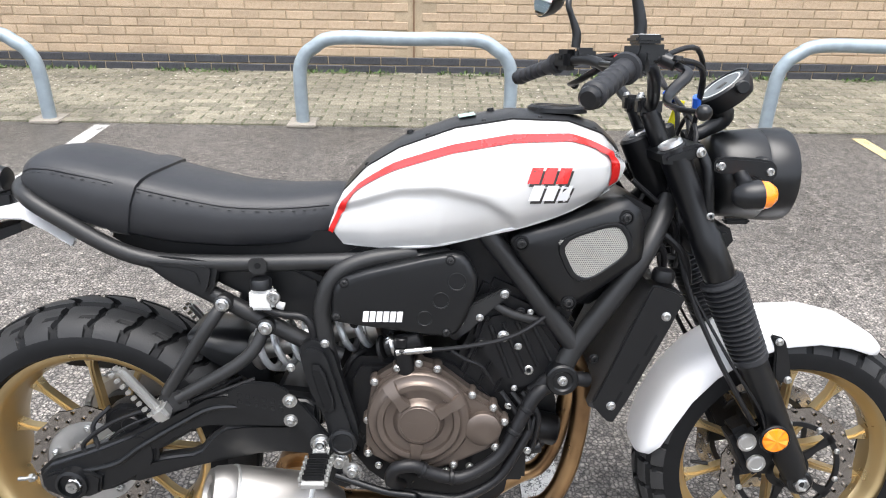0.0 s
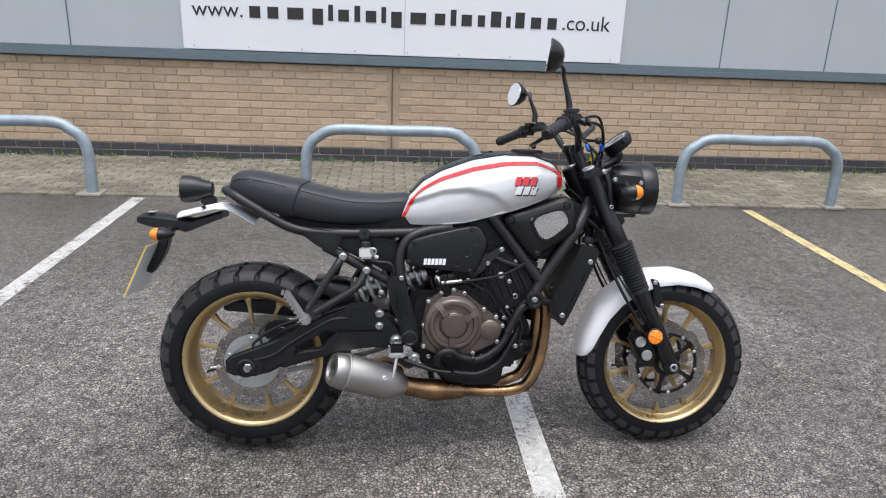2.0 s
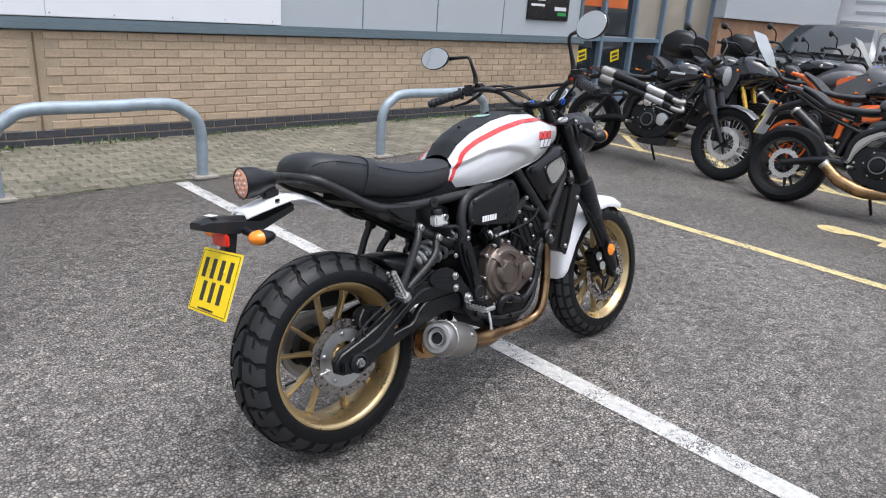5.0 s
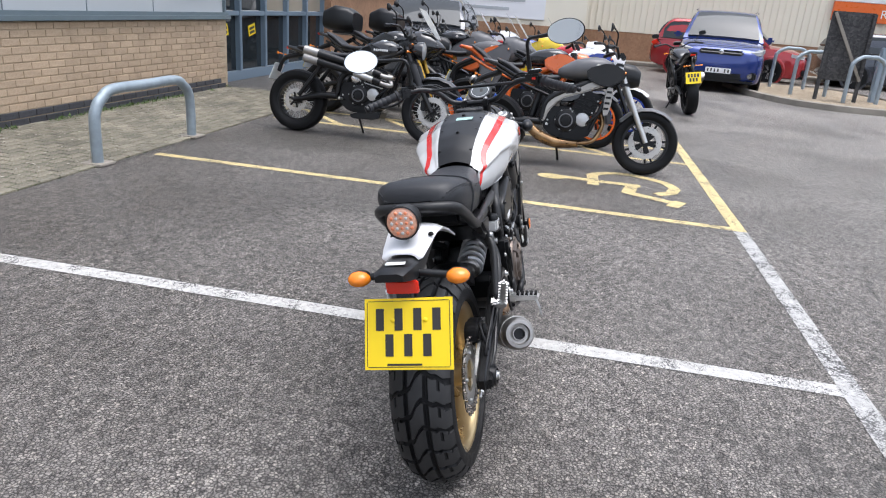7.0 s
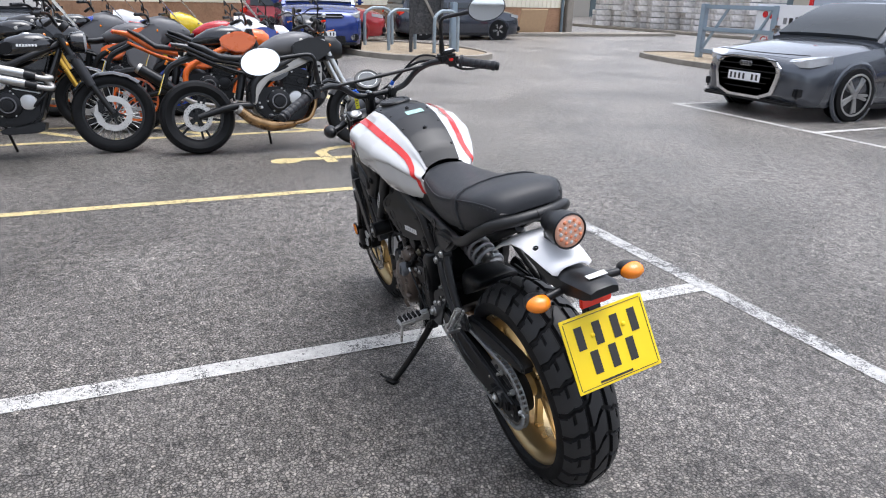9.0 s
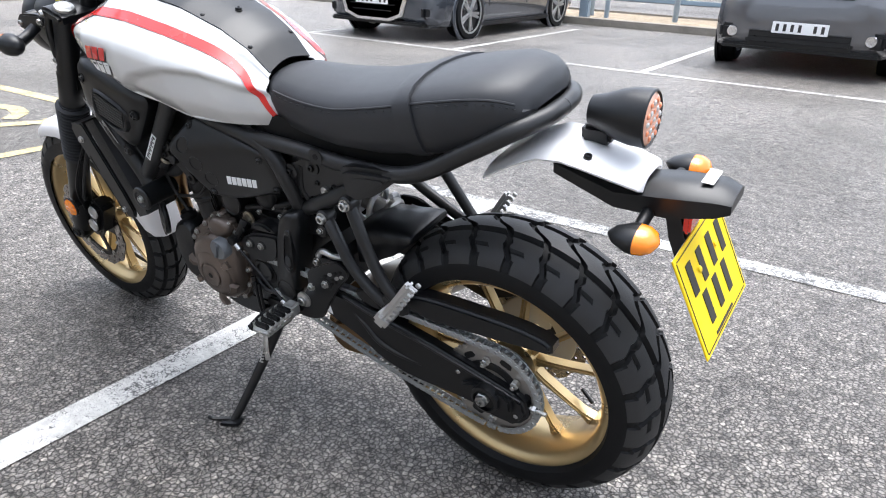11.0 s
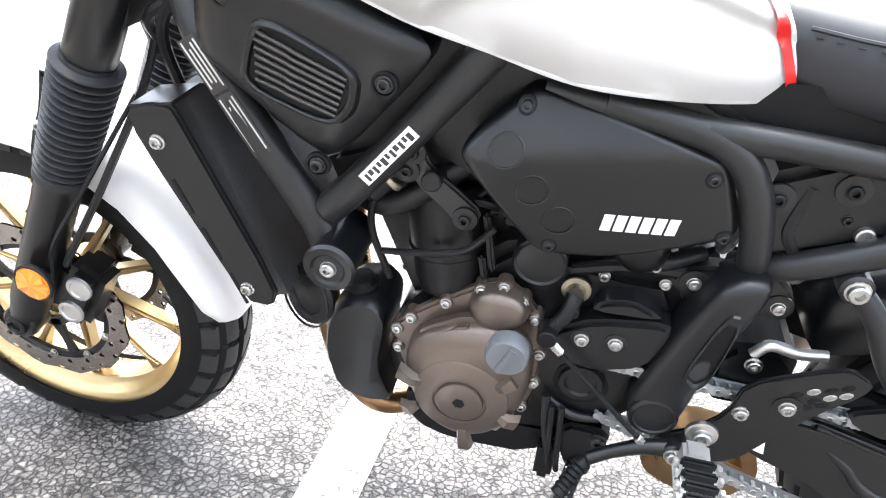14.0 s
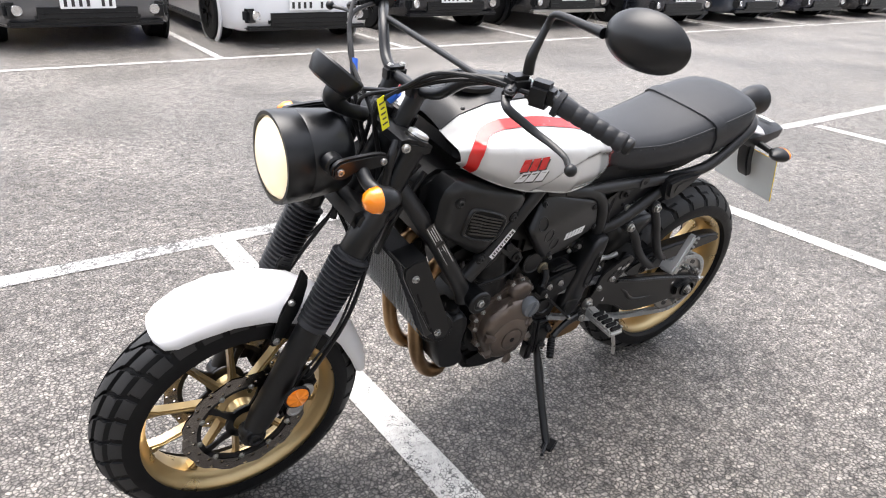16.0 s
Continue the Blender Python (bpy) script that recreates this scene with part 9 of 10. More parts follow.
    part("side_stand", tube([(-0.12, 0.11, 0.3), (-0.08, 0.22, 0.1), (-0.07, 0.255, 0.045)], 0.012, 8), BLACK, b)
    if g["box"]:
        part("top_box", loft([oval(-0.68, 0.2, 0.98, 1.2, 24, 0.5), oval(-0.75, 0.24, 0.94, 1.25, 24, 0.5), oval(-0.95, 0.25, 0.94, 1.27, 24, 0.5), oval(-1.1, 0.2, 0.97, 1.2, 24, 0.5)]), PLASTIC, b, "black top box", sharp=50)
        part("box_rack", box((-0.82, 0, 0.93), (0.35, 0.2, 0.02), 0.005), BLACK, b)
    return b


S90 = lambda x, y, rz=-90: pose(x, y, 0, 0, 0, rz)
other_bike(S90(4.43, 2.0), "gloss black scrambler with wire wheels and twin high exhausts", dict(wb=1.47, rf=0.335, rr=0.32, wf=0.1, wr=0.15, wire=True, exhaust="high", tank_x=(-0.12, 0.36), tank_w=0.14, tank_h=1.0, bars=1.12, seat_h=0.83, tail_up=0.0, cover=ALLOY, plate_mat=PLATEBACK, lean=9))
other_bike(S90(4.16, -0.12), "matt grey naked motorcycle with a silver frame", dict(wb=1.44, tank=GREYP, spar=True, accent=FRAME, fork=ALLOY, exhaust="under", lamp="naked", tank_h=1.03, tank_w=0.17, bars=1.1, seat_h=0.82, tail_up=0.08, fender=GREYP, cover=ALLOY))
other_bike(S90(5.35, 0.35, -94), "orange and black naked motorcycle with orange wheels", dict(wb=1.46, tank=GLOSSBK, accent=ORANGE, frame=ORANGE, rimcol=ORANGE, lamp="naked", lampcol=ORANGE, tank_h=1.02, tail=ORANGE, tail_up=0.12, fork=BLACK, bars=1.1))
other_bike(S90(5.75, 2.25, -98), "black faired tourer with gold fork legs", dict(wb=1.45, fork=GOLDF, lamp="fairing", fairing=GLOSSBK, tank_h=1.05, tail_up=0.1, bars=1.15))
other_bike(S90(6.6, 2.2, -92), "black adventure motorcycle carrying a black top box", dict(wb=1.5, lamp="naked", box=True, tank_h=1.08, seat_h=0.88, bars=1.18))
other_bike(S90(7.5, 1.85, -92), "black tourer with a tall screen and top box", dict(wb=1.5, lamp="fairing", fairing=GREYP, box=True, tank_h=1.05, bars=1.15))
other_bike(S90(6.25, -0.05, -97), "white and blue naked motorcycle with blue wheels", dict(wb=1.42, tank=WHITEP, accent=BLUEP, rimcol=BLUEP, lamp="naked", lampcol=WHITEP, tank_h=1.02, fender=WHITEP))
other_bike(S90(6.5, 1.2, -95), "orange and grey sports motorcycle with a pointed tail", dict(wb=1.4, tank=GREYP, accent=ORANGE, tail=ORANGE, rimcol=ORANGE, lamp="fairing", fairing=GREYP, tail_up=0.16))
other_bike(S90(7.25, 0.2, -97), "red and white sports motorcycle", dict(wb=1.4, tank=REDP, lamp="fairing", fairing=WHITEP, tail=REDP, tail_up=0.12, bars=1.0))
other_bike(S90(8.1, 0.9, -95), "yellow and blue sports motorcycle", dict(wb=1.4, tank=BLUEP, lamp="fairing", fairing=YELP, tail=YELP, tail_up=0.12, bars=1.0))
other_bike(S90(8.9, 1.6, -92), "blue and white sports motorcycle", dict(wb=1.4, tank=BLUEP, lamp="fairing", fairing=WHITEP, tail=BLUEP, tail_up=0.1, bars=1.0))
other_bike(S90(8.3, 2.4, -90), "black commuter motorcycle near the shop windows", dict(wb=1.4, lamp="naked"))
other_bike(S90(10.05, -1.83, 5), "black naked motorcycle with a yellow rear plate", dict(wb=1.4, tank=GLOSSBK, lamp="naked", tail_up=0.1, plate=True), "")


# ---- cars ----
CARGLASS = surface("tinted_car_glass", (0.03, 0.036, 0.04), 0.04, var=0.2, scale=1.5, bump=0, spec=0.45, rvar=0.02)
PLATEW = surface("white_plate", (0.85, 0.85, 0.84), 0.4, var=0.02, bump=0)
CARLAMP = surface("clear_lamp", (0.6, 0.62, 0.64), 0.12, 0.4, var=0.2, scale=30, bump=0, coat=0.8)


def paint(name, c, metal=0.4):
    return surface(name, c, 0.22, metal, var=0.03, scale=3, bump=0, coat=1.0, rvar=0.03)


def car(m, label, color, o=None, group=""):
    """A parked car, nose along +x of its pose, origin on the ground under its middle."""
    g = dict(L=4.4, W=1.8, H=1.45, bonnet=0.93, belt=0.95, nose=0.55, hood=1.05, cab=(0.35, -1.75), boot=0.4, R=0.32, rimk=0.68, suv=False, trim=PLASTIC, grille="wide", alloy=ALLOY)
    g.update(o or {})
    L, W, H, R = g["L"], g["W"], g["H"], g["R"]
    hw = W / 2
    c = thing("car", m, label, "car", group)
    lift = 0.2 if g["suv"] else 0.15
    xf, xr = L / 2, -L / 2
    cowl = xf - g["hood"]
    belt, bon = g["belt"], g["bonnet"]
    st = [(xf, 0.62, lift + 0.16, g["nose"] + 0.1), (xf - 0.05, 0.8, lift + 0.08, g["nose"] + 0.18), (xf - 0.16, 0.93, lift + 0.02, bon - 0.14), (xf - 0.4, 0.985, lift, bon - 0.06), (xf - 0.8, 1.0, lift, bon), (cowl, 1.0, lift, belt), (0, 1.0, lift, belt), (xr + 0.9, 1.0, lift, belt + 0.02), (xr + 0.35, 0.98, lift + 0.03, belt + 0.03), (xr + 0.1, 0.93, lift + 0.1, belt - 0.02), (xr, 0.8, lift + 0.18, belt - 0.12)]
    rings = []
    for x, k, z0, z1 in st:
        w = hw * k
        h = z1 - z0
        half = [(0, z1 + 0.02), (0.5 * w, z1 + 0.012), (0.8 * w, z1 - 0.01), (0.93 * w, z1 - 0.05), (0.985 * w, z1 - 0.3 * h), (w, z0 + 0.45 * h), (0.985 * w, z0 + 0.2 * h), (0.95 * w, z0 + 0.03), (0.85 * w, z0), (0, z0)]
        rings.append([(x, y, z) for y, z in half] + [(x, -y, z) for y, z in half[-2:0:-1]])
    body = part("body", loft(rings), color, c, sharp=45)
    c0, c1 = cowl + 0.08, xr + g["boot"]
    span = c0 - c1
    top = [(c0, belt), (c0 - 0.3, belt + (H - belt) * 0.5), (c0 - 0.62, H - 0.07), (c0 - 0.85, H - 0.015), (c0 - 1.25, H), (c1 + 0.95, H - 0.02), (c1 + 0.7, H - 0.07), (c1 + 0.3, belt + (H - belt) * 0.5), (c1, belt)]
    if g["boot"] < 0.3:
        top[5:8] = [(c1 + 0.62, H - 0.01), (c1 + 0.3, H - 0.05), (c1 + 0.12, belt + (H - belt) * 0.5)]
    edge = lambda z: hw * (0.93 - 0.21 * ((z - belt) / (H - belt)) ** 1.25) if z > belt else hw * 0.93
    height = lambda x: float(np.interp(x, [q[0] for q in top[::-1]], [q[1] for q in top[::-1]]))
    smooth, _ = catmull([(x, 0, z) for x, z in top], 4)
    gr = []
    for v in smooth:
        x, z = v.x, max(v.z, belt)
        half = [(edge(belt), belt - 0.05), (edge(belt + (z - belt) * 0.45), belt + (z - belt) * 0.45), (edge(belt + (z - belt) * 0.85), belt + (z - belt) * 0.85 + 0.001), (edge(z) * 0.965, z - 0.006), (edge(z) * 0.85, z + 0.012), (edge(z) * 0.45, z + 0.024), (0, z + 0.027)]
        gr.append([(x, y, zz) for y, zz in half] + [(x, -y, zz) for y, zz in half[-2::-1]])
    part("cabin", loft(gr), color, c, sharp=40)
    mid = c0 - 0.52 * span
    for s in (-1, 1):
        for name, xa, xb in (("front_window", c0 - 0.2, mid + 0.035), ("rear_window", mid - 0.035, c1 + (0.3 if g["boot"] >= 0.3 else 0.16))):
            n = 9
            lo, hi = [], []
            for k in range(n):
                x = xa + (xb - xa) * k / (n - 1)
                zt = max(height(x) - 0.075, belt + 0.03)
                lo.append((x, (edge(belt + 0.02) + 0.004) * s, belt + 0.02))
                hi.append((x, (edge(zt) + 0.004) * s, zt))
            inn = [(x, y - 0.02 * s, z) for x, y, z in lo], [(x, y - 0.02 * s, z) for x, y, z in hi]
            part(name, loft([[l, h, hi_, lo_] for l, h, hi_, lo_ in zip(lo, hi, inn[1], inn[0])]), CARGLASS, c, "tinted side window", sharp=25)
            part("window_trim", tube(hi, 0.007, 6, 2), g.get("chrome", PLASTIC), c)
    for name, xa, xb in (("windscreen", c0 - 0.04, c0 - 0.66), ("rear_screen", c1 + 0.05, c1 + (0.66 if g["boot"] >= 0.3 else 0.24))):
        rows = []
        for k in range(6):
            x = xa + (xb - xa) * k / 5
            z = height(x)
            w = edge(z) * 0.9
            rows.append([(x + (0.045 if xa > 0 else -0.045), w * q, z + 0.042 - 0.024 * abs(q) ** 3) for q in (-1, -0.6, 0, 0.6, 1)] + [(x, w * q, z - 0.02) for q in (1, 0.6, 0, -0.6, -1)])
        part(name, loft(rows), CARGLASS, c, "tinted screen", sharp=25)
    for s in (-1, 1):
        yb, yt = hw * 0.935 * s, hw * 0.735 * s
        if "rail" in g:
            part("roof_rail", tube([(c0 - 0.75, yt, H), (c0 - 1.3, yt, H + 0.04), (c1 + 0.5, yt, H - 0.02)], 0.015, 8), g["rail"], c)
        part("window_trim", tube([(c0 - 0.1, yb * 1.0, belt), (0, yb * 1.01, belt + 0.005), (c1 + 0.1, yb * 0.99, belt + 0.01)], 0.012, 6), g.get("chrome", PLASTIC), c)
        mr = part("door_mirror", moved(box((0, 0, 0), (0.1, 0.18, 0.13), 0.045), pose(c0 - 0.2, (hw + 0.07) * s, belt + 0.06)), g.get("mirror", color), c)
        for x0_ in (c0 - 0.12, c0 - 1.22, c0 - 2.1):
            part("door_seam", box((x0_, hw * 0.995 * s, belt - 0.28), (0.008, 0.012, 0.5), 0), PLASTIC, c)
        for x0_ in (c0 - 1.05, c0 - 1.95):
            part("door_handle", box((x0_, hw * 1.0 * s, belt - 0.12), (0.17, 0.03, 0.03), 0.012), color, c)
        part("sill", box((0, hw * 0.97 * s, lift + 0.03), (L * 0.5, 0.06, 0.07), 0.02), g["trim"], c)
        part("headlight", loft([[(xf - 0.07, y * s, z) for y, z in ((hw * 0.5, g["nose"] + 0.12), (hw * 0.8, g["nose"] + 0.13), (hw * 0.8, g["nose"] + 0.2), (hw * 0.5, g["nose"] + 0.17))], [(xf - 0.14, y * s, z) for y, z in ((hw * 0.5, g["nose"] + 0.11), (hw * 0.9, g["nose"] + 0.13), (hw * 0.9, g["nose"] + 0.23), (hw * 0.5, g["nose"] + 0.2))], [(xf - 0.4, y * s, z) for y, z in ((hw * 0.6, g["nose"] + 0.16), (hw * 0.975, g["nose"] + 0.18), (hw * 0.97, g["nose"] + 0.26), (hw * 0.6, g["nose"] + 0.25))]]), CARLAMP, c, "clear headlamp")
        fp = part("fog_recess", moved(box((0, 0, 0), (0.12, 0.26, 0.15), 0.03), pose(xf - (0.062 if g["grille"] != "big" else 0.125), hw * 0.72 * s, lift + 0.2, 0, 0, -20 * s)), PLASTIC, c)
        if g["grille"] != "big":
            part("fog_lamp", lathe([(0, 0.055), (0.012, 0.05), (0.012, 0.042), (0.004, 0.04)], (xf - 0.0, hw * 0.71 * s, lift + 0.2), (1, -0.3 * s, 0), 20), CHROME, fp)
        part("tail_lamp", box((xr + 0.12, hw * 0.8 * s, belt - 0.14), (0.2, 0.28, 0.14), 0.04), REDLENS, c)
        for wx in (xf - 0.86, xr + 0.82):
            part("wheel_arch", lathe([(-0.02, R * 1.2), (0.0, R * 1.22), (0.012, R * 1.17), (0.012, R * 1.06), (-0.05, R * 1.05)], (wx, hw * 0.985 * s, R + 0.005), (0, s, 0), 36), PLASTIC if g["suv"] else color, c)
            part("arch_well", rod((wx, (hw * 0.985 - 0.06) * s, R + 0.005), (wx, (hw * 0.985 + 0.004) * s, R + 0.005), R * 1.07, 36), ENGINE, c)
            wl = part("wheel", lathe([(-0.1, R * 0.66), (-0.11, R * 0.8), (-0.1, R * 0.97), (-0.06, R), (0.06, R), (0.1, R * 0.97), (0.11, R * 0.8), (0.1, R * 0.68), (0.06, R * 0.66)], (0, 0, 0), (0, 1, 0), 40), RUBBER, c, m=pose(wx, (hw - 0.09) * s, R))
            part("rim", ring((0, 0.0, 0), (0, 1, 0), R * (g["rimk"] - 0.07), R * g["rimk"], -0.09, 0.112, 40), g["alloy"], wl)
            part("rim_back", rod((0, 0.02 * s, 0), (0, 0.03 * s, 0), R * (g["rimk"] - 0.05), 30), ENGINE, wl)
            part("rim_hub", rod((0, 0.03 * s, 0), (0, 0.095 * s, 0), R * 0.16, 16), g["alloy"], wl)
            for k in range(5):
                for d in (-7, 7):
                    part("rim_spoke", moved(plate([(R * 0.1, -0.022), (R * (g["rimk"] - 0.05), -0.016), (R * (g["rimk"] - 0.05), 0.016), (R * 0.1, 0.022)], 0.075 * s, 0.1 * s, 0.006, 0), pose(0, 0, 0, 0, 72 * k + d + wx * 20, 0)), g["alloy"], wl)
    nz = g["nose"]
    if g["grille"] == "big":
        gq = [(-0.36, nz + 0.19), (0.36, nz + 0.19), (0.5, nz + 0.06), (0.4, lift + 0.1), (-0.4, lift + 0.1), (-0.5, nz + 0.06)]
        part("grille_frame", moved(plate([(x * 1.1, (z - 0.5) * 1.1 + 0.5) for x, z in gq], -0.02, 0.02, 0.008), pose(xf + 0.015, 0, 0, 0, 0, 90)), CHROME, c)
        gp = part("grille", moved(plate(gq, -0.02, 0.028, 0.008), pose(xf + 0.015, 0, 0, 0, 0, 90)), PLASTIC, c, "black honeycomb grille")
        for k in range(6):
            part("grille_bar", box((xf + 0.046, 0, lift + 0.2 + 0.07 * k), (0.006, 0.6 + 0.12 * min(k, 3), 0.012), 0), BLACK, gp)
        for k in range(4):
            part("ring_badge", ring((xf + 0.05, -0.066 + 0.044 * k, nz + 0.12), (1, 0, 0), 0.024, 0.031, 0, 0.006, 24), CHROME, gp)
        py = lift + 0.33
    else:
        if g["grille"] == "twin":
            for s in (-1, 1):
                part("grille", moved(box((0, 0, 0), (0.05, 0.3, 0.17), 0.06), pose(xf - 0.02, 0.17 * s, nz + 0.14)), PLASTIC, c)
                part("grille_rim", moved(ring((0, 0, 0), (1, 0, 0), 0.088, 0.1, 0, 0.02, 28), pose(xf + 0.0, 0.17 * s, nz + 0.14) @ Matrix.Diagonal((1, 1.6, 0.9, 1))), CHROME, c)
        else:
            part("grille", box((xf - 0.02, 0, nz + 0.14), (0.07, 0.9, 0.13), 0.03), PLASTIC, c)
            part("grille_bar", box((xf + 0.012, 0, nz + 0.15), (0.02, 0.86, 0.02), 0.006), CHROME, c)
            part("badge", dome((xf + 0.02, 0, nz + 0.16), 0.05, (1, 0, 0), 0.2, 20), CHROME, c)
        part("lower_grille", box((xf - 0.01, 0, lift + 0.17), (0.06, 1.0, 0.17), 0.05), PLASTIC, c)
        for k in range(3):
            part("lower_bar", box((xf + 0.02, 0, lift + 0.12 + 0.05 * k), (0.012, 0.92, 0.012), 0), ENGINE, c)
        py = min(nz - 0.09, 0.47)
    part("splitter", box((xf - 0.155, 0, lift + 0.06), (0.3, W * 0.82, 0.05), 0.02), g["trim"], c)
    pl = part("number_plate", box((xf + (0.055 if g["grille"] == "big" else 0.03), 0, py), (0.01, 0.52, 0.111), 0.003), WHITEP, c, "white front number plate")
    pl.data.materials[0] = PLATEW
    for k in range(7):
        if k != 4:
            part("plate_bar", box((xf + (0.0615 if g["grille"] == "big" else 0.0365), -0.21 + 0.07 * k, py), (0.003, 0.03, 0.07), 0), INK, pl)
    for s in (-1, 1):
        part("wiper", tube([(c0 - 0.03, 0.45 * s, belt + 0.03), (c0 - 0.2, 0.05 + 0.35 * s, belt + 0.16)], 0.008, 5, 2), PLASTIC, c)
    part("bonnet_seam", tube([(xf - 0.2, -hw * 0.8, bon - 0.09), (xf - 0.16, 0, bon - 0.1), (xf - 0.2, hw * 0.8, bon - 0.09)], 0.006, 5), PLASTIC, c)
    return c


def ncar(x, y):
    return pose(x, y, 0, 0, 0, 90)


car(ncar(4.64, -8.3), "dark grey metallic saloon with a black honeycomb grille", paint("dark_grey_metallic", (0.075, 0.083, 0.098), 0.5), dict(L=4.36, W=1.8, H=1.4, hood=1.32, boot=0.62, bonnet=0.87, belt=0.93, rimk=0.79, grille="big", chrome=CHROME, mirror=CHROME, R=0.325, nose=0.52), "cars in the opposite bays")
car(ncar(-0.2, -9.05), "grey compact off-roader with chrome fog lamps", paint("mid_grey_metallic", (0.12, 0.12, 0.125)), dict(L=4.35, W=1.82, H=1.6, suv=True, bonnet=1.05, belt=1.06, nose=0.66, R=0.35, boot=0.15), "cars in the opposite bays")
car(ncar(-2.45, -8.65), "white hatchback with twin black grilles", paint("alpine_white", (0.75, 0.75, 0.76), 0.0), dict(L=4.4, W=1.8, H=1.42, grille="twin", R=0.33), "cars in the opposite bays")
car(ncar(-4.85, -9.1), "black compact off-roader with chrome fog lamps", paint("black_metallic", (0.02, 0.02, 0.024)), dict(L=4.35, W=1.82, H=1.6, suv=True, bonnet=1.05, belt=1.06, nose=0.64, R=0.35, boot=0.15), "cars in the opposite bays")
car(ncar(-7.1, -9.25), "black large off-roader with a grey bumper edge", paint("deep_black", (0.012, 0.012, 0.014)), dict(L=4.6, W=1.9, H=1.68, suv=True, bonnet=1.1, belt=1.1, nose=0.7, R=0.37, boot=0.12, trim=SILVERP), "cars in the opposite bays")
for i, (col, nm) in enumerate((((0.02, 0.022, 0.03), "dark blue"), ((0.05, 0.06, 0.08), "slate blue"), ((0.018, 0.02, 0.035), "navy"), ((0.02, 0.02, 0.022), "black"), ((0.2, 0.2, 0.2), "silver"))):
    car(ncar(-9.35 - 2.26 * i, -8.9), nm + " saloon in the row of bays", paint(nm.replace(" ", "_") + "_paint", col), dict(L=4.6, H=1.45, R=0.33), "cars in the opposite bays")
car(pose(16.13, -3.25, 0, 0, 0, 172), "bright blue compact off-roader with a chrome grille bar", paint("bright_blue", (0.012, 0.035, 0.2)), dict(L=4.5, W=1.84, H=1.7, suv=True, bonnet=1.08, belt=1.08, nose=0.7, R=0.35, boot=0.15, rail=CHROME))
car(pose(19.3, -4.0, 0, 0, 0, -105), "red hatchback beside the far building", paint("signal_red", (0.38, 0.02, 0.025)), dict(L=4.1, W=1.75, H=1.5, boot=0.15))
car(pose(19.9, -8.7, 0, 0, 0, -91), "dark blue hatchback parked along the far building", paint("night_blue", (0.03, 0.036, 0.05)), dict(L=4.3, W=1.78, H=1.46, boot=0.15))
car(pose(12.8, 3.2, 0, 0, 0, 184), "dark grey car behind the motorcycles", paint("storm_grey", (0.06, 0.065, 0.075)), dict(L=4.4, H=1.5))
for x, y, a, col, lab in ((1.5, -21.5, 5, (0.4, 0.02, 0.03), "red car across the road"), (-3.6, -20.2, 3, (0.02, 0.05, 0.3), "blue car across the road"), (4.9, -24, 2, (0.6, 0.6, 0.6), "silver car across the road"), (-1.6, -24.0, 4, (0.75, 0.6, 0.05), "yellow van-like car across the road"), (-8.5, -21, 4, (0.05, 0.03, 0.025), "dark brown car across the road")):
    car(pose(x, y, 0, 0, 0, a + 180), lab + " behind the rails", paint(lab.split()[0] + "_far_paint", col, 0.1), dict(L=4.4, H=1.55, boot=0.2), "cars across the road")

# ---- surroundings ----
RAILB = surface("blue_grey_rail", (0.27, 0.34, 0.4), 0.45, 0.2, var=0.1, scale=6, bump=0.05)


def island(pts, name, label):
    """Raised gravel bed behind a kerb."""
    pts = soften(pts, 2)
    ctr = Vector((sum(p[0] for p in pts) / len(pts), sum(p[1] for p in pts) / len(pts)))
    bm = bmesh.new()
    o0 = [bm.verts.new((x, y, 0)) for x, y in pts]
    o1 = [bm.verts.new((x, y, 0.11)) for x, y in pts]
    inn = [ctr + (Vector(p) - ctr) * (1 - 0.13 / max(0.3, (Vector(p) - ctr).length)) for p in pts]
    i1 = [bm.verts.new((p.x, p.y, 0.12)) for p in inn]
    i0 = [bm.verts.new((p.x, p.y, 0.03)) for p in inn]
    n = len(pts)
    for a, b in ((o0, o1), (o1, i1), (i1, i0)):
        for k in range(n):
            bm.faces.new((a[k], a[(k + 1) % n], b[(k + 1) % n], b[k]))
    k = tagged(part(name + "_kerb", bm, KERB), "low concrete kerb round a gravel bed", "kerb", kind="structure")
    bm = bmesh.new()
    bm.faces.new([bm.verts.new((p.x, p.y, 0.085)) for p in inn])
    tagged(part(name + "_bed", bm, GRAVEL), label, "gravel", kind="structure")


island([(17.0, -3.4), (14.0, -3.55), (12.6, -4.1), (12.05, -5), (12.1, -6.1), (12.9, -6.75), (14.5, -6.9), (17, -6.2)], "island", "brown pea gravel bed with hoops")
island([(13.0, -10.7), (10.3, -10.1), (4.4, -10.35), (-16, -10.35), (-16, -12.2), (6, -12.3), (10, -12.6), (13.0, -12.3)], "verge", "brown pea gravel verge behind the bays")
h2 = to_mesh("hoop", hoop_mesh(0.8, 0.95, 0.04), GALV)
for x, y, a in ((15.9, -4.5, -80), (14.15, -4.55, -72), (13.25, -5.35, -66)):
    tagged(part("hoop_barrier", h2, GALV, m=pose(x, y, 0.05, 0, 0, a)), "galvanised hoop barrier on the gravel island", "barrier", "hoops on the island")
h3 = to_mesh("hoop", hoop_mesh(1.5, 0.75, 0.045), GALV)
for x, y in ((2.3, -11.25), (-4.2, -11.6), (-9.6, -11.6)):
    tagged(part("hoop_barrier", h3, GALV, m=pose(x, y, 0.05)), "long grey hoop barrier on the verge", "barrier", "hoops on the verge")
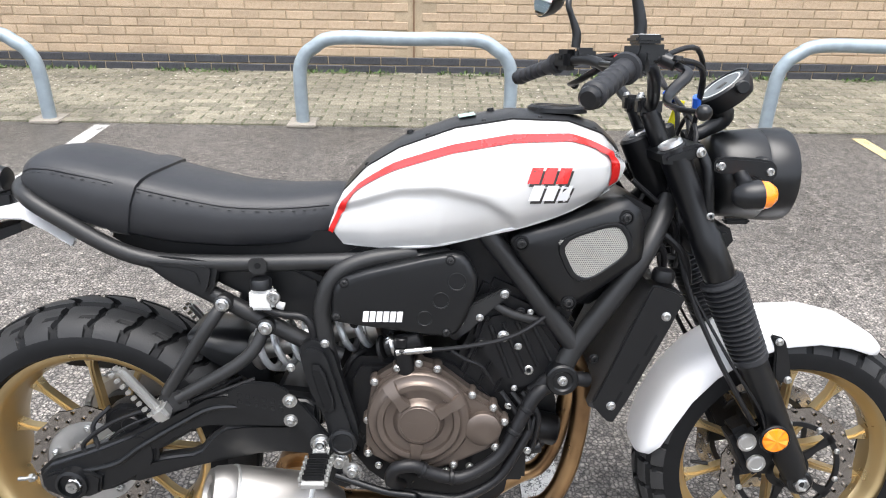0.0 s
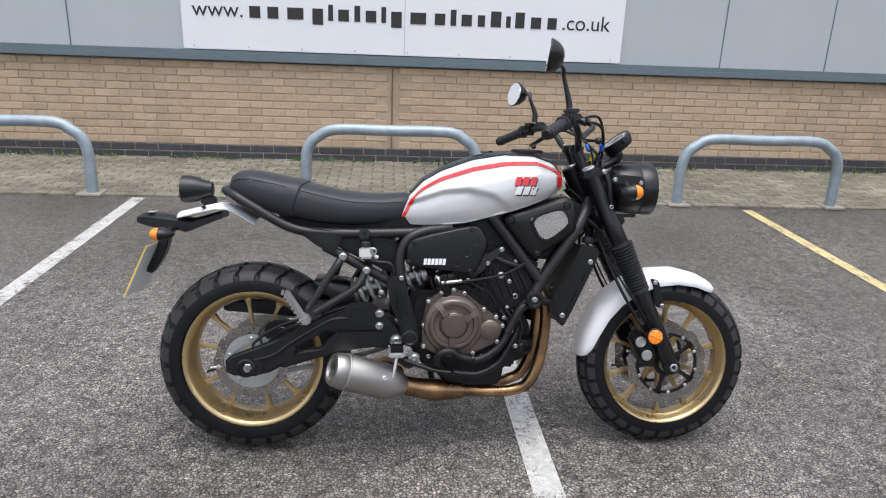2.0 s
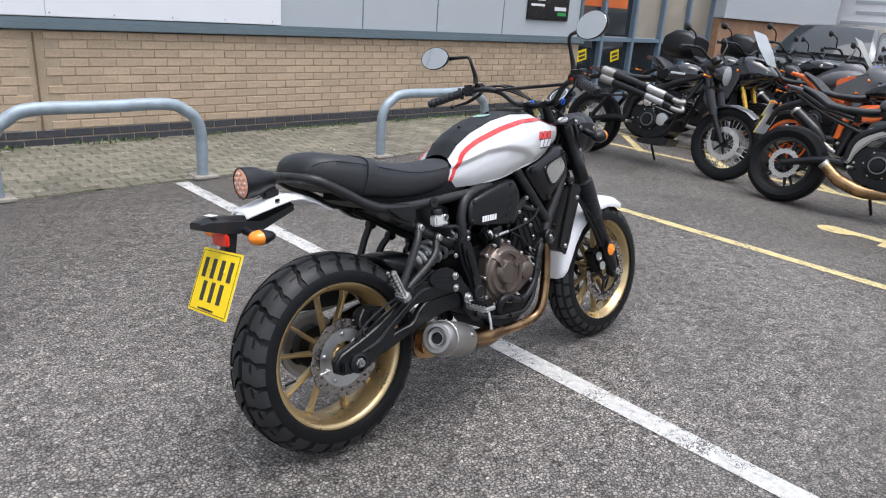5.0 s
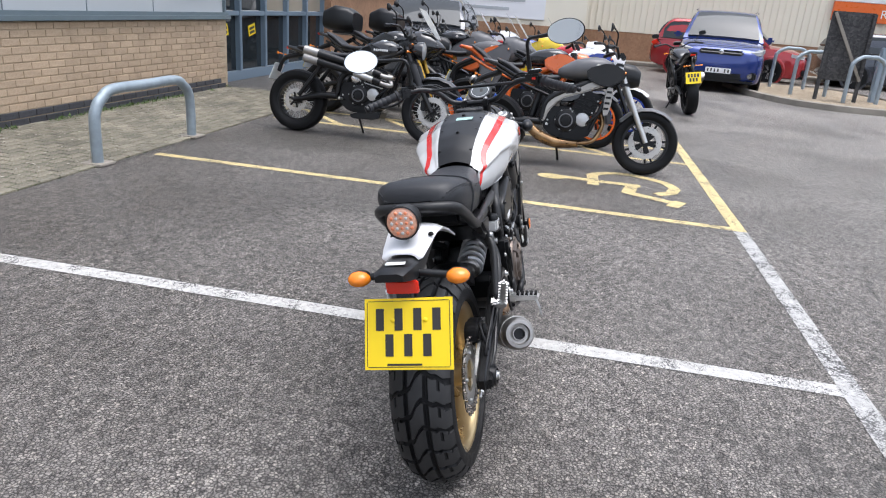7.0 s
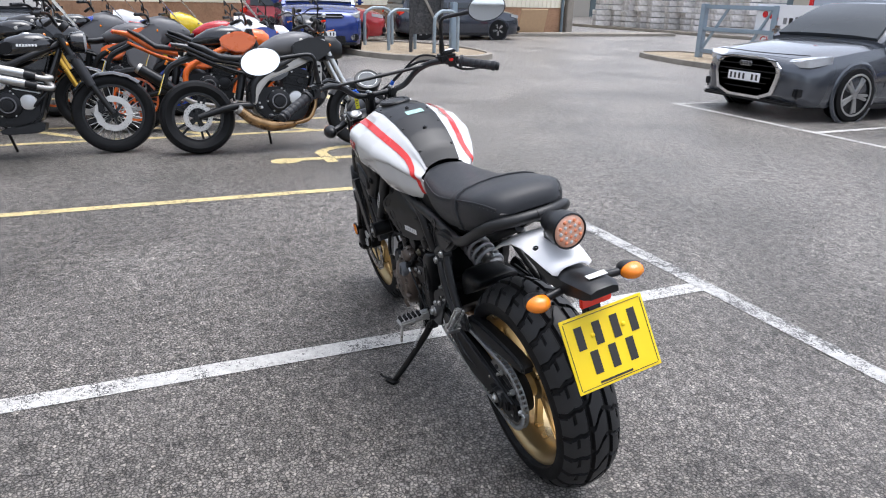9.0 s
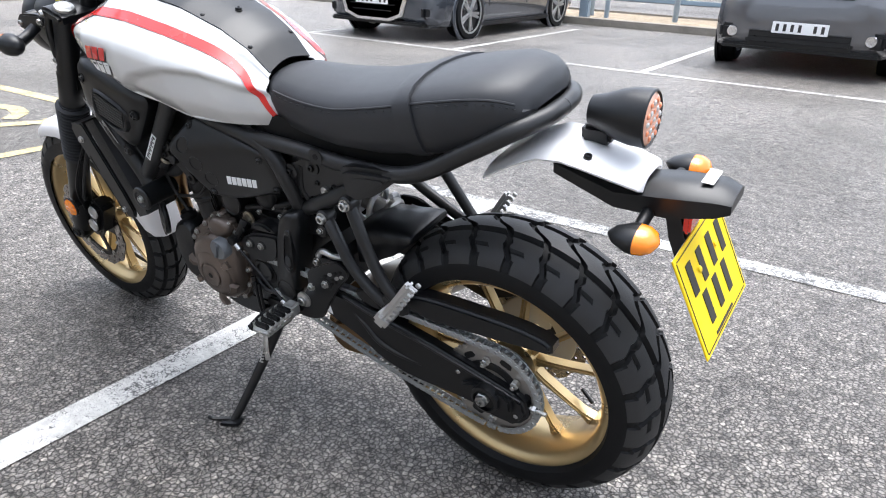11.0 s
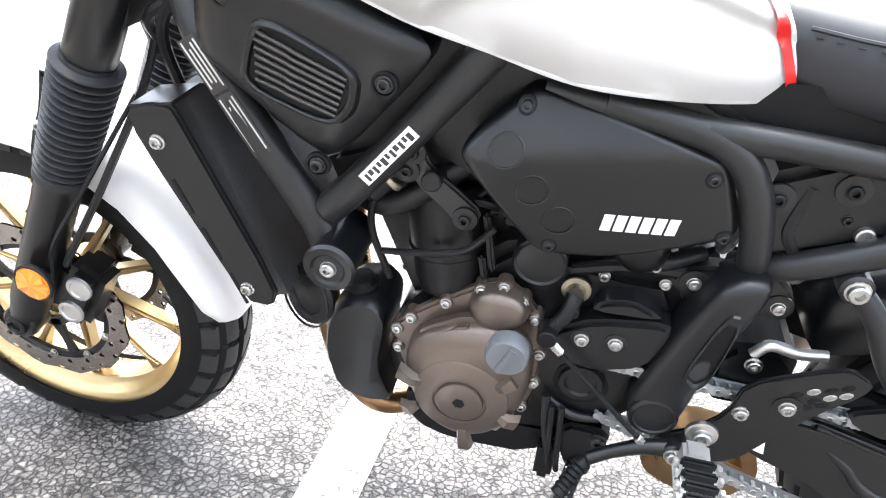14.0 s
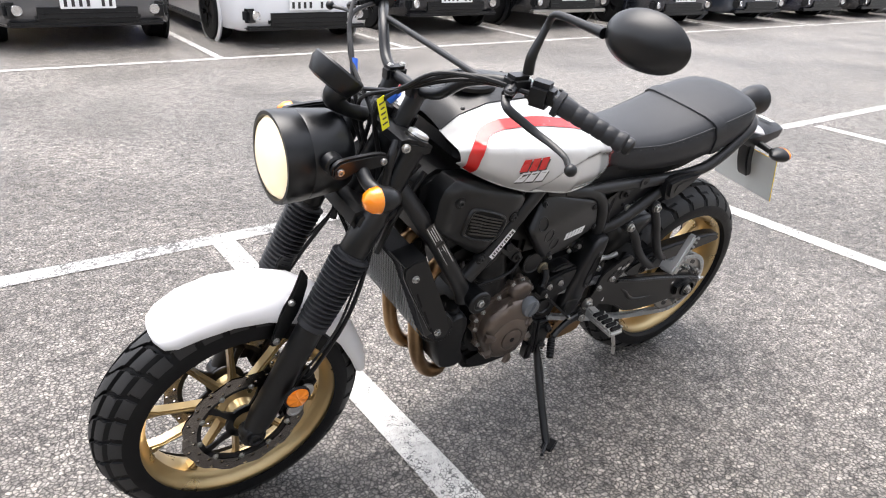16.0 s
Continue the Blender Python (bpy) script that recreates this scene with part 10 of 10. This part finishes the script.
hb = thing("hoarding", pose(13.6, -4.85, 0.06, 0, 0, -90), "weathered dark grey board on posts with a pale diagonal brace", "board")
DWOOD = stone_mix("weathered_wood", [(0.03, 0.03, 0.032), (0.05, 0.05, 0.052), (0.08, 0.078, 0.075)], 30, 0.85, 0.3, 60, 3, 0.3)
part("panel", box((0.42, 0, 1.1), (0.8, 0.03, 1.35), 0.005), DWOOD, hb)
for x in (0.04, 0.8):
    part("post", box((x, -0.04, 0.88), (0.07, 0.06, 1.76), 0.008), DWOOD, hb)
part("brace", box((0.42, -0.08, 1.1), (0.06, 0.03, 1.5), 0.006, pose(0, 0, 0, 0, -30, 0)), KERB, hb)
for x, y, h in ((14.0, -6.15, 1.2), (3.62, -10.5, 1.25)):
    tagged(part("steel_post", box((x, y, h / 2), (0.15, 0.15, h), 0.015), RAILB), "square blue-grey steel post", "post")
tagged(part("sign_post", join(rod((3.42, -11.0, 0), (3.42, -11.0, 3.2), 0.04), box((3.36, -10.95, 1.08), (0.45, 0.02, 0.32), 0.01)), RAILB), "tall grey post with a small pink notice", "post")
tagged(part("notice", box((3.36, -10.93, 1.08), (0.43, 0.012, 0.3), 0.004), surface("pink_notice", (0.6, 0.25, 0.27), 0.5, bump=0)), "small pink notice fixed to a grey post", "sign")


def gate(m, w, label):
    gt = thing("steel_gate", m, label, "gate")
    for x in (0, w):
        part("gate_post", box((x, 0, 0.62), (0.14, 0.14, 1.24), 0.012), RAILB, gt)
    for z in (0.18, 0.68, 1.18):
        part("gate_rail", box((w / 2, 0, z), (w, 0.09, 0.09), 0.01), RAILB, gt)
    part("gate_brace", tube([(0.05, 0, 0.2), (w * 0.35, 0, 1.15)], 0.035, 8, 2), RAILB, gt)
    part("gate_brace", tube([(w * 0.65, 0, 0.2), (w * 0.95, 0, 1.15)], 0.035, 8, 2), RAILB, gt)
    return gt


gate(pose(11.4, -11.5, 0.06, 0, 0, 188), 1.9, "blue-grey steel entrance gate, folded back")
gate(pose(7.0, -15.3, 0.0, 0, 0, 181), 5.5, "long blue-grey steel barrier along the verge")
bn = tagged(part("banner", box((8.6, -11.75, 0.85), (2.9, 0.02, 0.95), 0.004), SIGNW), "white banner with red lettering tied to the rails", "banner")
words("CUSTOMER", 0.24, Matrix.Translation((9.85, -11.736, 0.5)) @ pose(0, 0, 0, 90, 0, 180), RED, "lettering", bn)
for k in range(8):
    part("lettering_bar", box((9.25 - 0.15 * k, -11.737, 1.0), (0.09, 0.004, 0.13 + 0.05 * (k % 3 == 2)), 0), surface("grey_print", (0.2, 0.2, 0.21), 0.5, bump=0) if k == 0 else FRAME, bn)
for k, r in ((0, 0.07), (1, 0.05), (2, 0.03)):
    part("red_dot", rod((9.8 - 0.17 * k, -11.74, 1.12 - 0.04 * k), (9.8 - 0.17 * k, -11.732, 1.12 - 0.04 * k), r), RED, bn)
pylon = tagged(part("pylon_sign", box((9.2, -13.5, 2.0), (1.6, 0.3, 4.0), 0.02), surface("pale_blue_grey", (0.4, 0.45, 0.52), 0.4, bump=0)), "tall pale grey pylon sign with a red edge", "sign")
part("red_edge", box((10.05, -13.5, 2.0), (0.12, 0.32, 4.0), 0.01), RED, pylon)

# far building: brick base, ribbed cream cladding, orange sign
fb = thing("warehouse", pose(22.2, 0, 0, 0, 0, -86), "long cream ribbed-clad warehouse on a brick base", "building")
part("brick_base", box((4.2, 0.0, 0.48), (21.6, 0.3, 0.96), 0), FARBRICK, fb)
part("cladding_sheet", box((4.2, -0.02, 4.03), (21.6, 0.3, 6.14), 0), CREAM, fb)
ribs = []
for k in range(108):
    ribs.append(box((-6.4 + 0.2 * k, -0.18, 4.03), (0.06, 0.04, 6.1), 0.008))
tagged(part("cladding_rib", join(*ribs), CREAM, fb), "narrow cladding ribs", kind="stuff")
part("gable_end", box((15.0, 7.2, 3.55), (0.3, 14, 7.1), 0), CREAM, fb)
part("gable_end", box((-6.6, 7.2, 3.55), (0.3, 14, 7.1), 0), CREAM, fb)
part("rear_wall", box((4.2, 14.2, 3.55), (21.4, 0.3, 7.1), 0), CREAM, fb)
part("roof", box((5, 7, 7.15), (23.4, 14.6, 0.2), 0), CLAD, fb)
part("drainpipe", rod((14.9, -0.25, 0), (14.9, -0.25, 7), 0.06), TRIM, fb)
part("corner_post", box((15.25, -0.15, 2.5), (0.3, 0.35, 5), 0.02), KERB, fb)
os_ = part("sign_panel", box((8.7, -0.27, 2.08), (2.7, 0.1, 0.56), 0.01), ORANGE, fb, "orange sign strip with white lettering")
part("sign_strip", box((8.7, -0.27, 2.86), (2.7, 0.1, 0.98), 0.01), WHITEINK, fb, "white sign panel with plain dark bars")
words("RENTAL", 0.34, Matrix.Translation((8.75, -0.325, 1.95)) @ pose(0, 0, 0, 90, 0, 0), WHITEINK, "lettering", os_)
for k in range(5):
    part("lettering_bar", box((7.7 + 0.5 * k, -0.325, 2.85), (0.34, 0.012, 0.6), 0), INK, os_)
tagged(part("loose_board", box((21.35, -12.6, 0.53), (0.06, 1.1, 0.85), 0.005, pose(0, 0, 0, 0, -18, 0)), surface("plywood", (0.5, 0.34, 0.2), 0.7)), "pale plywood board leaning on the far building", "board")
tagged(part("path_far", box((21.45, -6, 0.05), (1.0, 26, 0.1), 0.02), KERB), "raised concrete path along the far building", "pavement", kind="structure")
w2 = thing("white_banner_wall", pose(19.0, 3.6, 0, 0, 0, -82), "cream wall on brick with a long white notice board", "building")
part("wall", box((0, 0, 0.5), (7, 0.3, 1.0), 0), FARBRICK, w2)
part("upper_wall", box((0, 0.01, 2.6), (7, 0.3, 3.2), 0), CREAM, w2)
part("notice_board", box((0, -0.18, 1.9), (4.6, 0.05, 1.5), 0.01), SIGNW, w2)
for k in range(5):
    part("lettering_bar", box((-0.2 + 0.2 * (k % 2), -0.21, 2.4 - 0.25 * k), (3.4 - 0.5 * (k % 3), 0.01, 0.08), 0), CLAD, w2)

# stacked stone blocks on pallets across the road
BLOCK = stone_mix("grey_stone_block", [(0.5, 0.48, 0.47), (0.66, 0.64, 0.62), (0.58, 0.56, 0.55)], 12, 0.9, 0.4, 25, 2, 0.25, per_piece=0.18)
random.seed(8)
stone = to_mesh("stone", box((0, 0, 0), (0.29, 0.8, 0.24), 0.02), BLOCK)
for r in range(3):
    for i in range(13 - r):
        t = i / 12
        x, y = 31 - 9.5 * t, -22.5 - 3.0 * t
        pk = thing("stone_pack", pose(x + random.uniform(-0.1, 0.1), y + random.uniform(-0.15, 0.15), 0.81 * r, 0, 0, 160 + random.uniform(-6, 6)), "shrink-wrapped pack of pale grey building stone in a stack", "stone pack", "stone packs")
        for a in range(4):
            for b in range(3):
                part("stone", stone, BLOCK, pk, m=pose(0.31 * a - 0.31, 0, 0.12 + 0.27 * b + random.uniform(0, 0.004)))
# distant sheds and trees
for x, y, w, h, a, col in ((28, -46, 40, 9, 8, (0.5, 0.46, 0.38)), (-14, -44, 36, 8, -4, (0.45, 0.44, 0.42)), (-45, -20, 40, 8, 80, (0.4, 0.4, 0.4)), (48, -20, 30, 7, -70, (0.42, 0.4, 0.37))):
    sh = thing("distant_shed", pose(x, y, 0, 0, 0, a), "pale industrial shed in the distance", "building")
    mt = surface("shed_sheet", col, 0.6, var=0.06, scale=0.6, bump=0)
    part("wall", box((0, 0, h / 2), (w, 12, h), 0), mt, sh)
    part("roof", loft([[(x_, -6.3, h), (x_, 6.3, h), (x_, 0, h + 1.6)] for x_ in (-w / 2 - 0.2, w / 2 + 0.2)]), CLAD, sh)
    for k in range(5):
        for s in (-1, 1):
            part("door", box((-w * 0.4 + w * 0.2 * k, 6.02 * s, 1.9), (3.2, 0.06, 3.8), 0), TRIM, sh)
            part("window", box((-w * 0.3 + w * 0.2 * k, 6.02 * s, h - 2), (3.0, 0.06, 1.0), 0), CARGLASS, sh)
LEAF = surface("leaf_green", (0.05, 0.085, 0.025), 0.7, var=0.5, scale=3, bump=0)
BARK = surface("bark", (0.09, 0.07, 0.05), 0.9, var=0.3, scale=8)


def tree(x, y, h, seed):
    random.seed(seed)
    t = thing("tree", pose(x, y, 0), "leafy green tree in the distance", "tree", "distant trees")
    bms = [tube([(0, 0, 0), (0.1, 0, h * 0.3), (0.0, 0.1, h * 0.6)], [0.16, 0.12, 0.07], 8)]
    tips = []
    for k in range(9):
        a = random.uniform(0, 6.28)
        z = h * random.uniform(0.25, 0.6)
        tip = Vector((math.cos(a) * h * 0.28, math.sin(a) * h * 0.28, z + h * random.uniform(0.15, 0.35)))
        bms.append(tube([(0, 0, z), tip * 0.5 + Vector((0, 0, z * 0.5)), tip], [0.06, 0.04, 0.015], 6, 3))
        tips.append(tip)
    part("trunk", join(*bms), BARK, t)
    vs, fs = [], []
    for tip in tips + [Vector((0, 0, h * 0.8))]:
        for i in range(260):
            p = tip + Vector((random.gauss(0, 1), random.gauss(0, 1), random.gauss(0, 0.8))) * h * 0.09
            d = Vector((random.gauss(0, 1), random.gauss(0, 1), random.gauss(0, 1))).normalized() * 0.12
            n = d.orthogonal().normalized() * 0.07
            b = len(vs)
            vs += [tuple(p - d), tuple(p + n), tuple(p + d), tuple(p - n)]
            fs.append((b, b + 1, b + 2, b + 3))
    me = bpy.data.meshes.new("crown")
    me.from_pydata(vs, [], fs)
    me.materials.append(LEAF)
    part("crown", me, LEAF, t)


for i, (x, y, h) in enumerate(((16, -24, 2.4), (13, -25, 2.0), (24, -33, 6), (5, -34, 7), (-10, -36, 7), (-24, -34, 8), (38, -30, 7), (33, 4, 7), (36, 9, 8), (-30, -12, 7), (-32, 2, 8))):
    tree(x, y, h, 30 + i)
tagged(part("road_kerb", join(box((19, -20.6, 0.06), (26, 0.15, 0.12), 0.02, pose(0, 0, 0, 0, 0, 4)), box((-8, -17.6, 0.06), (30, 0.15, 0.12), 0.02)), KERB), "concrete kerb along the road", "kerb", kind="structure")

# ---- bricks and paving blocks ----
random.seed(21)


def brick_mesh(name, L, H, mat, ch=0.004, axis="y"):
    """One piece: chamfered face, five sides."""
    bm = bmesh.new()
    if axis == "y":
        o = [(-L / 2, 0.012, -H / 2), (L / 2, 0.012, -H / 2), (L / 2, 0.012, H / 2), (-L / 2, 0.012, H / 2)]
        e = [(x, ch, z) for x, _, z in o]
        f = [(x - math.copysign(ch, x), 0, z - math.copysign(ch, z)) for x, _, z in o]
    else:
        o = [(-L / 2, -H / 2, -0.02), (L / 2, -H / 2, -0.02), (L / 2, H / 2, -0.02), (-L / 2, H / 2, -0.02)]
        e = [(x, y, -ch) for x, y, _ in o]
        f = [(x - math.copysign(ch, x), y - math.copysign(ch, y), 0) for x, y, _ in o]
    r = [[bm.verts.new(p) for p in q] for q in (o, e, f)]
    for a, b in zip(r, r[1:]):
        for k in range(4):
            bm.faces.new((a[k], a[(k + 1) % 4], b[(k + 1) % 4], b[k]))
    bm.faces.new(r[2])
    return to_mesh(name, bm, mat, 20)


def lay(owner, name, spots, full, mat, near, label):
    """Pieces in the near stretch are objects of their own; the rest is one joined mesh."""
    vs, fs = [], []
    made = 0
    src = [v.co.copy() for v in full.vertices]
    pol = [tuple(p.vertices) for p in full.polygons]
    for m, x, s in spots:
        if near[0] <= x <= near[1] and made < 300:
            part(name, full, mat, owner, m=m)
            made += 1
        else:
            b = len(vs)
            vs += [tuple(m @ v) for v in src]
            fs += [tuple(b + i for i in p) for p in pol]
    me = bpy.data.meshes.new(name + "work")
    me.from_pydata(vs, [], fs)
    me.materials.append(mat)
    ob = part(name + "work", me, mat, owner)
    tagged(ob, label, kind="stuff")


bf = brick_mesh("brick", 0.215, 0.064, BRICK)
spots = []
for c in range(11):
    z = 0.149 + 0.0735 * c + 0.032
    for i in range(112):
        x = -18 + 0.2245 * i + (0.112 if c % 2 else 0)
        if -18 < x < 6.98 and abs(x + 0.22) > 0.11:
            spots.append((pose(x + random.uniform(-0.001, 0.001), 4.95 + random.uniform(-0.0015, 0.0015), z, random.uniform(-0.4, 0.4), random.uniform(-0.15, 0.15), random.uniform(-0.3, 0.3)), x, 1))
lay(wall, "brick", spots, bf, BRICK, (-2.2, 3.8), "buff brickwork beyond the bay")
pf = brick_mesh("plinth_brick", 0.215, 0.062, BLUEBRICK)
spots = []
for c in range(2):
    for i in range(112):
        x = -18 + 0.2245 * i + (0.1 if c % 2 else 0)
        if -18 < x < 6.98:
            spots.append((pose(x, 4.947 + random.uniform(-0.0015, 0.0015), 0.04 + 0.072 * c, 0, random.uniform(-0.2, 0.2), 0), x, 1))
lay(wall, "plinth_brick", spots, pf, BLUEBRICK, (-4.2, 5.2), "blue brick plinth beyond the bay")
vf = brick_mesh("paving_block", 0.19, 0.091, PAVER, 0.008, "z")
pav = tagged(thing("paving", pose(0, 0, 0), "brown mossy block paving along the wall", "pavement"), kind="structure")
spots = []
for r in range(16):
    y = 3.43 + 0.1 * r
    for i in range(126):
        x = -18 + 0.2 * i + (0.1 if r % 2 else 0)
        if -18 < x < 7.05:
            spots.append((pose(x, y, 0.016 + random.uniform(-0.0025, 0.0025), random.uniform(-0.8, 0.8), random.uniform(-0.6, 0.6), random.uniform(-0.6, 0.6)), x, 1))
lay(pav, "paving_block", spots, vf, PAVER, (-1.3, 2.6), "brown block paving beyond the bay")
# weeds at the foot of the wall and pale litter flecks on the paving
vs, fs = [], []
for i in range(2600):
    x = random.uniform(-6, 7)
    dens = noise.noise(Vector((x * 1.7, 3.1, 0)))
    if dens < -0.12:
        continue
    y, z = 4.93 - abs(random.gauss(0, 0.05)), 0.012
    a, L, w = random.uniform(0, 6.28), random.uniform(0.012, 0.04), random.uniform(0.004, 0.009)
    d, n = Vector((math.cos(a), math.sin(a), random.uniform(0.4, 1.4))) * L, Vector((-math.sin(a), math.cos(a), 0)) * w
    b = len(vs)
    p = Vector((x, y, z))
    vs += [tuple(p), tuple(p + d * 0.6 + n), tuple(p + d), tuple(p + d * 0.6 - n)]
    fs.append((b, b + 1, b + 2, b + 3))
me = bpy.data.meshes.new("weeds")
me.from_pydata(vs, [], fs)
me.materials.append(WEED)
tagged(part("weeds", me, WEED), "small green weeds along the foot of the wall", "weeds", kind="stuff")
vs, fs = [], []
for i in range(2200):
    x, y = random.uniform(-5, 7), random.choice((random.uniform(3.42, 4.9), random.uniform(4.3, 4.9)))
    if noise.noise(Vector((x * 0.9, y * 2.0, 5))) < -0.05:
        continue
    r, b, a0 = random.uniform(0.003, 0.012), len(vs), random.uniform(0, 6)
    vs += [(x + r * math.cos(a0 + k * 1.257) * random.uniform(0.6, 1.2), y + r * math.sin(a0 + k * 1.257), 0.0195 + random.uniform(0, 0.002)) for k in range(5)]
    fs.append(tuple(range(b, b + 5)))
me = bpy.data.meshes.new("flecks")
me.from_pydata(vs, [], fs)
LICH = surface("pale_lichen_flecks", (0.42, 0.39, 0.33), 0.9, var=0.2, bump=0)
me.materials.append(LICH)
tagged(part("lichen_flecks", me, LICH), "pale lichen flecks and litter on the paving", "lichen", kind="stuff")
